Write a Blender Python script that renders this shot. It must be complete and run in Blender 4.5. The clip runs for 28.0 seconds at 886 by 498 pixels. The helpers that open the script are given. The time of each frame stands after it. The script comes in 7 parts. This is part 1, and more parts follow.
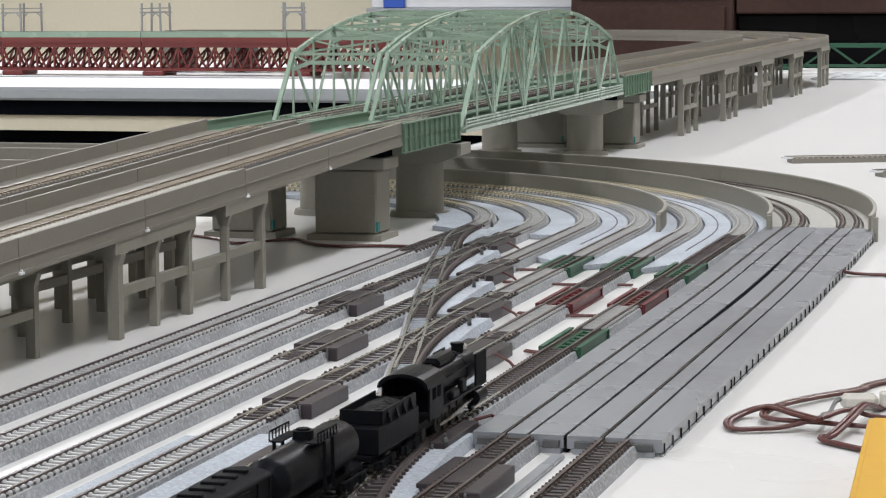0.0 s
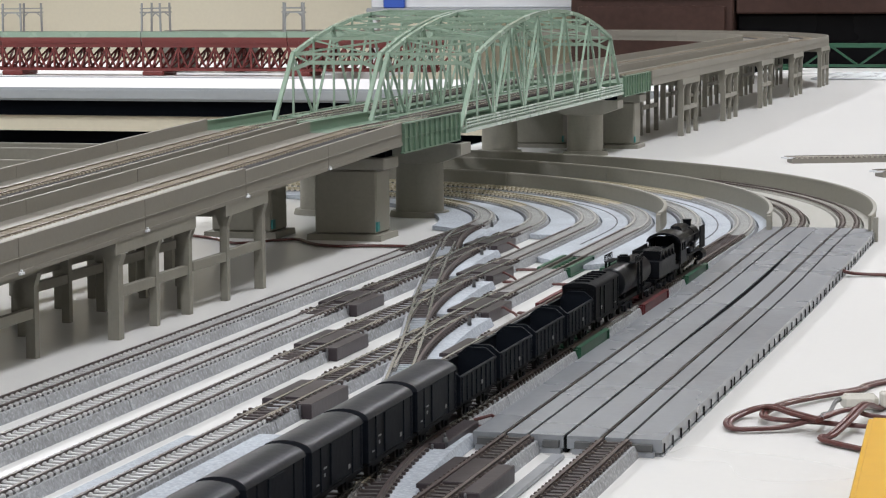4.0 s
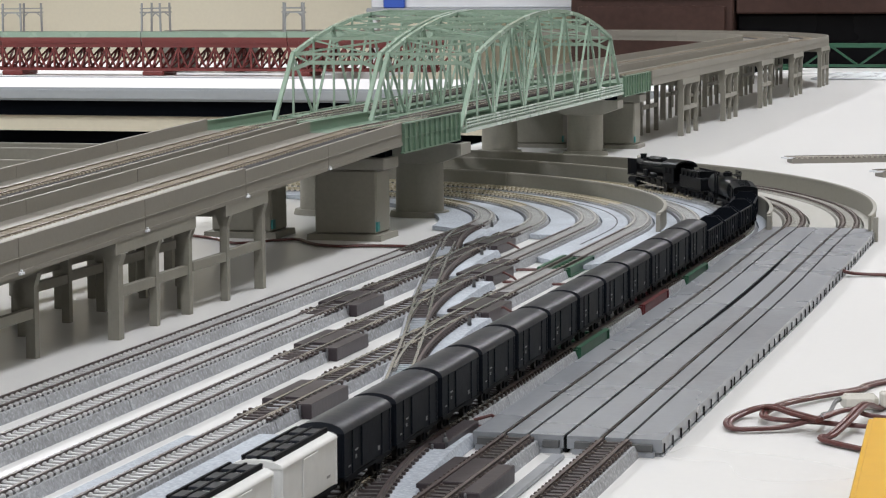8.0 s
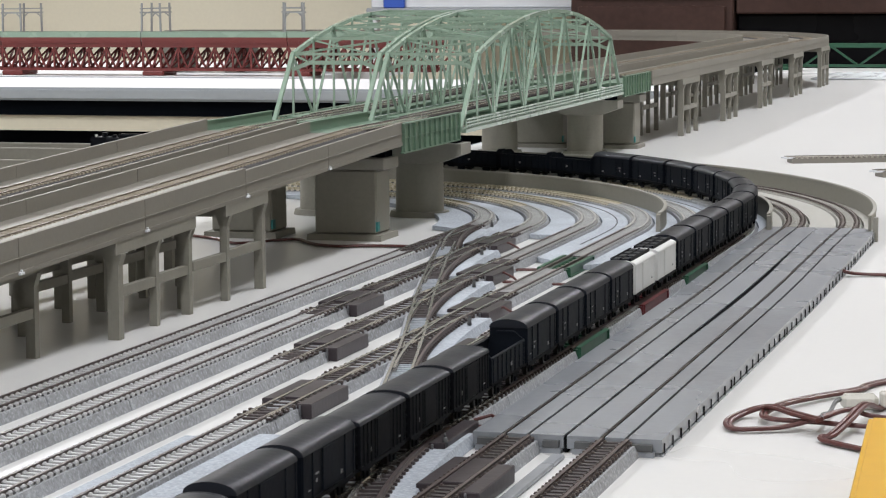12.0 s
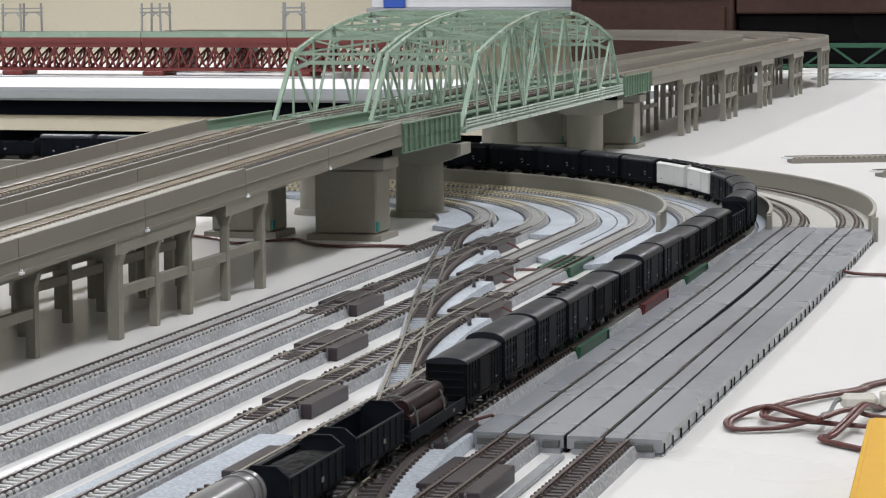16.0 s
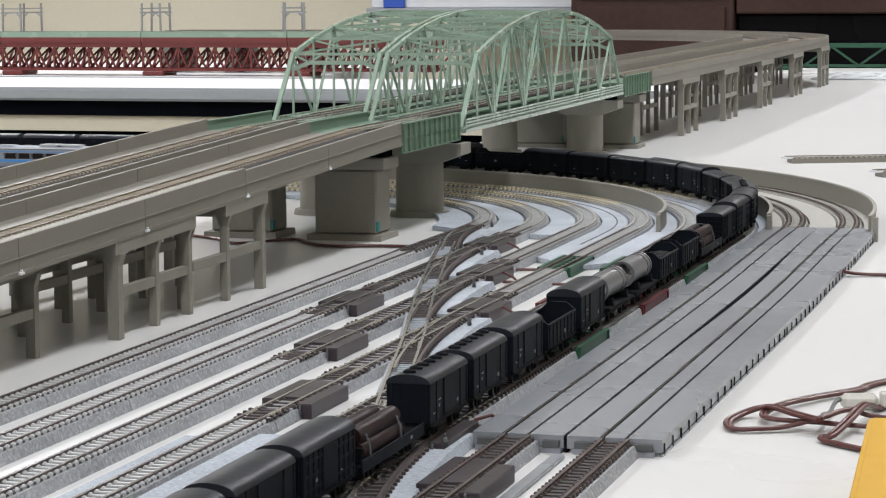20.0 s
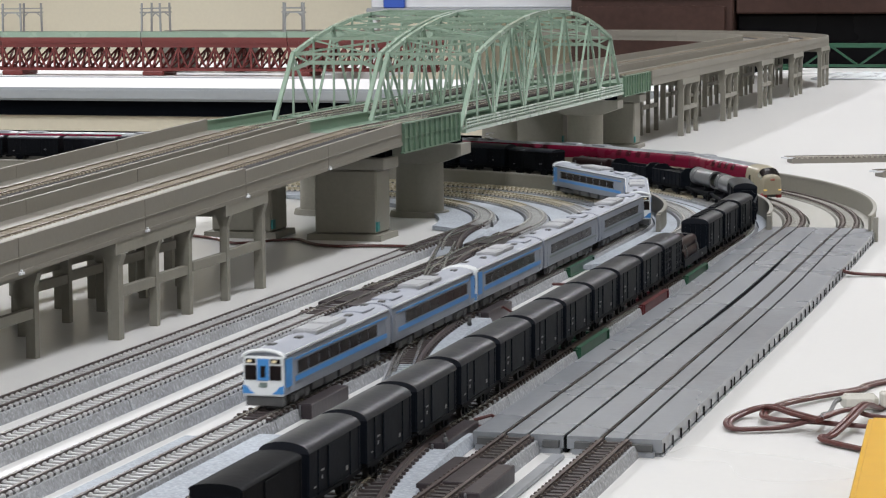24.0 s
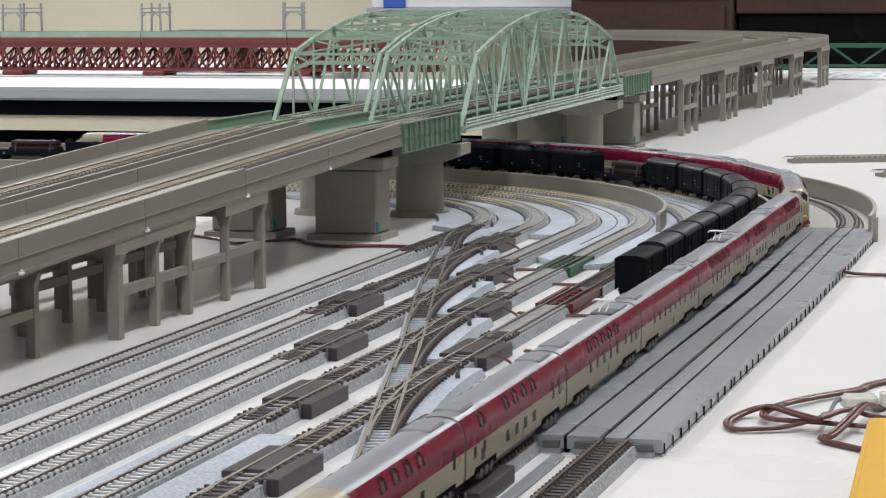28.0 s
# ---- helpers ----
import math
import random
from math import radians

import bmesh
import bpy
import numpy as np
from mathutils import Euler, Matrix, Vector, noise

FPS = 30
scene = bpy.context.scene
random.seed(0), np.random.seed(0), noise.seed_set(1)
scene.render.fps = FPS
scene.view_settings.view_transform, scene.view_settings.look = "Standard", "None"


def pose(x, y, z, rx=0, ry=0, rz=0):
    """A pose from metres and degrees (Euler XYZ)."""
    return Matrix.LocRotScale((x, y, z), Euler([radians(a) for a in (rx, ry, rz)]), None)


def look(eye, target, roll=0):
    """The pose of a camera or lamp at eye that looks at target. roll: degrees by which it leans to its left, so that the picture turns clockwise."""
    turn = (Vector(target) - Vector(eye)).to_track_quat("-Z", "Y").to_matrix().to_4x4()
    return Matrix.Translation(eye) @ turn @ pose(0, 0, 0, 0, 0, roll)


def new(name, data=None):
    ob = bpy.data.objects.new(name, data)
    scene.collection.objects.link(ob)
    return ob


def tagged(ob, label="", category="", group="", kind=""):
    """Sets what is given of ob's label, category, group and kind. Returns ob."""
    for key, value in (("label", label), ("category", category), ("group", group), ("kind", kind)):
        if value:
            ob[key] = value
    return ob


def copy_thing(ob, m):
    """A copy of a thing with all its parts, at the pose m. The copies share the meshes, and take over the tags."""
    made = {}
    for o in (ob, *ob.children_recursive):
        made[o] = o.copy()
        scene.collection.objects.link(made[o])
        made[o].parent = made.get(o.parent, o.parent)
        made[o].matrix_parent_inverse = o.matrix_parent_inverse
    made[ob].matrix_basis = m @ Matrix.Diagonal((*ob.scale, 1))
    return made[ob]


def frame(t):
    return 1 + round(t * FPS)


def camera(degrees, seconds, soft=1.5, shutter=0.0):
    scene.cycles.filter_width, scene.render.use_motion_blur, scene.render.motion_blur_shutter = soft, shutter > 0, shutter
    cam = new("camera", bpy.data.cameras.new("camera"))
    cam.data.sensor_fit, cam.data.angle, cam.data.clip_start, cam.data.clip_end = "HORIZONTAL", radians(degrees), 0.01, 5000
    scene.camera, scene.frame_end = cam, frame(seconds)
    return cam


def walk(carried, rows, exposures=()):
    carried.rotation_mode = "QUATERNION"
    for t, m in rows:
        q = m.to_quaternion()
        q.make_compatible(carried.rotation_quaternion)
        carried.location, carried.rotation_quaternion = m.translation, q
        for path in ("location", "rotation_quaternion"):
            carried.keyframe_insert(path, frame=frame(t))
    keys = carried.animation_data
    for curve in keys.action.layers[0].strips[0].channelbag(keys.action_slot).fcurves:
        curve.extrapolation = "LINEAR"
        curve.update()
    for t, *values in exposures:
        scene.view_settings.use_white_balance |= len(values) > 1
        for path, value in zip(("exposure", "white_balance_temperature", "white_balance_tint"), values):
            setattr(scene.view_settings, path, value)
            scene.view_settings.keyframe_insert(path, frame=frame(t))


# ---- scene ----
# camera: a still tele view over the table
cam = camera(20.579, 28.0, soft=1.2, shutter=0.25)
EYE = (0.43827, -0.75, 0.17445)
AIM = (EYE[0] - math.sin(0.27796) * math.cos(0.11029), EYE[1] + math.cos(0.27796) * math.cos(0.11029), EYE[2] - math.sin(0.11029))
STAND = look(EYE, AIM, -0.356)
walk(cam, [(0.0, STAND), (28.0, STAND)], exposures=[(0.0, 0.12, 6500, 10), (28.0, 0.12, 6500, 10)])

# ---- light: a closed room with ceiling panels ----
world = bpy.data.worlds.new("room_air")
scene.world = world
world.use_nodes = True
world.node_tree.nodes["Background"].inputs[0].default_value = (0.9, 0.93, 1.0, 1)
world.node_tree.nodes["Background"].inputs[1].default_value = 0.03
CEIL, FLOOR = 1.85, -0.72
LAMPS = [(x, y) for y in (-3.2, -0.9, 1.4, 3.7) for x in (-2.0, 0.5, 2.6)]
for lx, ly in LAMPS:
    ld = bpy.data.lights.new("ceiling_lamp", "AREA")
    ld.shape, ld.size, ld.size_y, ld.energy = "RECTANGLE", 0.3, 1.25, {-3.2: 26.0, -0.9: 16.0, 1.4: 19.5, 3.7: 32.0}[ly] * {-2.0: 1.48, 0.5: 1.08, 2.6: 0.28}[lx]
    ld.color = (0.966, 0.97, 1.0)
    lo = new("ceiling_lamp", ld)
    lo.location = (lx, ly, CEIL - 0.055)


# ---- materials ----
def mat(name, rgb, rough=0.5, metal=0.0, var=0.12, fine=900.0, broad=14.0, bump=0.15, spec=0.5, speck=0.0, speck_rgb=(0.6, 0.6, 0.6), isl=0.0, emit=0.0, coat=0.0, tint=(1.0, 1.0, 1.0)):
    m = bpy.data.materials.new(name)
    m.use_nodes = True
    nt = m.node_tree
    n, l = nt.nodes, nt.links
    b = n["Principled BSDF"]
    b.inputs["Metallic"].default_value = metal
    b.inputs["Specular IOR Level"].default_value = spec
    b.inputs["Coat Weight"].default_value = coat
    b.inputs["Specular Tint"].default_value = (*tint, 1)
    tc = n.new("ShaderNodeTexCoord")
    n1, n2 = n.new("ShaderNodeTexNoise"), n.new("ShaderNodeTexNoise")
    for q, s, d in ((n1, broad, 4), (n2, fine, 3)):
        q.inputs["Scale"].default_value, q.inputs["Detail"].default_value = s, d
        l.new(tc.outputs["Object"], q.inputs["Vector"])
    mx = n.new("ShaderNodeMath")
    mx.operation = "ADD"
    l.new(n1.outputs["Fac"], mx.inputs[0])
    l.new(n2.outputs["Fac"], mx.inputs[1])
    mr = n.new("ShaderNodeMapRange")
    mr.inputs["From Min"].default_value, mr.inputs["From Max"].default_value = 0.55, 1.45
    mr.inputs["To Min"].default_value, mr.inputs["To Max"].default_value = 1 - var, 1 + var
    l.new(mx.outputs[0], mr.inputs["Value"])
    value = mr.outputs[0]
    if isl:
        gi = n.new("ShaderNodeNewGeometry")
        oi = n.new("ShaderNodeObjectInfo")
        ad = n.new("ShaderNodeMath")
        ad.operation = "ADD"
        l.new(gi.outputs["Random Per Island"], ad.inputs[0])
        l.new(oi.outputs["Random"], ad.inputs[1])
        m2 = n.new("ShaderNodeMapRange")
        m2.inputs["From Max"].default_value = 2.0
        m2.inputs["To Min"].default_value, m2.inputs["To Max"].default_value = 1 - isl, 1 + isl
        l.new(ad.outputs[0], m2.inputs["Value"])
        mu = n.new("ShaderNodeMath")
        mu.operation = "MULTIPLY"
        l.new(value, mu.inputs[0])
        l.new(m2.outputs[0], mu.inputs[1])
        value = mu.outputs[0]
    vm = n.new("ShaderNodeVectorMath")
    vm.operation = "SCALE"
    vm.inputs[0].default_value = rgb
    l.new(value, vm.inputs["Scale"])
    col = vm.outputs[0]
    if speck:
        vo = n.new("ShaderNodeTexNoise")
        vo.inputs["Scale"].default_value, vo.inputs["Detail"].default_value = 620.0, 1.0
        l.new(tc.outputs["Object"], vo.inputs["Vector"])
        cr = n.new("ShaderNodeMapRange")
        cr.inputs["From Min"].default_value, cr.inputs["From Max"].default_value = 0.56, 0.66
        cr.inputs["To Max"].default_value = speck
        l.new(vo.outputs["Fac"], cr.inputs["Value"])
        mi = n.new("ShaderNodeMix")
        mi.data_type = "RGBA"
        l.new(cr.outputs[0], mi.inputs["Factor"])
        l.new(col, mi.inputs["A"])
        mi.inputs["B"].default_value = (*speck_rgb, 1)
        col = mi.outputs["Result"]
    l.new(col, b.inputs["Base Color"])
    rr = n.new("ShaderNodeMapRange")
    rr.inputs["To Min"].default_value, rr.inputs["To Max"].default_value = max(0.03, rough - 0.1), min(1, rough + 0.1)
    l.new(n1.outputs["Fac"], rr.inputs["Value"])
    l.new(rr.outputs[0], b.inputs["Roughness"])
    if bump:
        bp = n.new("ShaderNodeBump")
        bp.inputs["Strength"].default_value, bp.inputs["Distance"].default_value = bump, 0.0006
        l.new(n2.outputs["Fac"], bp.inputs["Height"])
        l.new(bp.outputs[0], b.inputs["Normal"])
    if emit:
        b.inputs["Emission Color"].default_value = (*rgb, 1)
        b.inputs["Emission Strength"].default_value = emit
    return m


M_TABLE = mat("white_laminate", (0.612, 0.612, 0.61), 0.30, var=0.02, fine=240, broad=1.5, bump=0.0, spec=0.18)
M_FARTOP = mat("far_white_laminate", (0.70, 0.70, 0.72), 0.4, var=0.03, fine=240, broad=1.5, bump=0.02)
M_EDGE = mat("grey_edge_band", (0.33, 0.36, 0.39), 0.5, var=0.06, fine=120, broad=4, bump=0.03)
M_BLACK = mat("black_steel", (0.004, 0.005, 0.007), 0.8, var=0.2, fine=200, broad=5, spec=0.0)
M_CREAM = mat("cream_paint", (0.62, 0.58, 0.47), 0.6, var=0.04, fine=150, broad=2, bump=0.04)
M_WALL = mat("cream_wallpaper", (0.80, 0.755, 0.63), 0.85, var=0.04, fine=90, broad=1.2, bump=0.2)
M_CEIL = mat("ceiling_board", (0.75, 0.75, 0.73), 0.9, var=0.05, fine=60, broad=2, bump=0.2)
M_FLOOR = mat("floor_lino", (0.34, 0.31, 0.26), 0.5, var=0.1, fine=60, broad=3, bump=0.1)
M_WOOD = mat("dark_walnut_veneer", (0.048, 0.026, 0.022), 0.4, var=0.3, fine=60, broad=6, bump=0.05, spec=0.2)
M_SCREEN = mat("black_panel", (0.003, 0.003, 0.004), 0.3, var=0.2, fine=40, broad=3, bump=0.0, spec=0.1)
M_GREYCAB = mat("grey_steel_cabinet", (0.28, 0.30, 0.33), 0.45, var=0.05, fine=80, broad=3, bump=0.03)
M_BLUE = mat("blue_plastic", (0.03, 0.09, 0.45), 0.4, var=0.06)
M_PALE = mat("pale_plastic", (0.62, 0.64, 0.68), 0.45, var=0.06)
M_CONC = mat("viaduct_grey_plastic", (0.178, 0.166, 0.143), 0.55, var=0.07, fine=500, broad=16, bump=0.1)
M_PIER = mat("pier_grey_plastic", (0.205, 0.197, 0.168), 0.58, var=0.09, fine=420, broad=24, bump=0.12)
M_CAP = mat("pier_cap_plastic", (0.24, 0.232, 0.205), 0.55, var=0.08, fine=420, broad=24, bump=0.12)
M_TRUSS = mat("pale_green_paint", (0.25, 0.345, 0.275), 0.26, var=0.08, fine=500, broad=30, bump=0.03, coat=0.4)
M_GIRDER = mat("mid_green_paint", (0.105, 0.175, 0.122), 0.45, var=0.1, fine=500, broad=30, bump=0.08)
M_DKGREEN = mat("dark_green_plastic", (0.014, 0.075, 0.040), 0.38, var=0.12, fine=400, broad=60, bump=0.08)
M_RED = mat("dark_red_plastic", (0.095, 0.008, 0.012), 0.4, var=0.12, fine=400, broad=60, bump=0.08)
M_FARRED = mat("bridge_red_plastic", (0.14, 0.022, 0.02), 0.5, var=0.15, fine=300, broad=40)
M_BALLAST = mat("grey_ballast_plastic", (0.25, 0.26, 0.275), 0.75, var=0.45, fine=520, broad=20, bump=1.0, speck=0.4, speck_rgb=(0.5, 0.53, 0.58))
M_PANEL = mat("pale_blue_ballast_panel", (0.30, 0.33, 0.372), 0.8, var=0.34, fine=650, broad=18, bump=0.8, speck=0.35, speck_rgb=(0.5, 0.54, 0.6))
M_SLAB = mat("grey_beige_slab", (0.30, 0.295, 0.27), 0.7, var=0.08, fine=400, broad=12, bump=0.15)
M_PCTIE = mat("concrete_sleeper", (0.46, 0.465, 0.475), 0.7, var=0.12, isl=0.12)
M_GREYTIE = mat("grey_sleeper", (0.33, 0.33, 0.33), 0.7, var=0.12, isl=0.12)
M_CURVETIE = mat("dull_grey_sleeper", (0.34, 0.345, 0.34), 0.7, var=0.12, isl=0.12)
# tan, brightened so that the sleepers look strongly lit
M_LIT_TANTIE = mat("tan_sleeper", (0.52, 0.475, 0.385), 0.7, var=0.12, isl=0.12)
M_VTIE = mat("viaduct_tan_sleeper", (0.32, 0.28, 0.22), 0.7, var=0.15, isl=0.15)
M_BRASS = mat("golden_brown_rail", (0.13, 0.10, 0.072), 0.4, metal=0.4, var=0.12, fine=300, broad=20)
M_TIE = mat("brown_sleeper", (0.036, 0.026, 0.027), 0.65, var=0.25, isl=0.2)
M_RAIL = mat("weathered_rail", (0.085, 0.064, 0.062), 0.38, metal=0.3, var=0.12, fine=300, broad=20)
M_CRAIL = mat("grey_brown_rail", (0.36, 0.35, 0.34), 0.4, metal=0.3, var=0.12, fine=300, broad=20)
M_CLIP = mat("rail_clip_metal", (0.07, 0.055, 0.05), 0.3, metal=0.5, var=0.5, fine=300, broad=160)
# the far rails' golden highlight put into their base colour
M_GOLD_GLINT = mat("golden_glint_rail", (0.40, 0.36, 0.25), 0.35, metal=0.5, var=0.12, fine=300, broad=20)
M_NICKEL = mat("worn_nickel_rail", (0.44, 0.425, 0.412), 0.2, metal=0.75, var=0.35, fine=300, broad=60)
M_DKRAIL = mat("dark_brown_rail", (0.035, 0.027, 0.026), 0.35, metal=0.2, var=0.12, fine=300, broad=20, spec=0.2)
M_SHINE = mat("bare_nickel_rail", (0.52, 0.49, 0.45), 0.24, metal=0.8, var=0.1, fine=300, broad=20)
M_BEDTOP = mat("dark_bed_and_seam", (0.05, 0.048, 0.05), 0.8, var=0.3, fine=600, broad=30, bump=0.6)
M_SWITCH = mat("brown_grey_switch_plastic", (0.041, 0.034, 0.037), 0.36, var=0.1, fine=300, broad=40, spec=0.22, tint=(0.9, 0.88, 1.0))
M_PLATE = mat("grey_plate_plastic", (0.225, 0.24, 0.265), 0.27, var=0.10, fine=260, broad=9, bump=0.08)
# glossless near-black: the shade in gaps, slots and openings put into colour
M_RECESS_SHADE = mat("recess_shade_black", (0.010, 0.010, 0.011), 0.9, var=0.2, spec=0.0)
M_BLOCO = mat("satin_black_loco", (0.0055, 0.006, 0.0075), 0.34, var=0.2, fine=500, broad=60, spec=0.055, tint=(0.78, 0.88, 1.0))
M_BWAG = mat("black_wagon_paint", (0.006, 0.0076, 0.0112), 0.48, var=0.2, fine=400, broad=50, spec=0.05, tint=(0.78, 0.88, 1.0))
M_BROOF = mat("dark_grey_wagon_roof", (0.0148, 0.0163, 0.0215), 0.42, var=0.15, fine=400, broad=50, spec=0.14, tint=(0.78, 0.88, 1.0))
M_BFLAT = mat("matt_black_wagon", (0.0058, 0.0063, 0.0078), 0.55, var=0.2, fine=400, broad=50, spec=0.035, tint=(0.78, 0.88, 1.0))
M_COAL = mat("coal", (0.009, 0.009, 0.010), 0.6, spec=0.05, var=0.4, fine=700, broad=200, bump=1.0)
M_WHITE = mat("white_wagon_paint", (0.56, 0.57, 0.57), 0.5, var=0.07, fine=300, broad=40)
M_PIPE = mat("grey_pipe_plastic", (0.11, 0.112, 0.12), 0.32, var=0.06, fine=300, broad=40, spec=0.35)
M_BROWNT = mat("brown_tank_paint", (0.016, 0.008, 0.009), 0.45, spec=0.08, var=0.15, fine=300, broad=40)
M_MARK = mat("white_lettering", (0.22, 0.22, 0.23), 0.6, var=0.1)
M_WHEEL = mat("blackened_wheel", (0.02, 0.019, 0.018), 0.45, metal=0.5, var=0.2)
M_STEEL = mat("brushed_silver_body", (0.235, 0.262, 0.318), 0.38, metal=0.2, var=0.06, fine=300, broad=30)
M_DMUROOF = mat("light_grey_roof", (0.255, 0.275, 0.325), 0.55, var=0.06, fine=300, broad=30)
M_AC = mat("aircon_grey", (0.31, 0.32, 0.34), 0.55, var=0.06, fine=300, broad=30)
M_DBLUE = mat("sky_blue_stripe", (0.052, 0.235, 0.56), 0.4, var=0.05, fine=300, broad=30)
M_GREENST = mat("grey_green_stripe", (0.13, 0.17, 0.16), 0.4, var=0.05, fine=300, broad=30)
M_CABWHITE = mat("cab_white", (0.7, 0.73, 0.75), 0.4, var=0.04, fine=300, broad=30)
M_GLASS = mat("dark_window_glass", (0.013, 0.010, 0.010), 0.2, var=0.25, fine=120, broad=50, bump=0.0, spec=0.1)
M_SCREAM = mat("cream_body", (0.27, 0.243, 0.184), 0.3, var=0.04, fine=300, broad=30, bump=0.03, spec=0.15)
M_SRED = mat("wine_red_body", (0.125, 0.006, 0.024), 0.25, var=0.05, fine=300, broad=30, bump=0.02, spec=0.07, tint=(0.85, 0.88, 1.0))
M_SGLASS = mat("red_tinted_window", (0.030, 0.006, 0.009), 0.2, var=0.2, fine=120, broad=50, bump=0.0, spec=0.12)
M_SPANE = mat("wine_red_pane", (0.055, 0.005, 0.012), 0.2, var=0.1, fine=120, broad=50, bump=0.0, spec=0.15)
M_SROOF = mat("silver_grey_roof", (0.165, 0.174, 0.198), 0.36, var=0.05, fine=300, broad=30, bump=0.03)
M_SKIRT = mat("red_skirt", (0.22, 0.010, 0.014), 0.35, var=0.06)
M_UNDER = mat("grey_underframe", (0.07, 0.072, 0.075), 0.55, var=0.25, fine=300, broad=120)
M_CHROME = mat("chrome_trim", (0.8, 0.8, 0.8), 0.12, metal=1.0, var=0.03)
M_DIFFUSER = mat("lit_diffuser", (0.97, 0.97, 1.0), 0.5, emit=1.0, var=0.0)
M_LAMP = mat("headlamp_lens", (0.8, 0.7, 0.45), 0.2, emit=0.12, var=0.0)
M_YLAMP = mat("amber_lamp_lens", (0.8, 0.56, 0.16), 0.2, emit=0.1, var=0.0)
M_ORANGE = mat("orange_headboard", (0.24, 0.05, 0.028), 0.4, var=0.06)
M_CABLE = mat("dark_red_cable", (0.072, 0.017, 0.015), 0.42, var=0.1)
M_CLEAR = mat("milky_connector", (0.52, 0.51, 0.47), 0.25, var=0.05)
M_YELLOW = mat("yellow_card", (0.50, 0.285, 0.012), 0.45, var=0.05, fine=120, broad=10, bump=0.03, spec=0.12)
M_TEAL = mat("teal_tape", (0.015, 0.16, 0.16), 0.5, var=0.1)
M_BAG = mat("clear_bag_film", (0.5, 0.53, 0.55), 0.15, var=0.1, fine=80, broad=20, bump=0.2)
M_POLE = mat("grey_catenary_post", (0.24, 0.25, 0.25), 0.5, var=0.08)


# ---- mesh helpers ----
def thing(name, label, category, group="", kind="", at=None):
    ob = new(name)
    ob.empty_display_size = 0.01
    if at is not None:
        ob.matrix_basis = at
    return tagged(ob, label, category, group, kind)


def finish(bm, name, material):
    me = bpy.data.meshes.new(name)
    bm.normal_update()
    for e in bm.edges:
        e.smooth = e.calc_face_angle(0.0) < 0.62
    bm.to_mesh(me)
    bm.free()
    for m in (material if isinstance(material, (list, tuple)) else [material]):
        me.materials.append(m)
    return me


def part(name, bm, material, parent, label="", kind=""):
    ob = new(name, finish(bm, name, material))
    ob.parent = parent
    return tagged(ob, label, kind=kind)


def solo(name, bm, material, label, category, group="", kind=""):
    return tagged(new(name, finish(bm, name, material)), label, category, group, kind)


def share(name, mesh, parent, m):
    ob = new(name, mesh)
    ob.parent = parent
    ob.matrix_basis = m
    return ob


def box(bm, x0, x1, y0, y1, z0, z1, taper=0.0, mi=0):
    v = [bm.verts.new(c) for c in ((x0, y0, z0), (x1, y0, z0), (x1, y1, z0), (x0, y1, z0),
                                   (x0 + taper, y0 + taper, z1), (x1 - taper, y0 + taper, z1), (x1 - taper, y1 - taper, z1), (x0 + taper, y1 - taper, z1))]
    for q in ((3, 2, 1, 0), (4, 5, 6, 7), (0, 1, 5, 4), (1, 2, 6, 5), (2, 3, 7, 6), (3, 0, 4, 7)):
        bm.faces.new([v[i] for i in q]).material_index = mi
    return v


def rbox(bm, x0, x1, y0, y1, z0, z1, r=0.0006, mi=0):
    """A box with chamfered edges."""
    b2 = bmesh.new()
    box(b2, x0, x1, y0, y1, z0, z1)
    bmesh.ops.bevel(b2, geom=b2.edges[:], offset=r, segments=1, affect="EDGES")
    merge(bm, b2, mi)


def merge(bm, other, mi=0):
    vm = {v: bm.verts.new(v.co) for v in other.verts}
    for f in other.faces:
        bm.faces.new([vm[v] for v in f.verts]).material_index = mi
    other.free()


def beam(bm, a, b, w, h, up=(0, 0, 1)):
    """A bar of width w and height h from a to b."""
    a, b = Vector(a), Vector(b)
    d = (b - a).normalized()
    side = d.cross(Vector(up))
    if side.length < 1e-4:
        side = Vector((1, 0, 0))
    side.normalize()
    u = side.cross(d)
    v = []
    for p in (a, b):
        for s, t in ((-1, -1), (1, -1), (1, 1), (-1, 1)):
            v.append(bm.verts.new(p + side * (s * w / 2) + u * (t * h / 2)))
    for q in ((0, 1, 2, 3), (7, 6, 5, 4), (0, 4, 5, 1), (1, 5, 6, 2), (2, 6, 7, 3), (3, 7, 4, 0)):
        bm.faces.new([v[i] for i in q])


def tube(bm, pts, r, n=8, caps=True):
    """A round bar through the points."""
    pts = [Vector(p) for p in pts]
    rings = []
    for i, p in enumerate(pts):
        d = (pts[min(i + 1, len(pts) - 1)] - pts[max(i - 1, 0)]).normalized()
        s = d.cross(Vector((0, 0, 1)))
        if s.length < 1e-3:
            s = Vector((1, 0, 0))
        s.normalize()
        u = s.cross(d)
        rings.append([bm.verts.new(p + (s * math.cos(2 * math.pi * k / n) + u * math.sin(2 * math.pi * k / n)) * r) for k in range(n)])
    for a, b in zip(rings, rings[1:]):
        for k in range(n):
            f = bm.faces.new((a[k], a[(k + 1) % n], b[(k + 1) % n], b[k]))
            f.smooth = True
    if caps:
        bm.faces.new(rings[0][::-1])
        bm.faces.new(rings[-1])


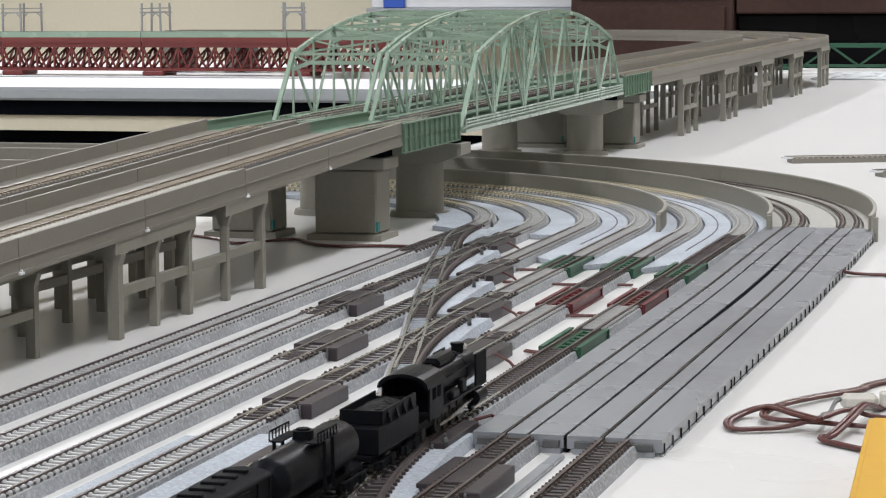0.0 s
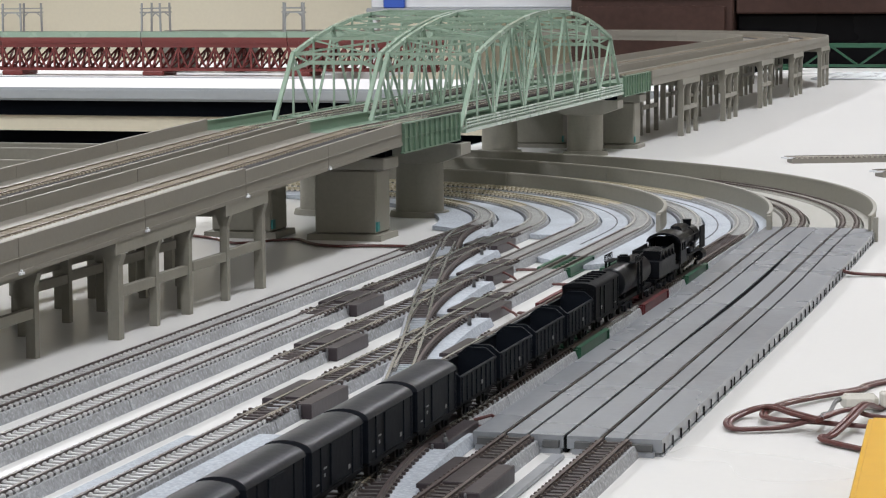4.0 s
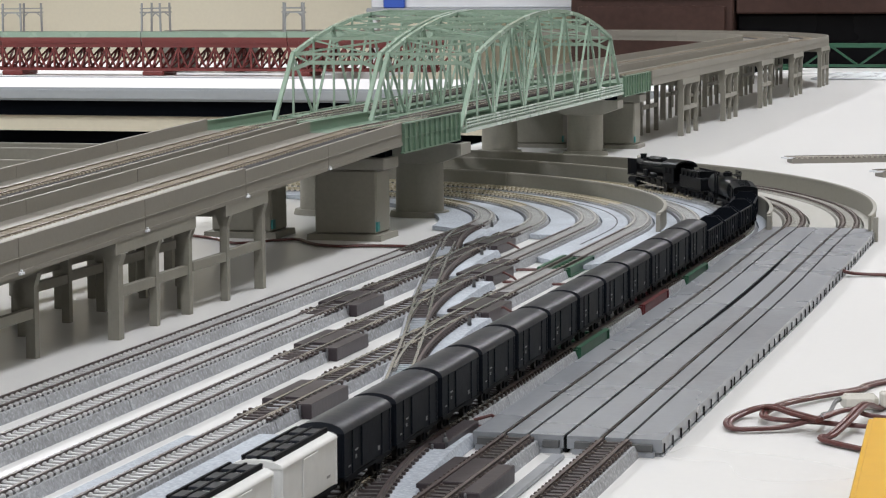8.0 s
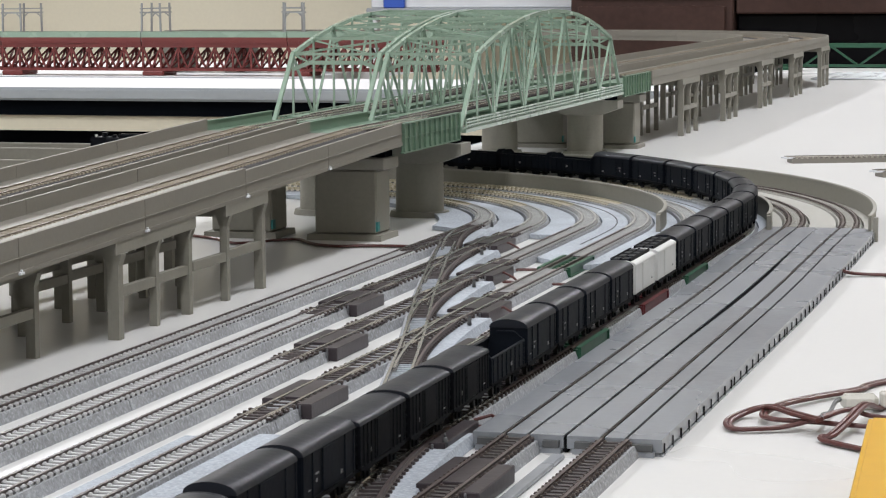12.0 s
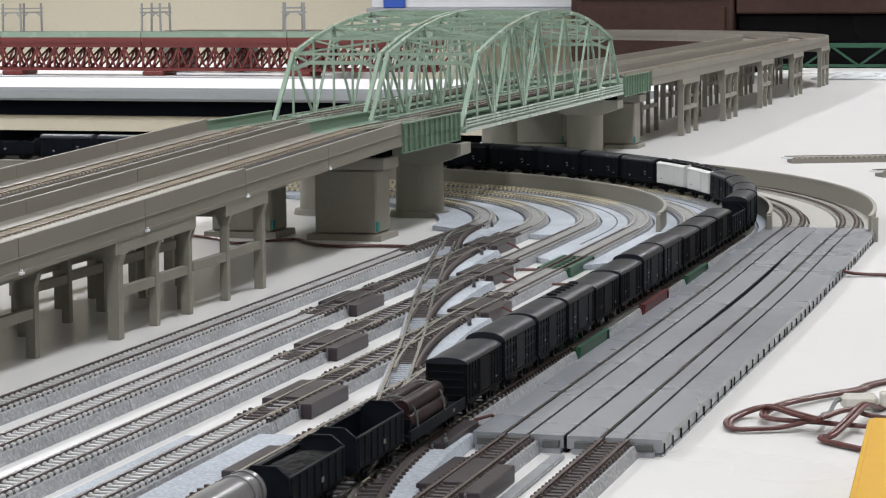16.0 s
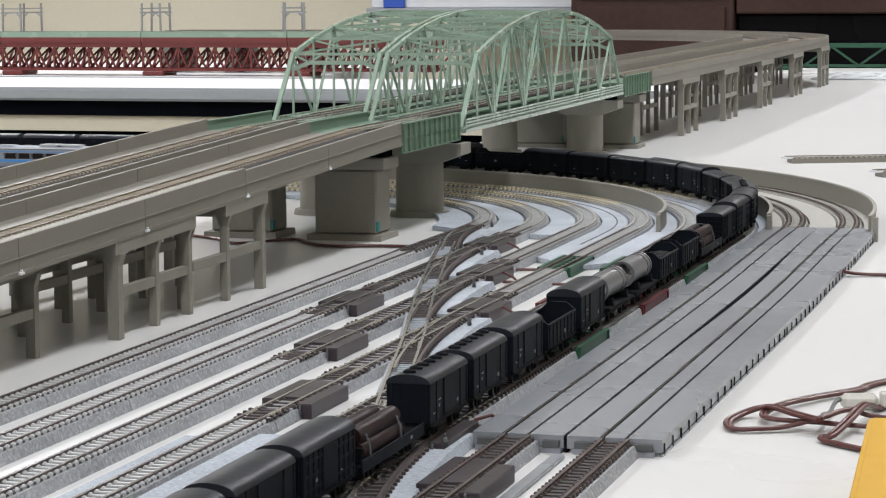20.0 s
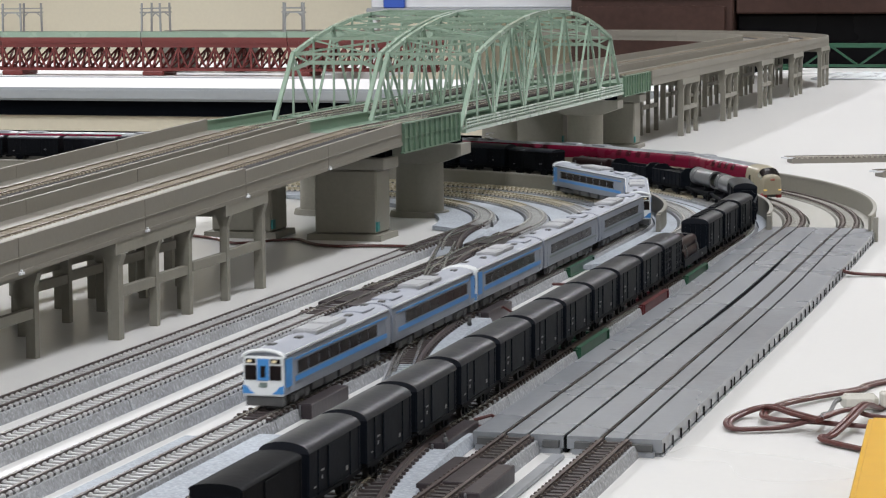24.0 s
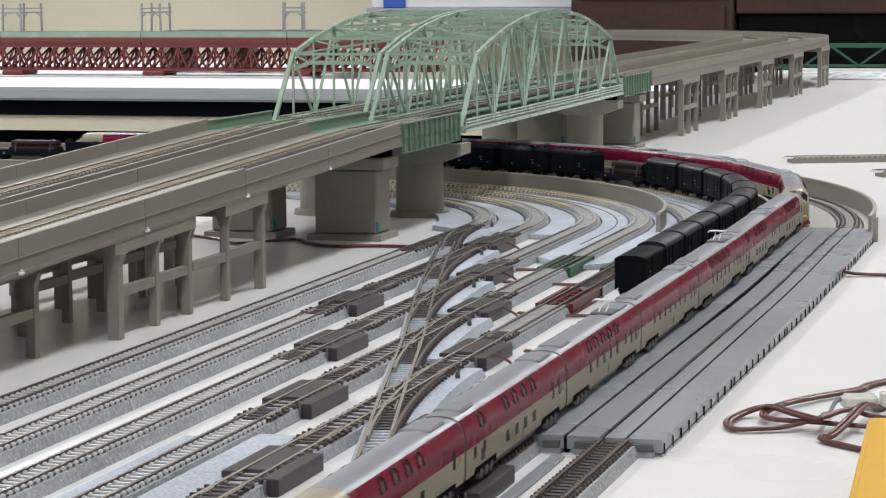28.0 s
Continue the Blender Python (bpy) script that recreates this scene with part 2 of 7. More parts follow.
def extrude_y(bm, profile, y0, y1, mi=0, smooth=False):
    """A closed outline in x, z drawn out along y."""
    a = [bm.verts.new((x, y0, z)) for x, z in profile]
    b = [bm.verts.new((x, y1, z)) for x, z in profile]
    n = len(profile)
    for k in range(n):
        f = bm.faces.new((a[k], b[k], b[(k + 1) % n], a[(k + 1) % n]))
        f.material_index, f.smooth = mi, smooth
    for f in (bm.faces.new(a), bm.faces.new(b[::-1])):
        f.material_index = mi


def cyl(bm, x, y, z0, z1, r0, r1=None, n=20, sx=1.0):
    """An upright round (or oval) post."""
    r1 = r0 if r1 is None else r1
    a = [bm.verts.new((x + sx * r0 * math.cos(2 * math.pi * k / n), y + r0 * math.sin(2 * math.pi * k / n), z0)) for k in range(n)]
    b = [bm.verts.new((x + sx * r1 * math.cos(2 * math.pi * k / n), y + r1 * math.sin(2 * math.pi * k / n), z1)) for k in range(n)]
    for k in range(n):
        bm.faces.new((a[k], a[(k + 1) % n], b[(k + 1) % n], b[k])).smooth = True
    bm.faces.new(a[::-1])
    bm.faces.new(b)


def lying(bm, x, y0, y1, z, r, n=20, inner=0.0, mi=0):
    """A barrel or pipe lying along y."""
    def ring(y, q):
        return [bm.verts.new((x + q * math.cos(2 * math.pi * k / n), y, z + q * math.sin(2 * math.pi * k / n))) for k in range(n)]
    a, b = ring(y0, r), ring(y1, r)
    for k in range(n):
        f = bm.faces.new((a[k], b[k], b[(k + 1) % n], a[(k + 1) % n]))
        f.smooth, f.material_index = True, mi
    if inner:
        c, d = ring(y0, inner), ring(y1, inner)
        for k in range(n):
            j = (k + 1) % n
            for q in ((c[k], c[j], d[j], d[k]), (a[k], a[j], c[j], c[k]), (b[j], b[k], d[k], d[j])):
                bm.faces.new(q).material_index = mi
    else:
        bm.faces.new(a).material_index = mi
        bm.faces.new(b[::-1]).material_index = mi


def across(bm, x0, x1, y, z, r, n=14):
    """A wheel or axle lying along x."""
    a = [bm.verts.new((x0, y + r * math.cos(2 * math.pi * k / n), z + r * math.sin(2 * math.pi * k / n))) for k in range(n)]
    b = [bm.verts.new((x1, y + r * math.cos(2 * math.pi * k / n), z + r * math.sin(2 * math.pi * k / n))) for k in range(n)]
    for k in range(n):
        bm.faces.new((a[k], a[(k + 1) % n], b[(k + 1) % n], b[k])).smooth = True
    bm.faces.new(a[::-1])
    bm.faces.new(b)


class Line:
    """A line of track: straight up the table, a quarter bend to the left, straight along the far side."""

    def __init__(self, x, cy, r, drift=0.0):
        self.x, self.cy, self.r, self.drift = x, cy, r, drift
        self.cx, self.arc = x - r, r * math.pi / 2

    def lean(self, s):
        """How far the loosely laid line has crept sideways at s."""
        if not self.drift or s < 0.5 or s > 1.25:
            return 0.0
        f = (s - 0.5) / 0.39 if s < 0.89 else 1 - (s - 0.89) / 0.36
        return self.drift * f * f * (3 - 2 * f)

    def at(self, s, off=0.0):
        """x, y and heading at s metres, off metres to the right."""
        off += self.lean(s)
        if s < self.cy:
            return self.x + off, s, math.pi / 2
        a = (s - self.cy) / self.r
        if a < math.pi / 2:
            return self.cx + (self.r + off) * math.cos(a), self.cy + (self.r + off) * math.sin(a), math.pi / 2 + a
        return self.cx - (s - self.cy - self.arc), self.cy + self.r + off, math.pi

    def stops(self, s0, s1, step=0.02):
        out = [s0]
        b0, b1 = self.cy, self.cy + self.arc
        if self.drift and s0 < b0 and s1 > 0.5:
            a, b = max(s0, 0.5), min(s1, b0)
            n = max(1, math.ceil((b - a) / 0.05))
            out += [a + (b - a) * k / n for k in range(n + 1)]
        for a, b in ((max(s0, b0), min(s1, b1)),):
            if b > a:
                n = max(1, math.ceil((b - a) / step))
                out += [a + (b - a) * k / n for k in range(n + 1)]
        out.append(s1)
        res = []
        for v in out:
            if not res or v - res[-1] > 1e-5:
                res.append(v)
        return res


def sweep(bm, line, s0, s1, profile, zf=lambda s: 0.0, step=0.02, mi=0):
    """A closed outline of (offset, z) drawn along a line of track."""
    rings = []
    for s in line.stops(s0, s1, step):
        rings.append([bm.verts.new((*line.at(s, o)[:2], z + zf(s))) for o, z in profile])
    n = len(profile)
    for a, b in zip(rings, rings[1:]):
        for k in range(n):
            bm.faces.new((a[k], a[(k + 1) % n], b[(k + 1) % n], b[k])).material_index = mi
    bm.faces.new(rings[0][::-1]).material_index = mi
    bm.faces.new(rings[-1]).material_index = mi


def ring_box(bm, line, s, half_len, half_w, z0, z1):
    """A small cross bar under the rails."""
    x, y, h = line.at(s)
    c, d = math.cos(h), math.sin(h)
    v = []
    for z in (z0, z1):
        for a, b in ((-1, -1), (1, -1), (1, 1), (-1, 1)):
            u, w = a * half_w, b * half_len
            v.append(bm.verts.new((x + c * u + d * w, y + d * u - c * w, z)))
    for q in ((4, 5, 6, 7), (0, 1, 5, 4), (1, 2, 6, 5), (2, 3, 7, 6), (3, 0, 4, 7)):
        bm.faces.new([v[i] for i in q])


RZ = 0.0065  # top of rail over the table
LINES = {
    "A": Line(0.0, 0.86, 0.265), "B": Line(0.037, 0.86, 0.302), "C": Line(0.074, 0.86, 0.323), "D": Line(0.111, 0.86, 0.36),
    "E": Line(0.148, 0.84, 0.4785), "F": Line(0.185, 0.84, 0.5155), "G": Line(0.2195, 0.875, 0.5115, -0.0043), "H": Line(0.2565, 0.875, 0.5485, -0.0043)}

# ---- the room ----
RX0, RX1, RY0, RY1 = -4.6, 3.4, -5.2, 6.3


def slab(name, b, material, label, category):
    bm = bmesh.new()
    box(bm, *b)
    return solo(name, bm, material, label, category, kind="structure")


slab("floor", (RX0 - 0.1, RX1 + 0.1, RY0 - 0.1, RY1 + 0.1, FLOOR - 0.1, FLOOR), M_FLOOR, "plain beige linoleum floor of a hall", "floor")
slab("ceiling", (RX0 - 0.1, RX1 + 0.1, RY0 - 0.1, RY1 + 0.1, CEIL, CEIL + 0.1), M_CEIL, "plain white board ceiling", "ceiling")
slab("wall_north", (RX0 - 0.1, RX1 + 0.1, RY1, RY1 + 0.1, FLOOR, CEIL), M_WALL, "cream papered wall behind the tables", "wall")
slab("wall_south", (RX0 - 0.1, RX1 + 0.1, RY0 - 0.1, RY0, FLOOR, CEIL), M_WALL, "cream papered wall", "wall")
slab("wall_west", (RX0 - 0.1, RX0, RY0, RY1, FLOOR, CEIL), M_WALL, "cream papered wall", "wall")
slab("wall_east", (RX1, RX1 + 0.1, RY0, RY1, FLOOR, CEIL), M_WALL, "cream papered wall", "wall")
for lx, ly in LAMPS:
    fx = thing("ceiling_light", "white batten ceiling light with a glowing diffuser", "ceiling light", "ceiling lights", at=pose(lx, ly, CEIL))
    bm = bmesh.new()
    box(bm, -0.17, 0.17, -0.65, 0.65, -0.045, 0.0)
    part("housing", bm, M_CEIL, fx)
    bm = bmesh.new()
    rbox(bm, -0.15, 0.15, -0.625, 0.625, -0.052, -0.0455, 0.002)
    part("diffuser", bm, M_DIFFUSER, fx, "glowing white diffuser")


def table(name, x0, x1, y0, y1, top, label, edge, skirts=False, thick=0.022):
    t = thing(name, label, "table", "tables")
    bm = bmesh.new()
    box(bm, x0, x1, y0, y1, -thick + 0.004, 0.0)
    part("tabletop", bm, top, t)
    bm = bmesh.new()
    r = thick / 2
    for ya, yb in ((y0 - 0.008, y0), (y1, y1 + 0.008)):
        b2 = bmesh.new()
        box(b2, x0, x1, ya, yb, -thick, -0.0005)
        bmesh.ops.bevel(b2, geom=b2.edges[:], offset=0.0035, segments=2, affect="EDGES")
        merge(bm, b2)
    part("edge_band", bm, edge, t, "grey rounded edge band")
    for px in (x0 + 0.12, x1 - 0.12):
        for py in (y0 + 0.1, y1 - 0.1):
            bm = bmesh.new()
            cyl(bm, px, py, FLOOR, -thick - 0.0005, 0.018, 0.022, 12)
            part("leg", bm, M_BLACK, t)
    if skirts:
        bm = bmesh.new()
        box(bm, x0 + 0.02, x1 - 0.02, y0 + 0.006, y0 + 0.03, -0.047, -thick - 0.0005)
        part("frame_rail", bm, M_BLACK, t, "black steel frame under the top")
        bm = bmesh.new()
        box(bm, x0 + 0.02, x1 - 0.02, y0 + 0.012, y0 + 0.03, -0.073, -0.0475)
        part("lower_rail", bm, M_CREAM, t, "cream lower rail")
        bm = bmesh.new()
        box(bm, x0 + 0.04, x1 - 0.04, y0 + 0.06, y0 + 0.08, -0.5, -0.0735)
        part("modesty_panel", bm, M_BLACK, t)
    return t


# the layout's own table, L-shaped
t = thing("layout_table", "large white laminate table carrying the model tracks", "table", "tables")
bm = bmesh.new()
ring = ((-3.5, -4.0), (1.3, -4.0), (1.3, 3.95), (-0.235, 3.95), (-0.235, 1.531), (-3.5, 1.531))
lo = [bm.verts.new((x, y, -0.018)) for x, y in ring]
hi = [bm.verts.new((x, y, 0.0)) for x, y in ring]
bm.faces.new(hi)
bm.faces.new(lo[::-1])
for k in range(6):
    bm.faces.new((lo[k], lo[(k + 1) % 6], hi[(k + 1) % 6], hi[k]))
part("tabletop", bm, M_TABLE, t)
for x0, x1, y0, y1 in ((-3.5, 1.3, -4.008, -4.0), (-0.2351, 1.3, 3.95, 3.958), (-3.5, -0.2352, 1.531, 1.539), (-0.243, -0.235, 1.5392, 3.95)):
    bm = bmesh.new()
    rbox(bm, x0, x1, y0, y1, -0.022, -0.0005, 0.002)
    part("edge_band", bm, M_EDGE, t, "grey edge band")
for px, py in ((-3.4, -3.9), (1.2, -3.9), (1.2, 0.0), (-3.4, 1.4), (-0.4, 1.4), (1.2, 3.85), (-0.15, 3.85), (-1.2, -3.9)):
    bm = bmesh.new()
    cyl(bm, px, py, FLOOR, -0.0182, 0.018, 0.022, 12)
    part("leg", bm, M_BLACK, t)
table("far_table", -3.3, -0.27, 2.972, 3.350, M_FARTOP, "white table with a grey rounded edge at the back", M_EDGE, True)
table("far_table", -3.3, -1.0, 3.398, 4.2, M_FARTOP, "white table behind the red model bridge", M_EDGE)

lf = thing("narrow_table", "narrow white shelf table standing behind the layout", "table", "tables")
bm = bmesh.new()
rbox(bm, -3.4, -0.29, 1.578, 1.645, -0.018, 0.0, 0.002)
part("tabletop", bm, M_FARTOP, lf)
for px in (-3.3, -0.35):
    bm = bmesh.new()
    cyl(bm, px, 1.61, FLOOR, -0.0182, 0.015, 0.018, 12)
    part("leg", bm, M_BLACK, lf)

# back wall furniture
cab = thing("whiteboard", "pale whiteboard with a grey lower rail on castors", "whiteboard", at=pose(-1.30, 5.7, 0))
bm = bmesh.new()
rbox(bm, -0.30, 0.30, -0.012, 0.012, 0.0955, 0.95, 0.002)
part("panel", bm, M_PALE, cab)
bm = bmesh.new()
rbox(bm, -0.31, 0.31, -0.03, 0.02, 0.072, 0.095, 0.003)
part("lower_rail", bm, M_GREYCAB, cab)
for x in (-0.295, 0.295):
    bm = bmesh.new()
    rbox(bm, x - 0.012, x + 0.012, -0.015, 0.015, FLOOR + 0.03, 0.0715, 0.002)
    part("upright", bm, M_PALE, cab)
    bm = bmesh.new()
    rbox(bm, x - 0.015, x + 0.015, -0.25, 0.25, FLOOR, FLOOR + 0.0295, 0.003)
    part("foot", bm, M_GREYCAB, cab)
bx = thing("board_eraser", "blue eraser lying on the whiteboard's rail", "eraser", at=pose(-1.531, 5.682, 0.095))
bm = bmesh.new()
rbox(bm, -0.03, 0.03, -0.009, 0.0055, 0.0, 0.035, 0.003)
part("body", bm, M_BLUE, bx)
sb = thing("sideboard", "dark walnut sideboard against the wall", "sideboard", at=pose(-0.785, 5.75, 0))
bm = bmesh.new()
rbox(bm, -0.22, 0.21, -0.2, 0.2, FLOOR, 0.9, 0.004)
part("body", bm, M_WOOD, sb)
for i in range(4):
    bm = bmesh.new()
    rbox(bm, -0.20, 0.19, -0.212, -0.2005, FLOOR + 0.04 + i * 0.4, FLOOR + 0.42 + i * 0.4, 0.003)
    part("drawer", bm, M_WOOD, sb)
tv = thing("display_board", "black display panel in a dark wooden surround", "display", at=pose(0.13, 5.75, 0))
bm = bmesh.new()
rbox(bm, -0.7, 1.2, -0.16, 0.2, FLOOR, 0.0785, 0.004)
part("screen", bm, M_SCREEN, tv)
bm = bmesh.new()
rbox(bm, -0.7, 1.2, -0.19, 0.2, 0.079, 0.9, 0.004)
part("surround", bm, M_WOOD, tv)

# ---- tracks on the table ----
BED = ((-0.0093, 0.0), (0.0093, 0.0), (0.0078, 0.0043), (-0.0078, 0.0043))


def rail_outline(o, z):
    return ((o - 0.0009, z - 0.0019), (o + 0.0009, z - 0.0019), (o + 0.0005, z - 0.0011), (o + 0.00065, z), (o - 0.00065, z), (o - 0.0005, z - 0.0011))


SLEEPER_MESHES = {}


def sleeper_mesh(tie):
    """One sleeper with bevelled shoulders, shared by all that look alike."""
    if tie.name not in SLEEPER_MESHES:
        bm = bmesh.new()
        box(bm, -0.0069, 0.0069, -0.0012, 0.0012, 0.0035, 0.0055, 0.0002)
        SLEEPER_MESHES[tie.name] = finish(bm, "sleeper", tie)
    return SLEEPER_MESHES[tie.name]


def track(line, s0, s1, label, tie, bed=M_BALLAST, pitch=0.0052, rail=M_RAIL, ties=True, zf=None, group="track sections"):
    z = zf or (lambda s: 0.0)
    t = thing("track_section", label, "model track", group)
    near_end = {0.0: 0.14, 0.037: 0.06, 0.074: -0.03, 0.111: -0.04, 0.148: -0.04, 0.185: -0.04, 0.2195: 0.0, 0.2565: 0.0}.get(line.x, 9.0)
    single = zf is None and s1 > near_end and s1 < 0.66 and s0 < line.cy
    bm = bmesh.new()
    sweep(bm, line, s0 + 0.0004, s1 - 0.0004, BED, z)
    part("roadbed", bm, bed, t)
    if ties:
        bm = bmesh.new()
        sweep(bm, line, s0 + 0.0006, s1 - 0.0006, ((-0.0066, 0.0041), (0.0066, 0.0041), (0.0062, 0.0050), (-0.0062, 0.0050)), z)
        # much darker than the bed between pale sleepers and on the outer lines
        part("ballast_top", bm, M_BEDTOP if tie in (M_PCTIE, M_GREYTIE) or (tie is M_TIE and line.x > 0.2) or tie is M_LIT_TANTIE else bed, t)
        n = int((s1 - s0) / pitch)
        if single:
            for k in range(n):
                share("sleeper", sleeper_mesh(tie), t, pose(line.x, s0 + (k + 0.5) * (s1 - s0) / n, 0.0))
        else:
            bm = bmesh.new()
            for k in range(n):
                s = s0 + (k + 0.5) * (s1 - s0) / n
                ring_box(bm, line, s, 0.0069, 0.0012, 0.0035 + z(s), 0.0055 + z(s))
            part("sleeper_row", bm, tie, t, kind="stuff")
        bm = bmesh.new()
        for k in range(n):
            s = s0 + (k + 0.5) * (s1 - s0) / n
            for o in (-0.0063, -0.0033, 0.0033, 0.0063):
                x, y, h = line.at(s, o)
                box(bm, x - 0.0008, x + 0.0008, y - 0.0007, y + 0.0007, 0.0054 + z(s), 0.0061 + z(s), 0.0003)
        part("rail_fastening", bm, tie if tie in (M_PCTIE, M_LIT_TANTIE, M_CURVETIE, M_GREYTIE) else M_CLIP, t, kind="stuff")
    for o in (-0.0047, 0.0047):
        bm = bmesh.new()
        sweep(bm, line, s0 + 0.0003, s1 - 0.0003, rail_outline(o, RZ), z)
        part("rail", bm, rail, t)
    return t


PC = "grey ballasted model track with concrete sleepers and brown rails"
WD = "grey ballasted model track with dark brown sleepers"
LADDER_Y = {"A": 0.81, "B": 0.645, "C": 0.49, "D": 0.345, "E": 0.19, "F": 0.04}
for key in "ABCDEF":
    ln, ly = LINES[key], LADDER_Y[key]
    end = ln.cy + ln.arc
    tie = M_PCTIE
    track(ln, -3.9, -1.5, PC, tie, ties=False)
    track(ln, -1.5, -0.4, PC, tie, pitch=0.0104)
    lo, hi = ly - (0.11 if key == "A" else 0.215), ly + (0.06 if key == "A" else 0.165)
    if lo > -0.4:
        cuts = [-0.4]
        while lo - cuts[-1] > 0.3:
            cuts.append(cuts[-1] + 0.28)
        cuts.append(lo)
        for a, b in zip(cuts, cuts[1:]):
            track(ln, a, b, PC, tie)
    track(ln, lo, hi, WD, M_TIE, pitch=0.0076, rail=M_NICKEL)
    gird = {"D": [(0.632, 0.700)], "E": [(0.476, 0.552), (0.634, 0.702)], "F": [(0.331, 0.396), (0.482, 0.551), (0.609, 0.677)]}.get(key, [])
    spans, at0 = [], hi
    for a, b in gird:
        spans.append((at0, a))
        at0 = b
    spans.append((at0, max(ln.cy, at0 + 0.02)))
    for i, (a, b) in enumerate(spans):
        if b - a > 0.01:
            track(ln, a, b, PC if key != "F" or i else WD, M_TIE if (key == "F" and i != 1) or (key == "E" and i == 1) else M_GREYTIE)
    c0 = max(ln.cy, at0 + 0.02)
    for k in range(3):
        a, b = c0 + (end - c0) * k / 3, c0 + (end - c0) * (k + 1) / 3
        # past the first third, rail highlights and lit sleepers are painted in
        track(ln, a, b, "curved grey ballasted model track section", M_CURVETIE if k < 1 else M_LIT_TANTIE, rail=M_CRAIL if k < 1 else M_GOLD_GLINT)
    track(ln, end, end + 1.0, "straight tan-sleepered track along the table's far side", M_LIT_TANTIE, bed=M_SLAB, rail=M_GOLD_GLINT)
    track(ln, end + 1.0, end + 2.75, PC, M_PCTIE, ties=False)
for key in "GH":
    ln = LINES[key]
    end = ln.cy + ln.arc
    track(ln, -3.9, -1.5, WD, M_TIE, ties=False)
    track(ln, -1.5, -0.3, WD, M_TIE, pitch=0.0104)
    track(ln, -0.3, -0.02, WD, M_TIE)
    track(ln, -0.02, 0.1155, WD, M_TIE)
    c0 = 0.892
    for k in range(3):
        a, b = c0 + (end - c0) * k / 3, c0 + (end - c0) * (k + 1) / 3
        track(ln, a, b, "curved model track set in a grey-beige slab", M_SLAB, bed=M_SLAB)
    track(ln, end, end + 1.0, "straight model track along the table's far side", M_PCTIE)
    track(ln, end + 1.0, end + 3.16, PC, M_PCTIE, ties=False)


def girder_span(line, y0, y1, paint, word):
    """A short plate-girder bridge span let into the track."""
    g = thing("girder_span", f"short {word} plate-girder track span lying on the table", "model bridge", "girder spans", at=pose(line.x, 0, 0))
    for s in (-1, 1):
        bm = bmesh.new()
        x = s * 0.0088
        box(bm, x - 0.0004, x + 0.0004, y0 + 0.001, y1 - 0.001, 0.0, 0.0054)
        box(bm, x - 0.0012, x + 0.0012, y0 + 0.001, y1 - 0.001, 0.0054, 0.0060)
        box(bm, x - 0.0012, x + 0.0020, y0 + 0.001, y1 - 0.001, 0.0004, 0.0010) if s > 0 else box(bm, x - 0.0020, x + 0.0012, y0 + 0.001, y1 - 0.001, 0.0004, 0.0010)
        part("side_girder", bm, paint, g)
        for yy in (y0 + 0.0016, y1 - 0.0016):
            bm = bmesh.new()
            box(bm, x + s * 0.0004, x + s * 0.0013, yy - 0.0004, yy + 0.0004, 0.0010, 0.0054)
            part("stiffener", bm, paint, g)
    for k in range(7):
        yy = y0 + 0.004 + (y1 - y0 - 0.008) * k / 6
        bm = bmesh.new()
        box(bm, -0.0083, 0.0083, yy - 0.0018, yy + 0.0018, 0.0022, 0.0046)
        part("cross_beam", bm, paint, g)
    for o in (-0.0028, 0.0028):
        bm = bmesh.new()
        box(bm, o - 0.0008, o + 0.0008, y0 + 0.002, y1 - 0.002, 0.0030, 0.0050)
        part("stringer", bm, paint, g)
    # black sheet for the shade seen down between the cross beams
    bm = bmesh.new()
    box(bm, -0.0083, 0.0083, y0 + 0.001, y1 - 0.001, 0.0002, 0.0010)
    part("floor_shade", bm, M_RECESS_SHADE, g)
    for o in (-0.0047, 0.0047):
        bm = bmesh.new()
        extrude_y(bm, rail_outline(o, RZ), y0, y1)
        part("rail", bm, M_RAIL, g)


for key, y0, y1, paint, word in (("D", 0.632, 0.700, M_DKGREEN, "dark green"), ("E", 0.476, 0.552, M_RED, "dark red"), ("E", 0.634, 0.702, M_DKGREEN, "dark green"),
                                 ("F", 0.331, 0.396, M_DKGREEN, "dark green"), ("F", 0.482, 0.551, M_RED, "dark red"), ("F", 0.609, 0.677, M_DKGREEN, "dark green")):
    girder_span(LINES[key], y0, y1, paint, word)


# ---- ballast panels between the bends ----
def loft(bm, la, oa, sa, lb, ob_, sb, z0, z1, n=48):
    top, bot = [], []
    for k in range(n + 1):
        f = k / n
        a = la.at(sa[0] + (sa[1] - sa[0]) * f, oa)[:2]
        b = lb.at(sb[0] + (sb[1] - sb[0]) * f, ob_)[:2]
        top.append((bm.verts.new((*a, z1)), bm.verts.new((*b, z1))))
        bot.append((bm.verts.new((*a, z0)), bm.verts.new((*b, z0))))
    for k in range(n):
        bm.faces.new((top[k][0], top[k][1], top[k + 1][1], top[k + 1][0]))
        bm.faces.new((top[k][1], bot[k][1], bot[k + 1][1], top[k + 1][1]))
        bm.faces.new((bot[k][0], top[k][0], top[k + 1][0], bot[k + 1][0]))
    for k in (0, n):
        bm.faces.new((bot[k][0], bot[k][1], top[k][1], top[k][0]))


def panel(ka, oa, ya, kb, ob_, yb, material, label, z=0.0034):
    la, lb = LINES[ka], LINES[kb]
    bm = bmesh.new()
    loft(bm, la, oa, (ya, la.cy + la.arc + 0.3), lb, ob_, (yb, lb.cy + lb.arc + 0.3), 0.0003, z)
    solo("ballast_panel", bm, material, label, "ballast panel", "ballast panels")


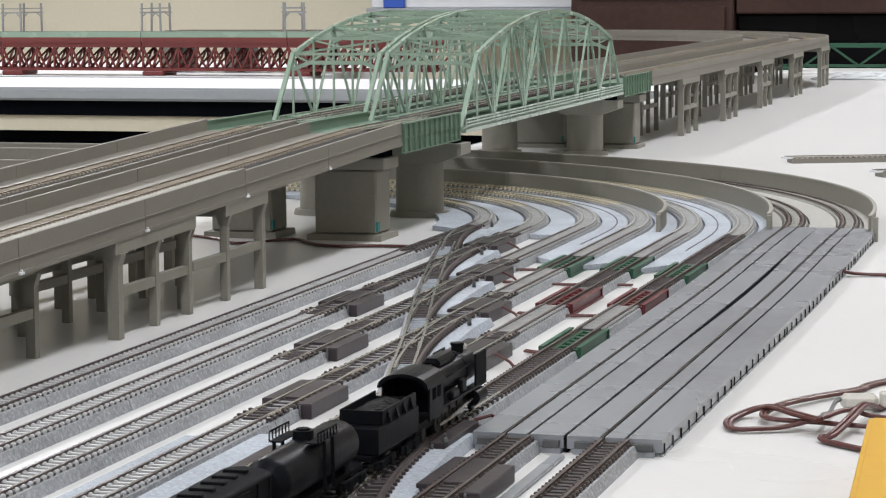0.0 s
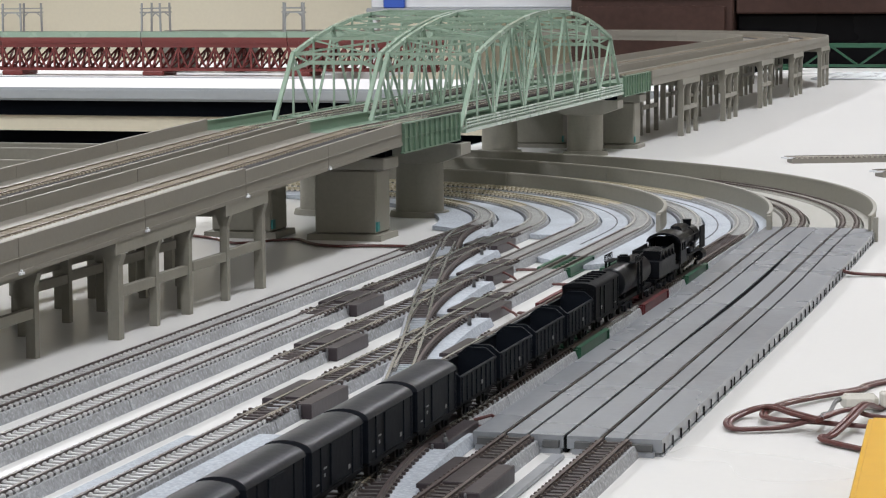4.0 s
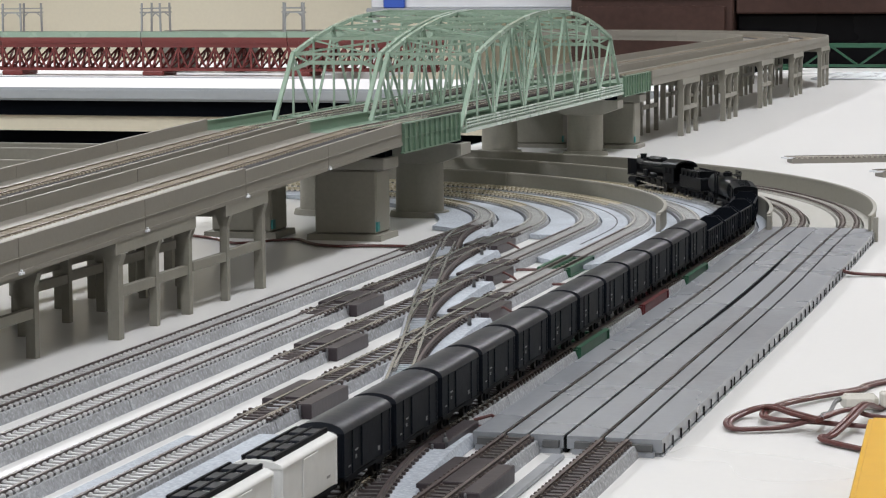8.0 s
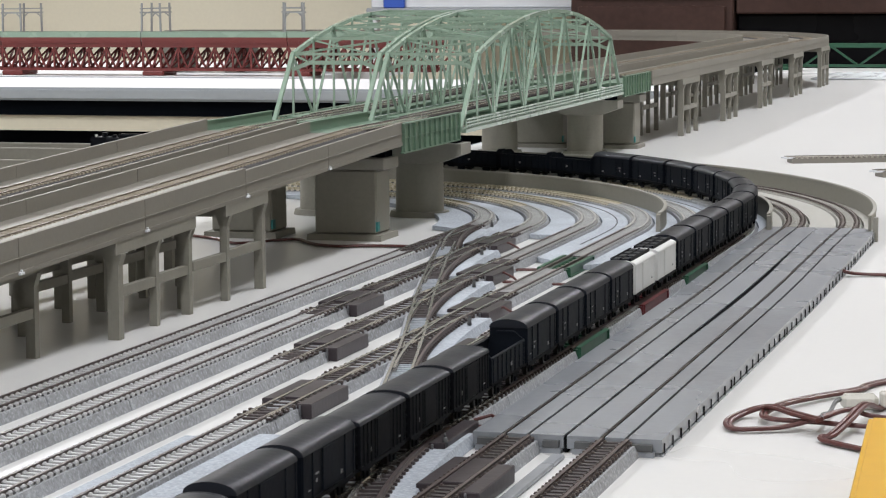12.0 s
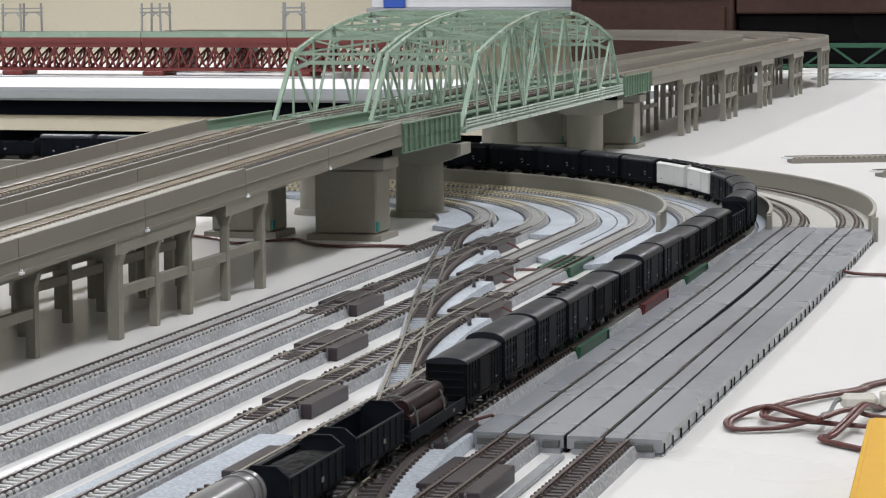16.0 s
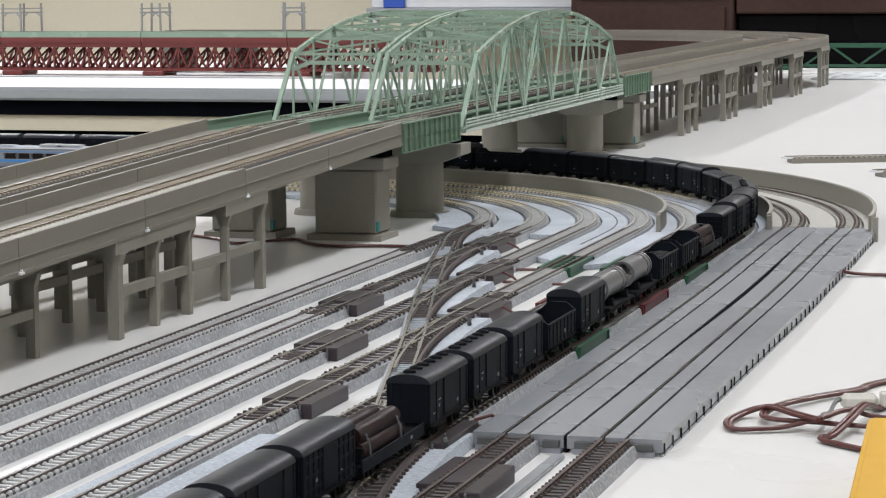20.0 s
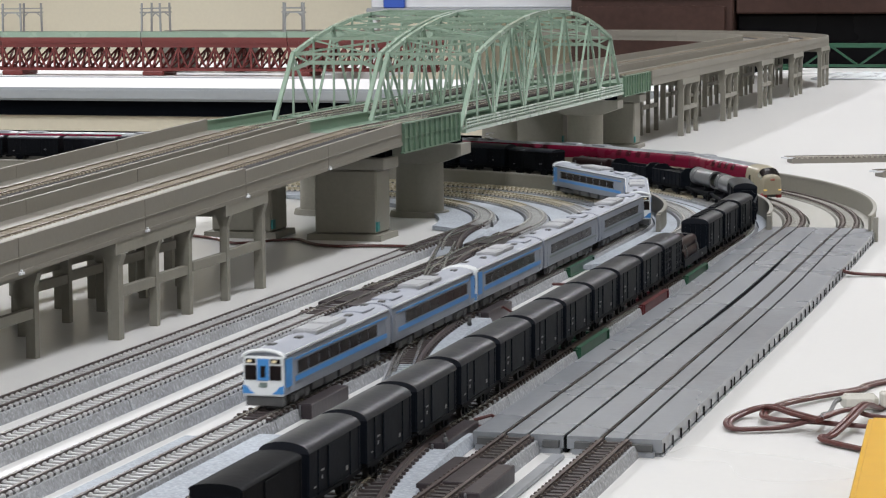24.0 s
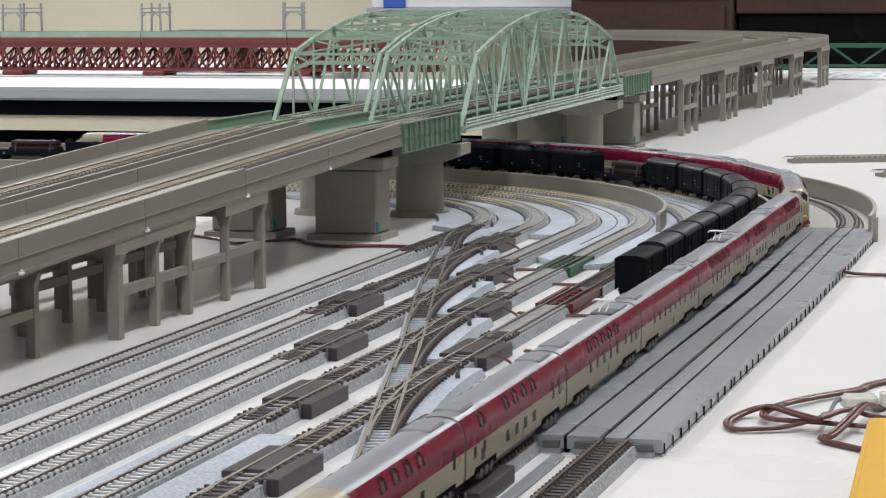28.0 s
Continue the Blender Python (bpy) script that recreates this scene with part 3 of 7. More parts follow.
PB = "pale blue-grey ballast panel filling the gap between bends"
panel("A", -0.033, 0.88, "A", -0.0096, 0.86, M_PANEL, "pale blue-grey ballast panel inside the innermost bend")
panel("A", 0.0096, 0.80, "B", -0.0096, 0.80, M_PANEL, PB)
panel("B", 0.0096, 0.835, "C", -0.0096, 0.835, M_PANEL, PB)
panel("C", 0.0096, 0.705, "D", -0.0096, 0.685, M_PANEL, PB)
panel("D", 0.0096, 0.668, "E", -0.0096, 0.692, M_PANEL, PB)
panel("E", 0.0096, 0.66, "F", -0.0096, 0.69, M_PANEL, PB)
for key, off in (("E", 0.0185), ("E", -0.030), ("C", 0.0200)):
    ln = LINES[key]
    bm = bmesh.new()
    sweep(bm, ln, ln.cy - 0.08, ln.cy + ln.arc + 0.1, ((off - 0.0004, 0.0030), (off + 0.0004, 0.0030), (off + 0.0004, 0.00365), (off - 0.0004, 0.00365)))
    solo("panel_seam", bm, M_BEDTOP, "thin dark curved joint line between ballast panels", "joint strip", "panel seams")
panel("F", 0.0096, 0.80, "G", -0.0165, 0.80, M_PANEL, PB, 0.0030)
SB = "grey-beige slab between the outer bends"
panel("G", -0.0162, 0.893, "G", -0.0096, 0.893, M_SLAB, SB)
panel("G", 0.0096, 0.893, "H", -0.0096, 0.893, M_SLAB, SB, 0.0038)
panel("H", 0.0096, 0.893, "H", 0.0156, 0.893, M_SLAB, SB)
# straight pale panels beside the tracks near the viewer
for x0, x1, y0, y1 in ((0.1206, 0.1385, -0.9, 0.108), (0.0945, 0.1014, -0.9, 0.098)):
    bm = bmesh.new()
    box(bm, x0, x1, y0, y1, 0.0003, 0.0034)
    solo("ballast_panel", bm, M_PANEL, "pale blue-grey ballast strip beside a straight track", "ballast panel", "ballast panels")


# ---- low walls round the bends ----
def bend_wall(key, off, s0, h, tail):
    ln = LINES[key]
    w = thing("bend_wall", "thin grey-brown plastic retaining wall round the bend", "model wall", "bend walls")
    end = ln.cy + ln.arc + tail
    n = 4
    for k in range(n):
        a, b = s0 + (end - s0) * k / n, s0 + (end - s0) * (k + 1) / n
        bm = bmesh.new()
        sweep(bm, ln, a + 0.0002, b - 0.0002, ((off - 0.0008, 0.0), (off + 0.0008, 0.0), (off + 0.0008, h), (off - 0.0008, h)), step=0.012)
        part("wall_panel", bm, M_PIER, w)
        bm = bmesh.new()
        sweep(bm, ln, a + 0.0002, b - 0.0002, ((off - 0.0014, h), (off + 0.0014, h), (off + 0.0012, h + 0.0012), (off - 0.0012, h + 0.0012)), step=0.012)
        part("coping", bm, M_CAP, w)
    bm = bmesh.new()
    x = ln.x + off
    rbox(bm, x - 0.0016, x + 0.0016, s0 - 0.004, s0 - 0.0003, 0.0, h + 0.0004, 0.0003)
    part("end_post", bm, M_CAP, w)


bend_wall("D", 0.0168, 0.872, 0.0150, 0.9)
bend_wall("F", 0.0178, 0.872, 0.0158, 0.9)
bend_wall("H", 0.0168, 0.872, 0.0158, 0.9)

# ---- flush grey street plates over the outer pair ----
PY0, PY1 = 0.1163, 0.8905


def along(table, y):
    """A value read from rows of (y, value)."""
    for (a, p), (b, q) in zip(table, table[1:]):
        if y <= b:
            f = max(0.0, (y - a) / (b - a))
            return p + (q - p) * f
    return table[-1][1]


GAP = ((PY0, 0.0013), (0.35, 0.0017), (0.50, 0.0031), (0.62, 0.0030), (0.75, 0.0015), (0.86, 0.0003), (PY1, 0.0002))
OUTER = ((PY0, 0.2738), (0.30, 0.2750), (0.50, 0.2762), (0.70, 0.2748), (PY1, 0.2724))


def g_left(y):
    return 0.2022 + LINES["G"].lean(y)


def g_right(y):
    return 0.2369 + LINES["G"].lean(y)


def h_left(y):
    return g_right(y) + along(GAP, y)


def h_right(y):
    return along(OUTER, y)


def strip(bm, xa, xb, y0, y1, z0, z1, n=3):
    """A bar between two edges that wander with y."""
    ring = []
    for k in range(n + 1):
        y = y0 + (y1 - y0) * k / n
        a, b = xa(y), xb(y)
        ring.append([bm.verts.new(c) for c in ((a, y, z0), (b, y, z0), (b, y, z1), (a, y, z1))])
    for p, q in zip(ring, ring[1:]):
        for k in range(4):
            bm.faces.new((p[k], p[(k + 1) % 4], q[(k + 1) % 4], q[k]))
    bm.faces.new(ring[0][::-1])
    bm.faces.new(ring[-1])


def street_plate(line, left, right, y0, y1):
    t = thing("street_plate", "smooth grey plastic street plate with sunken rails", "model road", "street plates")

    def edge(o):
        return lambda y: line.x + line.lean(y) + o

    bm = bmesh.new()
    strip(bm, left, right, y0, y1, 0.0016, 0.0047)
    part("base", bm, M_PLATE, t)
    for name, a, b in (("side_deck", left, edge(-0.0060)), ("middle_deck", edge(-0.0040), edge(0.0034)), ("side_deck", edge(0.0047), right)):
        bm = bmesh.new()
        strip(bm, a, b, y0 - 0.00006, y1 + 0.00006, 0.0047, RZ)
        part(name, bm, M_PLATE, t)
    for a, b in ((-0.0060, -0.0051), (0.0041, 0.0045)):
        bm = bmesh.new()
        strip(bm, edge(a), edge(b), y0, y1, 0.0047, RZ - 0.0004)
        part("rail", bm, M_DKRAIL, t)
    # raised black strips stand in for the shade deep in the flangeways
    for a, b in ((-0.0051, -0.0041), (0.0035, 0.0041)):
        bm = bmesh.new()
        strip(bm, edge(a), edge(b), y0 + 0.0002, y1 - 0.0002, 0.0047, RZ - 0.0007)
        part("groove_shade", bm, M_RECESS_SHADE, t)
    for a, b in ((lambda y: left(y) + 0.001, lambda y: left(y) + 0.004), (lambda y: right(y) - 0.004, lambda y: right(y) - 0.001)):
        bm = bmesh.new()
        strip(bm, a, b, y0 + 0.001, y1 - 0.001, 0.0, 0.0016)
        part("foot_rail", bm, M_PLATE, t)
    return t


def slot_mesh(w, h):
    # block on the plate's side, black for the shade inside a slot
    bm = bmesh.new()
    box(bm, -0.0006, 0.0004, -w, w, 0.0004, h)
    return finish(bm, "side_slot", M_RECESS_SHADE)


SLOT_THIN, SLOT_WIDE = slot_mesh(0.00045, 0.0046), slot_mesh(0.0009, 0.0044)
edges = [PY0 + (PY1 - PY0) * k / 5 for k in range(6)]
for a, b in zip(edges, edges[1:]):
    street_plate(LINES["G"], g_left, g_right, a + 0.0001, b - 0.0001)
    t = street_plate(LINES["H"], h_left, h_right, a + 0.0001, b - 0.0001)
    n = 10
    for k in range(n):
        y = a + 0.004 + (b - a - 0.008) * k / (n - 1)
        wide = k in (2, 5, 8)
        share("side_slot", SLOT_WIDE if wide else SLOT_THIN, t, pose(h_right(y), y, 0))
    bm = bmesh.new()
    strip(bm, lambda y: h_right(y) - 0.0006, lambda y: h_right(y) + 0.0003, a + 0.0003, b - 0.0003, 0.0, 0.0010)
    part("side_sill", bm, M_PLATE, t)
# sockets in the near ends of the plates
for x0, x1 in ((0.2045, 0.2115), (0.2295, 0.2355), (0.2415, 0.2475), (0.2625, 0.2705)):
    s = thing("plate_socket", "dark joint socket on the near end of a street plate", "socket", "plate sockets")
    bm = bmesh.new()
    box(bm, x0, x1, PY0 - 0.0026, PY0 - 0.0001, 0.0022, 0.0047)
    part("body", bm, M_UNDER, s)
    bm = bmesh.new()
    box(bm, x0 - 0.0008, x1 + 0.0008, PY0 - 0.0022, PY0 - 0.0001, 0.0, 0.0021)
    part("lip", bm, M_PLATE, s)
# black wedge almost flush with the plates, painting the open seam's shade
st = thing("seam_strip", "long black wedge painting the shade between the street plates", "strip")
bm = bmesh.new()
strip(bm, lambda y: g_right(y) + 0.00005, lambda y: h_left(y) - 0.00005, PY0 + 0.001, 0.855, 0.0, RZ - 0.0006, 16)
part("filler", bm, M_RECESS_SHADE, st)
bm = bmesh.new()
rbox(bm, 0.2352, 0.2400, -0.35, 0.105, 0.0, 0.0018, 0.0004)
solo("spacer_bar", bm, M_PLATE, "flat light grey plastic spacer bar lying between tracks", "bar")


# ---- turnouts: the ladder across all the lines ----
class Diagonal:
    def __init__(self, a, b):
        self.a, self.b = Vector(a), Vector(b)
        self.d = (self.b - self.a).normalized()
        self.len = (self.b - self.a).length

    def at(self, s, off=0.0):
        p = self.a + self.d * s + Vector((self.d.y, -self.d.x)) * off
        return p.x, p.y, math.atan2(self.d.y, self.d.x)

    def stops(self, s0, s1, step=0.02):
        return [s0, s1]


class Leg:
    """A curved leg from the ladder into one of the lines."""

    def __init__(self, x0, y0, x1, y1, slope):
        self.p = (x0, y0, x1, y1, slope)
        self.len = y1 - y0

    def at(self, s, off=0.0):
        x0, y0, x1, y1, m = self.p
        f = s / self.len
        h = self.len
        a, b = f * f * (3 - 2 * f), f * (1 - f) * (1 - f)
        x = x0 + (x1 - x0) * a + m * h * b
        e = 1e-3
        f2 = f + e
        x2 = x0 + (x1 - x0) * f2 * f2 * (3 - 2 * f2) + m * h * f2 * (1 - f2) * (1 - f2)
        d = Vector((x2 - x, h * e)).normalized()
        return x + d.y * off, y0 + s - d.x * off, math.atan2(d.y, d.x)

    def stops(self, s0, s1, step=0.02):
        return [s0 + (s1 - s0) * k / 14 for k in range(15)]


keys = "FEDCBA"
for i in range(len(keys) - 1):
    k0, k1 = keys[i], keys[i + 1]
    x0, x1 = LINES[k0].x, LINES[k1].x
    d = Diagonal((x0, LADDER_Y[k0]), (x1, LADDER_Y[k1]))
    t = thing("diagonal_track", "diagonal crossover track with grey sleepers and bare metal rails", "model track", "diagonal tracks")
    bm = bmesh.new()
    sweep(bm, d, 0.006, d.len - (0.03 if k1 == "A" else 0.006), ((-0.0088, 0.0), (0.0088, 0.0), (0.0074, 0.0042), (-0.0074, 0.0042)))
    part("roadbed", bm, M_BALLAST, t)
    bm = bmesh.new()
    n = int(d.len / 0.0058)
    for k in range(2, n - (5 if k1 == "A" else 1)):
        ring_box(bm, d, (k + 0.5) * d.len / n, 0.0064, 0.0011, 0.004, 0.0047)
    part("sleeper_row", bm, M_PANEL, t, kind="stuff")
    for o in (-0.0047, 0.0047):
        bm = bmesh.new()
        sweep(bm, d, 0.0003 if k0 != "F" else -0.012, d.len - (0.058 if k1 == "A" else 0.0003), rail_outline(o, RZ + 0.0002))
        part("rail", bm, M_NICKEL, t)
    # frog castings and wing rails where the diagonal meets a line
    for q in (-0.019, 0.019):
        x, y, h = d.at(q)
        bm = bmesh.new()
        rbox(bm, x - 0.0013, x + 0.0013, y - 0.0050, y + 0.0050, 0.0048, RZ + 0.0004, 0.0004)
        part("frog", bm, M_SHINE, t, "bare metal crossing frog")
    for o, q in ((-0.0034, 0.026), (0.0034, 0.026), (-0.0034, -0.026), (0.0034, -0.026)):
        if 0 < q < d.len or k0 != "F":
            bm = bmesh.new()
            sweep(bm, d, q - 0.011, q + 0.011, ((o - 0.0003, 0.0046), (o + 0.0003, 0.0046), (o + 0.0003, RZ - 0.0001), (o - 0.0003, RZ - 0.0001)))
            part("wing_rail", bm, M_NICKEL, t)
# curved legs out of the diagonal into every line
for k0 in keys:
    x0 = LINES[k0].x
    slope = -0.037 / 0.155
    lg = Leg(x0 + 0.0235, LADDER_Y[k0] - 0.092, x0 + 0.0008, LADDER_Y[k0] + (0.045 if k0 == "A" else 0.085), slope)
    c = thing("curved_leg", "curved turnout leg with brown rails beside the diagonal", "model track", "curved legs")
    bm = bmesh.new()
    sweep(bm, lg, 0.04, lg.len, ((-0.002, 0.0002), (0.0165, 0.0002), (0.0145, 0.0041), (-0.002, 0.0041)))
    part("roadbed", bm, M_PANEL, c)
    for k in range(26):
        px, py, h = lg.at(0.02 + (lg.len - 0.02) * (k + 0.5) / 26)
        share("sleeper", sleeper_mesh(M_TIE), c, pose(px, py, -0.0003, 0, 0, math.degrees(h) - 90))
    for o in (-0.0047, 0.0047):
        bm = bmesh.new()
        sweep(bm, lg, 0.0, lg.len, rail_outline(o, RZ + 0.0003))
        part("rail", bm, M_NICKEL if o < 0 else M_RAIL, c)
    lever = thing("switch_lever", "small grey-blue lever post on the ballast beside a turnout", "lever", "switch levers", at=pose(x0 + 0.0125, LADDER_Y[k0] + 0.055, 0.0045))
    bm = bmesh.new()
    cyl(bm, 0, 0, 0, 0.0035, 0.0012, 0.0009, 10)
    part("post", bm, M_UNDER, lever)
    bm = bmesh.new()
    cyl(bm, 0, 0, 0.0035, 0.0048, 0.0005, 0.0004, 8)
    part("pin", bm, M_UNDER, lever)
    if k0 == "A":
        continue
    # dark red feeder wire
    bm = bmesh.new()
    wx, wy = x0 + 0.008, LADDER_Y[k0] + 0.112
    tube(bm, [(wx, wy, 0.004), (wx + 0.006, wy + 0.004, 0.0055), (wx + 0.013, wy, 0.003), (wx + 0.018, wy - 0.008, 0.0011)], 0.0007, 7)
    solo("feeder_wire", bm, M_CABLE, "short dark red feeder wire tucked under the track", "wire", "feeder wires")


def point_blades(line, y0, way):
    """Two slim point blades inside the rails, with the bar that throws them."""
    t = thing("point_blades", "slim bare metal point blades with a dark throw bar", "point blades", "point blades", at=pose(line.x, y0, 0))
    for sg in (-1, 1):
        bm = bmesh.new()
        v = []
        for y, o, w in ((0.0, 0.0037, 0.0002), (0.030 * way, 0.0030, 0.00035)):
            for dx, z in ((-w, 0.0049), (w, 0.0049), (w, RZ - 0.0001), (-w, RZ - 0.0001)):
                v.append(bm.verts.new((sg * o + dx, y, z)))
        for q in ((0, 1, 2, 3), (7, 6, 5, 4), (0, 4, 5, 1), (1, 5, 6, 2), (2, 6, 7, 3), (3, 7, 4, 0)):
            bm.faces.new([v[k] for k in q])
        bmesh.ops.recalc_face_normals(bm, faces=bm.faces[:])
        part("blade", bm, M_SHINE, t)
    bm = bmesh.new()
    rbox(bm, -0.0040, 0.0072, -0.0012, 0.0012, 0.0049, 0.0058, 0.0002)
    part("throw_bar", bm, M_SWITCH, t)
    for k in range(5):
        bm = bmesh.new()
        sg = -1 if k % 2 else 1
        rbox(bm, sg * 0.0060 - 0.0007, sg * 0.0060 + 0.0007, way * (0.006 + 0.009 * k) - 0.0010, way * (0.006 + 0.009 * k) + 0.0010, 0.0050, 0.0064, 0.0003)
        part("slide_chair", bm, M_NICKEL, t, "worn metal slide chair")


def switch_box(line, y0, y1):
    """A turnout's motor casing, in plates along both sides of the track."""
    t = thing("switch_machine", "brown-grey plastic turnout motor casing round the track", "switch machine", "switch machines", at=pose(line.x, 0, 0))
    bm = bmesh.new()
    rbox(bm, 0.0068, 0.0132, y0, y1 + 0.002, 0.0, 0.0062, 0.0004)
    part("motor_cover", bm, M_SWITCH, t)
    bm = bmesh.new()
    rbox(bm, -0.0122, -0.0066, y0 + 0.012, y1 + 0.014, 0.0, 0.0058, 0.0004)
    part("side_plate", bm, M_SWITCH, t)
    bm = bmesh.new()
    rbox(bm, -0.0039, 0.0039, y0 + 0.014, y1 + 0.010, 0.0046, 0.0064, 0.0003)
    part("centre_plate", bm, M_SWITCH, t)
    for o, y in ((0.0095, y0 - 0.0012), (0.0115, y1 - 0.004)):
        bm = bmesh.new()
        rbox(bm, o - 0.0011, o - 0.0003, y - 0.0006, y + 0.0006, 0.0, 0.0060, 0.0002)
        part("clip", bm, M_PIPE, t, "pale plastic clip")


def rail_joint(line, y):
    """Joiners, bonding strips and the heavy sleepers where two track pieces meet."""
    t = thing("rail_joint", "bare metal rail joint with heavy dark sleepers and bright clips", "rail joint", "rail joints", at=pose(line.x, y, 0))
    for dy in (-0.0090, -0.0032, 0.0032, 0.0090):
        bm = bmesh.new()
        rbox(bm, -0.0078, 0.0078, dy - 0.0012, dy + 0.0012, 0.0048, 0.0060, 0.0003)
        part("joint_sleeper", bm, M_TIE, t)
    for sg in (-1, 1):
        for o, l in ((0.0055, 0.0085), (0.0039, 0.0060)):
            bm = bmesh.new()
            rbox(bm, sg * o - 0.0004, sg * o + 0.0004, -l, l, 0.0056, 0.0064, 0.0002)
            part("rail_joiner", bm, M_SHINE, t, "bright metal rail joiner")
        for dy in (-0.0065, 0.0, 0.0065):
            bm = bmesh.new()
            rbox(bm, sg * 0.0068 - 0.0007, sg * 0.0068 + 0.0007, dy - 0.0008, dy + 0.0008, 0.0055, 0.0068, 0.0003)
            part("clip", bm, M_CLIP, t)


for key in "EDCB":
    ln, ly = LINES[key], LADDER_Y[key]
    near, far = {"B": (0.446, 0.735), "C": (0.302, 0.584), "D": (0.158, 0.434), "E": (0.016, 0.290)}[key]
    switch_box(ln, near, near + 0.046)
    switch_box(ln, far, far + 0.046)
    point_blades(ln, near + 0.070, 1)
    point_blades(ln, far - 0.012, -1)
    for y in (near - 0.022, near + 0.084, far - 0.030, far + 0.074):
        rail_joint(ln, y)
switch_box(LINES["F"], 0.092, 0.138)
switch_box(LINES["G"], 0.012, 0.058)
for a, b, y in ((0.046, 0.097, 0.655), (0.09, 0.165, 0.595), (0.13, 0.19, 0.47), (0.165, 0.178, 0.345), (0.165, 0.205, 0.152), (0.236, 0.246, 0.02)):
    bm = bmesh.new()
    for dy in (0.0, 0.0032):
        tube(bm, [(a, y + dy, 0.0013), ((a + b) / 2, y + dy - 0.004, 0.0013), (b, y + dy + 0.002, 0.0013)], 0.00065, 7)
    solo("feeder_wire", bm, M_CABLE, "dark red twin feeder wire running under the tracks", "wire", "feeder wires")

# ---- the double viaduct ----
VX = {"right": -0.0705, "left": -0.145}


RAMP = ((-0.8, 0.0274), (0.81, 0.0787), (0.83, 0.0787), (6.0, 0.0785))


def top_z(y):
    """Height of the viaduct's parapets: a ramp up to the bridge, then level."""
    return along(RAMP, y)


class Straight:
    def __init__(self, x):
        self.x = x

    def at(self, s, off=0.0):
        return self.x + off, s, math.pi / 2

    def stops(self, s0, s1, step=0.02):
        n = max(1, round((s1 - s0) / 0.07))
        return [s0 + (s1 - s0) * k / n for k in range(n + 1)]


HALF = 0.0335


def viaduct_deck(line, s0, s1, zf, ties=True, pitch=0.0052, shoulder=False):
    t = thing("viaduct_span", "grey-brown plastic viaduct span with parapets and a track", "model viaduct", "viaduct spans")
    a, b = s0 + 0.0003, s1 - 0.0003
    bm = bmesh.new()
    sweep(bm, line, a, b, ((-HALF + 0.0022, -0.0125), (HALF - 0.0022, -0.0125), (HALF - 0.0022, -0.0076), (-HALF + 0.0022, -0.0076)), zf)
    part("deck", bm, M_CONC, t)
    for sg in (-1, 1):
        bm = bmesh.new()
        o0, o1 = sg * (HALF - 0.0022), sg * HALF
        ht = 0.0013 if shoulder and sg > 0 else 0.0
        sweep(bm, line, a, b, ((min(o0, o1), -0.0155), (max(o0, o1), -0.0155), (max(o0, o1), ht), (min(o0, o1), ht)), zf)
        wall = part("parapet", bm, M_CONC, t)
        bm = bmesh.new()
        o1, o2 = sg * HALF, sg * (HALF + 0.0006)
        for z0, z1 in ((-0.0155, -0.0134), (-0.0078, -0.0073)):
            sweep(bm, line, a, b, ((min(o1, o2), z0), (max(o1, o2), z0), (max(o1, o2), z1), (min(o1, o2), z1)), zf)
        part("ledge", bm, M_CONC, wall)
        if shoulder and sg > 0:
            # paler than the deck: the brightness of its lit top put into colour
            bm = bmesh.new()
            sweep(bm, line, a, b, ((0.0215, -0.0076), (HALF - 0.0022, -0.0076), (HALF - 0.0022, 0.0004), (0.0215, -0.0004)), zf)
            part("shoulder", bm, M_CAP, t, "raised shoulder inside the parapet, painted paler as if lit")
    bm = bmesh.new()
    sweep(bm, line, a, b, ((-0.0093, -0.0076), (0.0093, -0.0076), (0.008, -0.0055), (-0.008, -0.0055)), zf)
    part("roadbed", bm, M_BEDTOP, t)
    if ties:
        bm = bmesh.new()
        n = int((b - a) / pitch)
        for k in range(n):
            s = a + (k + 0.5) * (b - a) / n
            ring_box(bm, line, s, 0.0069, 0.0010, -0.0066 + zf(s), -0.0045 + zf(s))
        part("sleeper_row", bm, M_VTIE, t, kind="stuff")
    for o in (-0.0047, 0.0047):
        bm = bmesh.new()
        sweep(bm, line, a, b, rail_outline(o, -0.0040), zf)
        part("rail", bm, M_BRASS, t)
    return t


cuts = [-0.63 + 0.1435 * k for k in range(10)] + [0.8168]
for key, cx in VX.items():
    ln = Straight(cx)
    for a, b in zip(cuts, cuts[1:]):
        t = viaduct_deck(ln, a, b, top_z if key == "right" else lambda y: top_z(y) + 0.0009, shoulder=key == "right" and b < 0.56)
        x = HALF + cx
        z = top_z(a) - 0.0155
        bm = bmesh.new()
        rbox(bm, x + 0.0006, x + 0.0018, a - 0.0022, a + 0.0022, z + 0.0004, z + 0.0017, 0.0002)
        rbox(bm, x + 0.0006, x + 0.0016, a - 0.0004, a + 0.0009, z + 0.0017, z + 0.0027, 0.0002)
        part("joint_clip", bm, M_PALE, t, "small pale joint clip")


class Loop:
    """Far viaduct: straight away from the viewer, then a quarter bend to the left."""

    def __init__(self, x, cy, r):
        self.base = Line(x, cy, r)

    def at(self, s, off=0.0):
        return self.base.at(s, off)

    def stops(self, s0, s1, step=0.02):
        st = self.base.stops(s0, s1, 0.03)
        return st


def level(s):
    return 0.0785


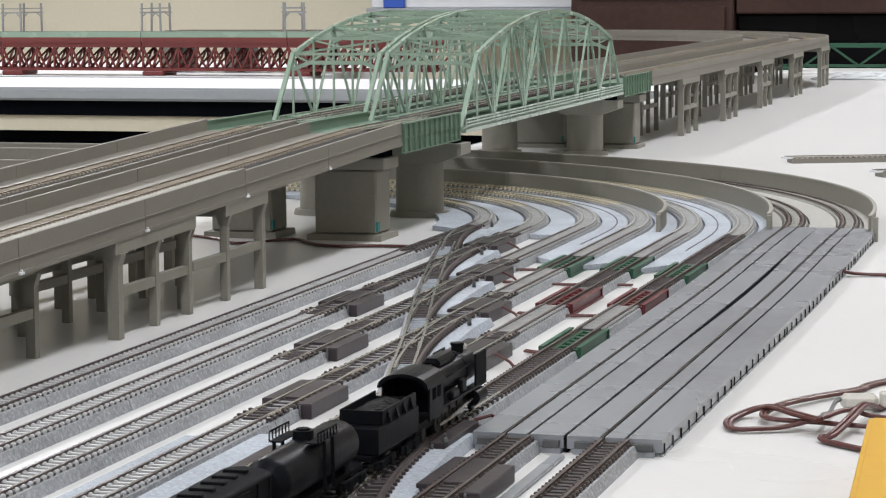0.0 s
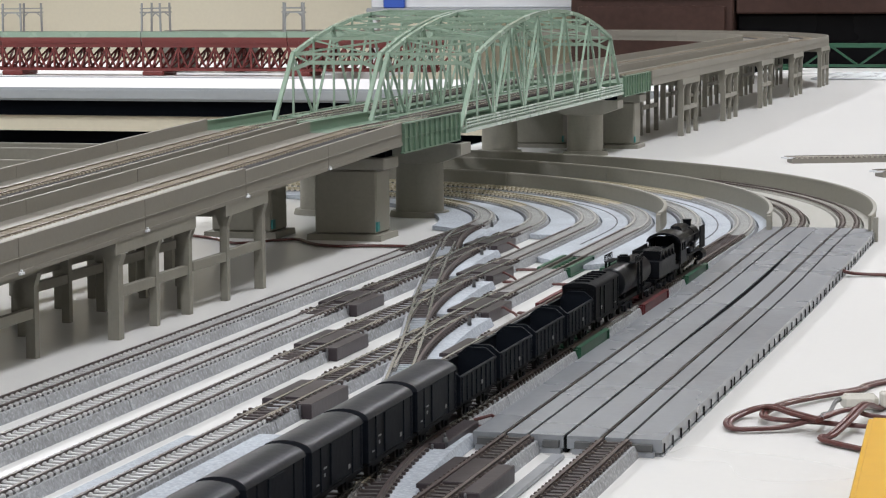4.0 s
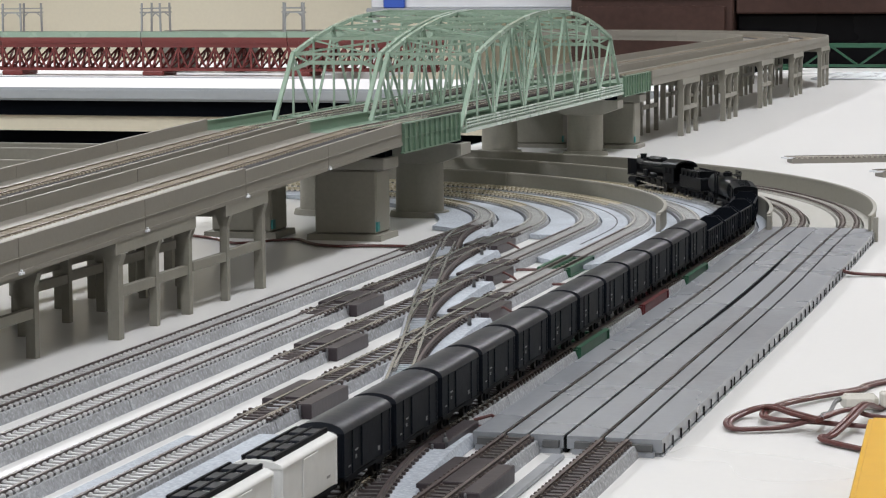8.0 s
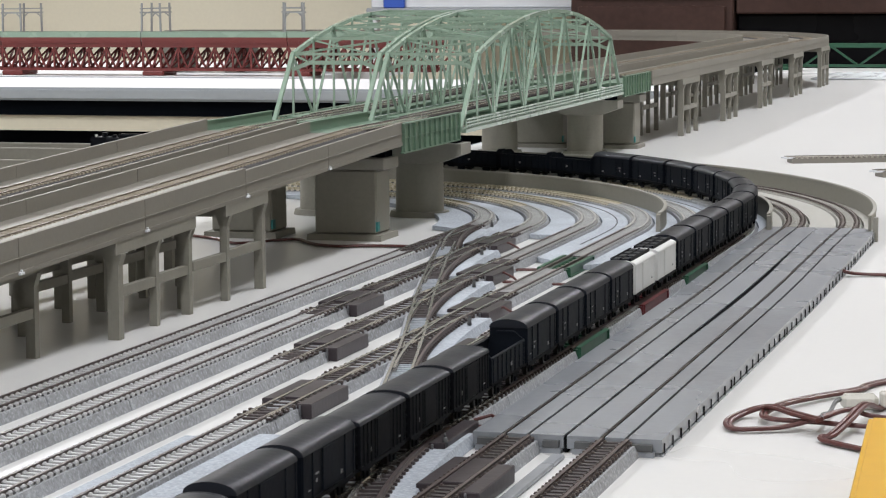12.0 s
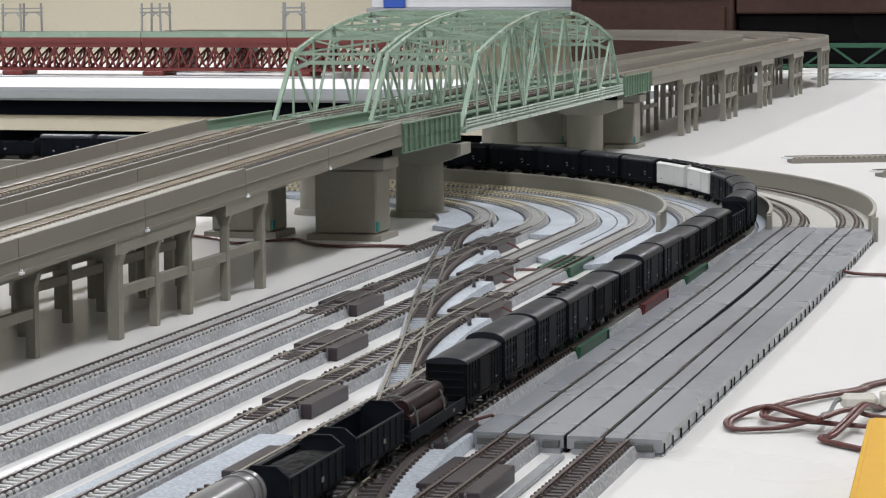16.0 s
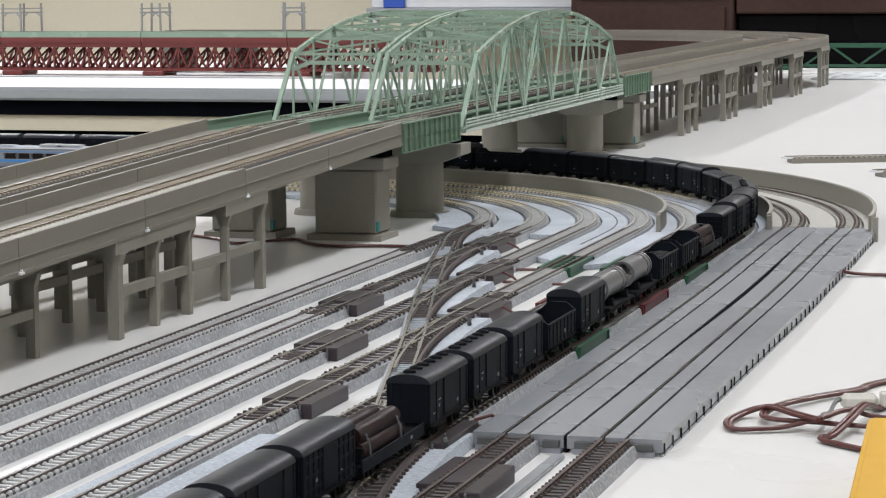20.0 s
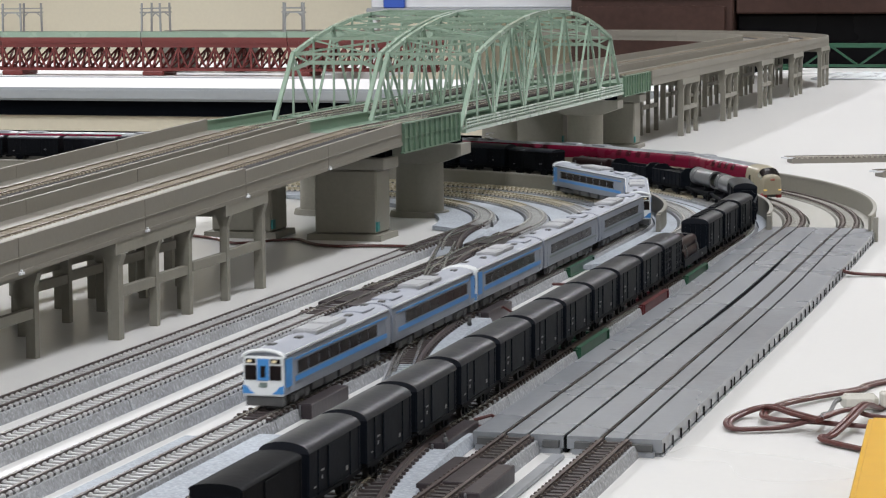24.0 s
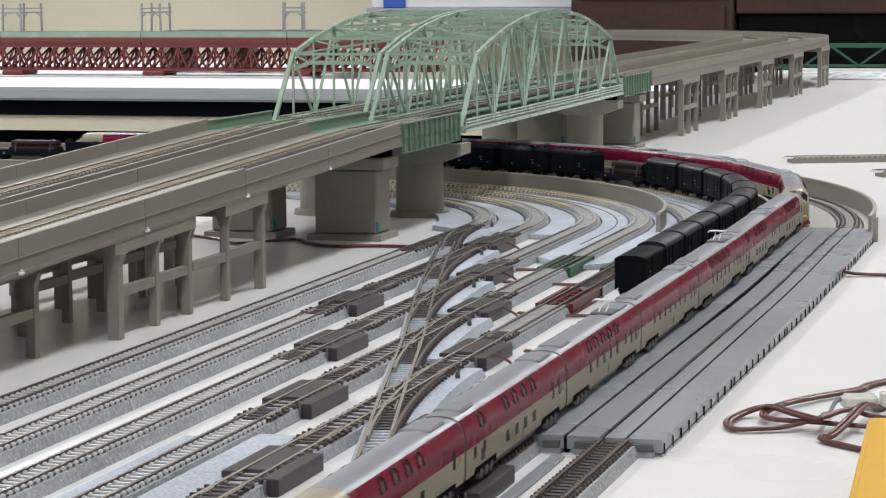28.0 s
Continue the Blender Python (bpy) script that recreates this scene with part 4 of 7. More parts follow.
for key, cx, r in (("right", VX["right"] - 0.0095, 0.4945), ("left", VX["left"] - 0.0095, 0.42)):
    ln = Loop(cx, 3.2, r)
    end = 3.2 + ln.base.arc
    cs = [1.7425 + (end - 1.7425) * k / 8 for k in range(9)] + [end + 0.35, end + 0.8]
    for a, b in zip(cs, cs[1:]):
        viaduct_deck(ln, a, b, level, pitch=0.0104)


def column(bm, x, y, z, w, d):
    """A post that flares out at its head."""
    prof = ((-w, 0.0), (w, 0.0), (w, z - 0.006), (w + 0.002, z), (-w - 0.002, z), (-w, z - 0.006))
    a = [bm.verts.new((x + u, y - d, v)) for u, v in prof]
    b = [bm.verts.new((x + u, y + d, v)) for u, v in prof]
    n = len(prof)
    for k in range(n):
        bm.faces.new((a[k], a[(k + 1) % n], b[(k + 1) % n], b[k]))
    bm.faces.new(a[::-1])
    bm.faces.new(b)


def rahmen(xr, xl, ys, zf, lead=0.0):
    """A rigid-frame support: two rows of three posts with tie beams."""
    t = thing("viaduct_support", "grey-brown plastic rigid-frame viaduct support with tie beams", "viaduct support", "viaduct supports")
    for x in (xr, xl):
        for i, y in enumerate(ys):
            bm = bmesh.new()
            w = (0.0030, 0.0021, 0.0024)[i] if not lead else (0.0021, 0.0026)[i]
            column(bm, x, y, zf(y) - 0.0215, w, w)
            part("post", bm, M_PIER, t)
        for y0, y1 in zip(([lead] if lead else []) + list(ys), ys if lead else ys[1:]):
            bm = bmesh.new()
            zm = 0.475 * (zf(y0) - 0.0155)
            box(bm, x - 0.0018, x + 0.0018, y0 + 0.0025, y1 - 0.0025, zm - 0.0024, zm + 0.0024)
            part("tie_beam", bm, M_PIER, t)
        bm = bmesh.new()
        v = []
        for y in (ys[0] - 0.006, ys[-1] + 0.006):
            z = zf(y) - 0.0156
            for dx, dz in ((-0.0034, -0.0062), (0.0034, -0.0062), (0.0034, 0), (-0.0034, 0)):
                v.append(bm.verts.new((x + dx, y, z + dz)))
        for q in ((0, 1, 2, 3), (7, 6, 5, 4), (0, 4, 5, 1), (1, 5, 6, 2), (2, 6, 7, 3), (3, 7, 4, 0)):
            bm.faces.new([v[i] for i in q])
        part("head_beam", bm, M_PIER, t)
    for y in ys:
        bm = bmesh.new()
        z = zf(y) - 0.0215
        zm = 0.475 * (zf(y) - 0.0155)
        for z0, z1 in ((z - 0.001, z + 0.0050),):
            bm = bmesh.new()
            box(bm, xl + 0.0042, xr - 0.0042, y - 0.0014, y + 0.0014, z0, z1)
            part("cross_beam", bm, M_PIER, t)


for ys in ((-0.45, -0.40, -0.355), (-0.29, -0.24, -0.195), (-0.13, -0.082, -0.035), (0.03, 0.077, 0.122), (0.185, 0.232, 0.279), (0.343, 0.392, 0.436), (0.492, 0.547)):
    shift = -0.014 if abs(ys[0] - 0.185) < 0.01 else 0.0
    lead = 0.4388 if len(ys) == 2 else 0.0
    rahmen(-0.0402 + shift, -0.0885 + shift, ys, top_z, lead)
    rahmen(-0.1155 + shift, -0.163 + shift, [y + 0.049 for y in ys], top_z, lead + 0.049 if lead else 0.0)
for y in (1.915, 2.20, 2.50, 2.81, 3.13):
    rahmen(-0.048, -0.094, (y, y + 0.048, y + 0.096), level)
    rahmen(-0.124, -0.170, (y + 0.01, y + 0.058, y + 0.106), level)
for x, y in ((-0.0498, 0.456), (-0.0975, 0.514)):
    t = thing("viaduct_pier", "slim square grey-brown pier under a viaduct joint", "viaduct support", "viaduct supports", at=pose(x, y, 0))
    bm = bmesh.new()
    rbox(bm, -0.0031, 0.0031, -0.0031, 0.0031, 0.0, top_z(y) - 0.0157, 0.0004)
    part("shaft", bm, M_PIER, t)
for x in (-1.07, -1.22, -1.35):
    for yy in (3.70, 3.6255):
        t = thing("viaduct_pier", "grey plastic viaduct pier on the far table", "viaduct support", "viaduct supports", at=pose(x, yy, 0))
        bm = bmesh.new()
        rbox(bm, -0.012, 0.012, -0.024, 0.024, 0.0, 0.0628, 0.001)
        part("shaft", bm, M_PIER, t)


def wall_pier(cx, y, label, half=0.0265):
    t = thing("bridge_pier", label, "bridge pier", "bridge piers", at=pose(cx, y, 0))
    bm = bmesh.new()
    rbox(bm, -half, half, -0.0155, 0.0155, 0.0041, 0.0472, 0.0012)
    part("shaft", bm, M_PIER, t)
    bm = bmesh.new()
    box(bm, -half - 0.0045, half + 0.0045, -0.0200, 0.0200, 0.0, 0.0040, 0.0004)
    part("plinth", bm, M_PIER, t)
    bm = bmesh.new()
    rbox(bm, -half - 0.0060, half + 0.0060, -0.0165, 0.0165, 0.0474, 0.0555, 0.0008)
    part("cap", bm, M_CAP, t)
    for dx in (-0.02, 0.02):
        bm = bmesh.new()
        box(bm, dx - 0.006, dx + 0.006, -0.008, 0.008, 0.0557, 0.0628)
        part("bearing", bm, M_BLACK, t)
    bm = bmesh.new()
    box(bm, half - 0.0007, half + 0.0007, -0.0153, -0.010, 0.0062, 0.0125)
    part("tape", bm, M_TEAL, t, "small teal tape at the foot")


def round_pier(cx, y, label):
    t = thing("bridge_pier", label, "bridge pier", "bridge piers", at=pose(cx, y, 0))
    bm = bmesh.new()
    cyl(bm, 0, 0, 0.0042, 0.0400, 0.0145, 0.0142, 28, 1.25)
    part("shaft", bm, M_PIER, t)
    bm = bmesh.new()
    cyl(bm, 0, 0, 0.0, 0.0042, 0.0185, 0.0175, 28, 1.25)
    part("plinth", bm, M_PIER, t)
    bm = bmesh.new()
    prof = ((-0.018, 0.0402), (0.018, 0.0402), (0.0355, 0.0465), (0.0355, 0.0545), (-0.0355, 0.0545), (-0.0355, 0.0465))
    extrude_y(bm, prof, -0.0135, 0.0135)
    part("hammerhead", bm, M_CAP, t)
    for dx in (-0.026, 0.026):
        bm = bmesh.new()
        box(bm, dx - 0.005, dx + 0.005, -0.007, 0.007, 0.0547, 0.0600)
        part("bearing", bm, M_BLACK, t)


wall_pier(-0.0727, 0.818, "broad grey plastic wall pier with a capped top", 0.0218)
wall_pier(-0.1472, 0.818, "broad grey plastic wall pier with a capped top", 0.0218)
round_pier(-0.0715, 0.975, "oval grey plastic pier with a hammerhead cap")
round_pier(-0.1465, 0.975, "oval grey plastic pier with a hammerhead cap")
round_pier(-0.0885, 1.612, "oval grey plastic pier with a hammerhead cap")
round_pier(-0.176, 1.612, "oval grey plastic pier with a hammerhead cap")
wall_pier(-0.0845, 1.722, "broad grey plastic wall pier with a capped top")
wall_pier(-0.1600, 1.722, "broad grey plastic wall pier with a capped top")


# ---- green plate girders at both ends of the truss ----
def plate_girder(cx, y0, y1, tail=0.0):
    g = thing("plate_girder", "mid-green ribbed plate-girder bridge approach with a track", "model bridge", "plate girders", at=pose(cx, 0, 0))
    for sg in (-1, 1):
        x = sg * 0.0346
        bm = bmesh.new()
        box(bm, x - 0.0006, x + 0.0006, y0, y1, 0.0585, 0.0772)
        box(bm, x - 0.0016, x + 0.0016, y0, y1, 0.0772, 0.0780)
        box(bm, x - 0.0016, x + 0.0016, y0, y1, 0.0577, 0.0585)
        box(bm, x - 0.0013, x + 0.0013, y0, y1, 0.0677, 0.0682)
        web = part("web", bm, M_GIRDER, g)
        n = max(4, round((y1 - y0) / 0.0125))
        for k in range(n + 1):
            yy = y0 + 0.001 + (y1 - y0 - 0.002) * k / n
            bm = bmesh.new()
            box(bm, min(x, x + sg * 0.0021), max(x, x + sg * 0.0021), yy - 0.0005, yy + 0.0005, 0.0586, 0.0771)
            part("rib", bm, M_GIRDER, web)
    bm = bmesh.new()
    box(bm, -0.0339, 0.0339, y0, y1, 0.0672, 0.0712)
    part("deck", bm, M_GIRDER, g)
    if tail:
        bm = bmesh.new()
        box(bm, -0.0120, 0.0120, y1 + 0.0001, y1 + tail, 0.0672, 0.0712)
        part("end_deck", bm, M_GIRDER, g)
    y1 += tail
    bm = bmesh.new()
    n = int((y1 - y0) / 0.0052)
    for k in range(n):
        yy = y0 + (k + 0.5) * (y1 - y0) / n
        box(bm, -0.0068, 0.0068, yy - 0.0013, yy + 0.0013, 0.0714, 0.0728)
    part("sleeper_row", bm, M_TIE, g, kind="stuff")
    for o in (-0.0047, 0.0047):
        bm = bmesh.new()
        extrude_y(bm, rail_outline(o, 0.0745), y0, y1)
        part("rail", bm, M_SHINE, g)


for cx in (-0.0718, -0.1465):
    plate_girder(cx, 0.8172, 0.9585, 0.024)
for cx in (-0.0845, -0.160):
    plate_girder(cx, 1.6115, 1.742)

# ---- curved-chord truss bridges ----
TL, TN, TW = 0.619, 12, 0.0352
SUB = TL / TN
ZB = 0.0660


def chord_z(i):
    """Height of the top chord at sub-panel i."""
    f = (i - TN / 2) / (TN / 2 - 1)
    return 0.1464 - 0.0290 * f * f


bm = bmesh.new()
box(bm, -0.0004, 0.0004, -0.0008, 0.0008, 0.0, 0.0067, 0.0001)
POST = finish(bm, "fence_post", M_TRUSS)


def truss_bridge(x0, y0, turn):
    t = thing("truss_bridge", "pale green curved-chord steel truss model bridge with open bracing", "model bridge", "truss bridges", at=pose(x0, y0, 0, 0, 0, turn))

    def bar(name, a, b, w, h, m=M_TRUSS, up=(0, 0, 1)):
        bm = bmesh.new()
        beam(bm, a, b, w, h, up)
        return part(name, bm, m, t)

    for sg in (-1, 1):
        x = sg * TW
        bar("bottom_chord", (x, 0, 0.0634), (x, TL, 0.0634), 0.0034, 0.0030)
        bar("end_post", (x, 0.002, 0.0645), (x, SUB, chord_z(1)), 0.0028, 0.0030, up=(1, 0, 0))
        bar("end_post", (x, TL - 0.002, 0.0645), (x, TL - SUB, chord_z(TN - 1)), 0.0028, 0.0030, up=(1, 0, 0))
        for i in range(1, TN - 1):
            bar("top_chord", (x, i * SUB, chord_z(i)), (x, (i + 1) * SUB, chord_z(i + 1)), 0.0030, 0.0030)
        for i in range(1, TN):
            bar("vertical", (x, i * SUB, 0.0645), (x, i * SUB, chord_z(i) - 0.001), 0.0016, 0.0016, up=(1, 0, 0))
        for i in range(1, TN - 1):
            lo, hi = (i, i + 1) if i % 2 == 0 else (i + 1, i)
            bar("diagonal", (x, lo * SUB, 0.0652), (x, hi * SUB, chord_z(hi) - 0.001), 0.0016, 0.0018, up=(1, 0, 0))
        # side walkway fence
        xo = x + sg * 0.0032
        for z in (0.0658, 0.0681, 0.0704):
            bar("fence_rail", (xo, 0.006, z), (xo, TL - 0.006, z), 0.0013, 0.0011)
        n = 74
        for k in range(n + 1):
            share("fence_post", POST, t, pose(xo, 0.006 + (TL - 0.012) * k / n, 0.0640))
        bm = bmesh.new()
        box(bm, min(x, xo + sg * 0.0008), max(x, xo + sg * 0.0008), 0.004, TL - 0.004, 0.0606, 0.0634)
        part("walkway", bm, M_TRUSS, t)
    # top lateral bracing
    for i in range(1, TN):
        z = chord_z(i)
        bar("top_strut", (-TW, i * SUB, z), (TW, i * SUB, z), 0.0021, 0.0021)
    for i in range(1, TN - 1):
        z0, z1 = chord_z(i), chord_z(i + 1)
        ym, zm = (i + 0.5) * SUB, (z0 + z1) / 2
        s = 1 if i % 2 else -1
        bar("top_lateral", (-TW * s, i * SUB, z0), (TW * s, (i + 1) * SUB, z1), 0.0020, 0.0016)
        bar("top_lateral", (TW * s, i * SUB, z0 - 0.0014), (-TW * s, (i + 1) * SUB, z1 - 0.0014), 0.0013, 0.0011)
    # sway frames with a bent lower member
    for i in range(1, TN, 2):
        y, z = i * SUB, chord_z(i)
        drop = 0.0066
        bm = bmesh.new()
        pts = [(-TW, y, z - drop - 0.0052), (-TW * 0.62, y, z - drop), (TW * 0.62, y, z - drop), (TW, y, z - drop - 0.0052)]
        for a, b in zip(pts, pts[1:]):
            beam(bm, a, b, 0.0024, 0.0030)
        portal = part("portal_strut", bm, M_TRUSS, t)
        bm = bmesh.new()
        xs = [-TW, -TW * 0.62, -TW * 0.31, 0, TW * 0.31, TW * 0.62, TW]
        for k in range(len(xs) - 1):
            za, zb = (z, z - drop) if k % 2 == 0 else (z - drop, z)
            beam(bm, (xs[k], y, za), (xs[k + 1], y, zb), 0.0015, 0.0016)
        part("portal_lattice", bm, M_TRUSS, portal)
    # floor system and track
    for i in range(TN + 1):
        bar("floor_beam", (-TW, i * SUB if 0 < i < TN else (0.003 if i == 0 else TL - 0.003), 0.0652), (TW, i * SUB if 0 < i < TN else (0.003 if i == 0 else TL - 0.003), 0.0652), 0.0022, 0.0036, M_GIRDER)
    for o in (-0.008, 0.008):
        bar("stringer", (o, 0.001, 0.0690), (o, TL - 0.001, 0.0690), 0.003, 0.0040, M_GIRDER)
    bm = bmesh.new()
    n = int(TL / 0.0058)
    for k in range(n):
        yy = (k + 0.5) * TL / n
        box(bm, -0.012, 0.012, yy - 0.0015, yy + 0.0015, 0.0711, 0.0727)
    part("sleeper_row", bm, M_TIE, t, kind="stuff")
    for o in (-0.0047, 0.0047):
        bm = bmesh.new()
        extrude_y(bm, rail_outline(o, 0.0745), 0.001, TL - 0.001)
        part("rail", bm, M_SHINE, t)
    for o in (-0.0195, 0.0195):
        bm = bmesh.new()
        box(bm, o - 0.0055, o + 0.0055, 0.004, TL - 0.004, 0.0711, 0.0718)
        part("plank_walk", bm, M_GIRDER, t)


truss_bridge(-0.0797, 0.989, 0.72)
truss_bridge(-0.1552, 0.985, 0.72)


# ---- the red bridge and other things at the back ----
def red_bridge(x0, x1, y):
    t = thing("deck_truss_bridge", "dark red deck-truss model bridge with a green edge on top", "model bridge", "red bridges", at=pose(0, y, 0))
    for sg in (-1, 1):
        yy = sg * 0.028
        for z in (0.0115, 0.0555):
            bm = bmesh.new()
            beam(bm, (x0, yy, z), (x1, yy, z), 0.005, 0.007 if z > 0.03 else 0.005)
            part("chord", bm, M_FARRED, t)
        n = 8
        for k in range(n):
            a, b = x0 + (x1 - x0) * k / n, x0 + (x1 - x0) * (k + 1) / n
            bm = bmesh.new()
            beam(bm, (a, yy, 0.0115), (a, yy, 0.0555), 0.0035, 0.0035, (1, 0, 0))
            part("post", bm, M_FARRED, t)
            for p, q in (((a, 0.0525), ((a + b) / 2, 0.0135)), (((a + b) / 2, 0.0135), (b, 0.0525))):
                bm = bmesh.new()
                beam(bm, (p[0], yy, p[1]), (q[0], yy, q[1]), 0.003, 0.004, (0, 1, 0))
                part("diagonal", bm, M_FARRED, t)
    for k in range(17):
        a = x0 + (x1 - x0) * k / 16
        bm = bmesh.new()
        beam(bm, (a, -0.026, 0.0135), (a + 0.018, 0.026, 0.05), 0.0022, 0.003)
        part("sway_brace", bm, M_FARRED, t)
    bm = bmesh.new()
    box(bm, x0, x1, -0.033, 0.033, 0.0592, 0.0625)
    part("deck", bm, M_FARRED, t)
    bm = bmesh.new()
    for sg in (-1, 1):
        box(bm, x0, x1, sg * 0.033 - 0.001, sg * 0.033 + 0.001, 0.0705, 0.0805)
    part("edge_wall", bm, M_TRUSS, t, "pale green edge wall")
    for sg in (-1, 1):
        bm = bmesh.new()
        box(bm, x0, x1, sg * 0.033 - 0.0009, sg * 0.033 + 0.0009, 0.0626, 0.0704)
        part("deck_side", bm, M_FARRED, t)
    bm = bmesh.new()
    rbox(bm, x0, x0 + 0.042, -0.034, 0.034, 0.0, 0.0088, 0.002)
    part("pier_block", bm, M_FARRED, t)


YB = 3.47
for a, b in ((-1.900, -1.617), (-1.615, -1.3335), (-1.3315, -1.0485), (-1.0465, -0.765)):
    red_bridge(a, b, YB)


def mast(x, y):
    """An overhead-line portal standing on the red bridge."""
    t = thing("line_mast", "grey plastic overhead-line mast with a cross bar", "mast", "line masts", at=pose(x, y, 0.0625))
    for dx in (-0.0190, 0.0190):
        bm = bmesh.new()
        beam(bm, (dx, 0, 0), (dx * 0.93, 0, 0.071), 0.0032, 0.0032, (0, 1, 0))
        part("post", bm, M_POLE, t)
    for z, w in ((0.0535, 0.0028), (0.0610, 0.0020)):
        bm = bmesh.new()
        beam(bm, (-0.0215, 0, z), (0.0215, 0, z), w, w)
        part("cross_bar", bm, M_POLE, t)
    for sg in (-1, 1):
        bm = bmesh.new()
        beam(bm, (sg * 0.0180, 0, 0.045), (sg * 0.0095, 0, 0.0525), 0.0018, 0.0018)
        part("bracket", bm, M_POLE, t)


for xf, xb in ((-1.594, -1.5793), (-1.3135, -1.3186), (-1.034, -1.058)):
    mast(xf, YB - 0.0296)
    mast(xb, YB + 0.0295)

# dark green truss bridge beyond the right-hand end
t = thing("green_truss_bridge", "dark green lattice model bridge at the back of the table", "model bridge", at=pose(0, 3.86, 0))
for z, h in ((0.046, 0.008), (0.008, 0.005)):
    bm = bmesh.new()
    beam(bm, (-0.22, 0, z), (0.9, 0, z), 0.008, h)
    part("chord", bm, M_DKGREEN, t)
for k in range(22):
    a = -0.22 + 1.12 * k / 22
    b = a + 1.12 / 22
    bm = bmesh.new()
    beam(bm, (a, 0, 0.008 if k % 2 else 0.044), (b, 0, 0.044 if k % 2 else 0.008), 0.004, 0.004, (0, 1, 0))
    part("diagonal", bm, M_DKGREEN, t)
for x in (-0.2, 0.3, 0.88):
    bm = bmesh.new()
    rbox(bm, x - 0.02, x + 0.02, -0.02, 0.02, 0.0, 0.0056, 0.001)
    part("foot", bm, M_DKGREEN, t)

# clear plastic bag: crumpled film
bg = thing("plastic_bag", "crumpled clear plastic bag lying on the white table", "bag", at=pose(0.03, 3.52, 0))
bm = bmesh.new()
nx, ny = 26, 14
grid = []
for i in range(nx + 1):
    row = []
    for j in range(ny + 1):
        u, v = i / nx - 0.5, j / ny - 0.5
        e = max(0.0, (0.5 - abs(u)) * (0.5 - abs(v)) * 4)
        z = 0.0012 + 0.016 * e ** 0.4 * (0.45 + noise.noise(Vector((u * 7, v * 7, 3.1))) * 0.9 + noise.noise(Vector((u * 17, v * 17, 8.0))) * 0.4)
        row.append(bm.verts.new((u * 0.26 + 0.012 * noise.noise(Vector((v * 5, 1, 0))), v * 0.22 + 0.012 * noise.noise(Vector((u * 5, 2, 0))), max(0.0005, z))))
    grid.append(row)
for i in range(nx):
    for j in range(ny):
        bm.faces.new((grid[i][j], grid[i + 1][j], grid[i + 1][j + 1], grid[i][j + 1]))
part("film", bm, M_BAG, bg)


def loose_track(x0, y0, x1, y1, label):
    """A grey track piece left on the table."""
    d = Diagonal((x0, y0), (x1, y1))
    t = thing("loose_track", label, "model track", "loose tracks")
    bm = bmesh.new()
    sweep(bm, d, 0, d.len, ((-0.0093, 0.0), (0.0093, 0.0), (0.0085, 0.0045), (-0.0085, 0.0045)))
    part("roadbed", bm, M_CONC, t)
    bm = bmesh.new()
    n = int(d.len / 0.0052)
    for k in range(n):
        ring_box(bm, d, (k + 0.5) * d.len / n, 0.0066, 0.0013, 0.004, 0.0052)
    part("sleeper_row", bm, M_TIE, t, kind="stuff")
    for o in (-0.0047, 0.0047):
        bm = bmesh.new()
        sweep(bm, d, -0.004, d.len + 0.001, rail_outline(o, RZ))
        part("rail", bm, M_SHINE, t)
        bm = bmesh.new()
        sweep(bm, d, -0.007, 0.003, ((o - 0.0011, 0.0042), (o + 0.0011, 0.0042), (o + 0.0011, 0.0056), (o - 0.0011, 0.0056)))
        part("joiner", bm, M_PALE, t)


loose_track(0.1235, 1.545, 0.33, 1.635, "loose grey track piece lying on the white table")
loose_track(0.2215, 1.40, 0.35, 1.47, "spare track piece lying on the white table")

# ---- near the viewer: cables, connector, yellow box ----


def smooth(pts, n=10):
    out = []
    for i in range(len(pts) - 1):
        p0, p1, p2, p3 = (Vector(pts[max(0, min(len(pts) - 1, i + k))]) for k in (-1, 0, 1, 2))
        for k in range(n):
            f = k / n
            out.append(0.5 * (2 * p1 + (p2 - p0) * f + (2 * p0 - 5 * p1 + 4 * p2 - p3) * f * f + (3 * p1 - p0 - 3 * p2 + p3) * f ** 3))
    out.append(Vector(pts[-1]))
    return out


def cable(pts, label, r=0.00095, twin=0.0019):
    c = thing("twin_cable", label, "cable", "cables")
    for o in (-twin / 2, twin / 2):
        bm = bmesh.new()
        sp = smooth(pts)
        mv = []
        for i, p in enumerate(sp):
            d = (sp[min(i + 1, len(sp) - 1)] - sp[max(i - 1, 0)]).normalized()
            mv.append(p + Vector((d.y, -d.x, 0)) * o + Vector((0, 0, 0.0003 if o > 0 else 0)))
        tube(bm, mv, r, 8)
        part("strand", bm, M_CABLE, c)


z1 = 0.0011
cable([(-0.30, 0.80, z1), (-0.20, 0.798, z1), (-0.165, 0.788, z1), (-0.135, 0.758, z1), (-0.115, 0.782, z1), (-0.103, 0.790, z1), (-0.083, 0.765, z1), (-0.064, 0.755, z1), (-0.045, 0.762, z1), (-0.012, 0.765, z1)],
      "dark brown-red twin cable snaking under the viaduct")
cable([(0.2735, 0.672, 0.004), (0.281, 0.677, 0.0018), (0.30, 0.679, z1), (0.36, 0.68, z1), (0.55, 0.70, z1)], "dark red feeder cable leaving the street plates")
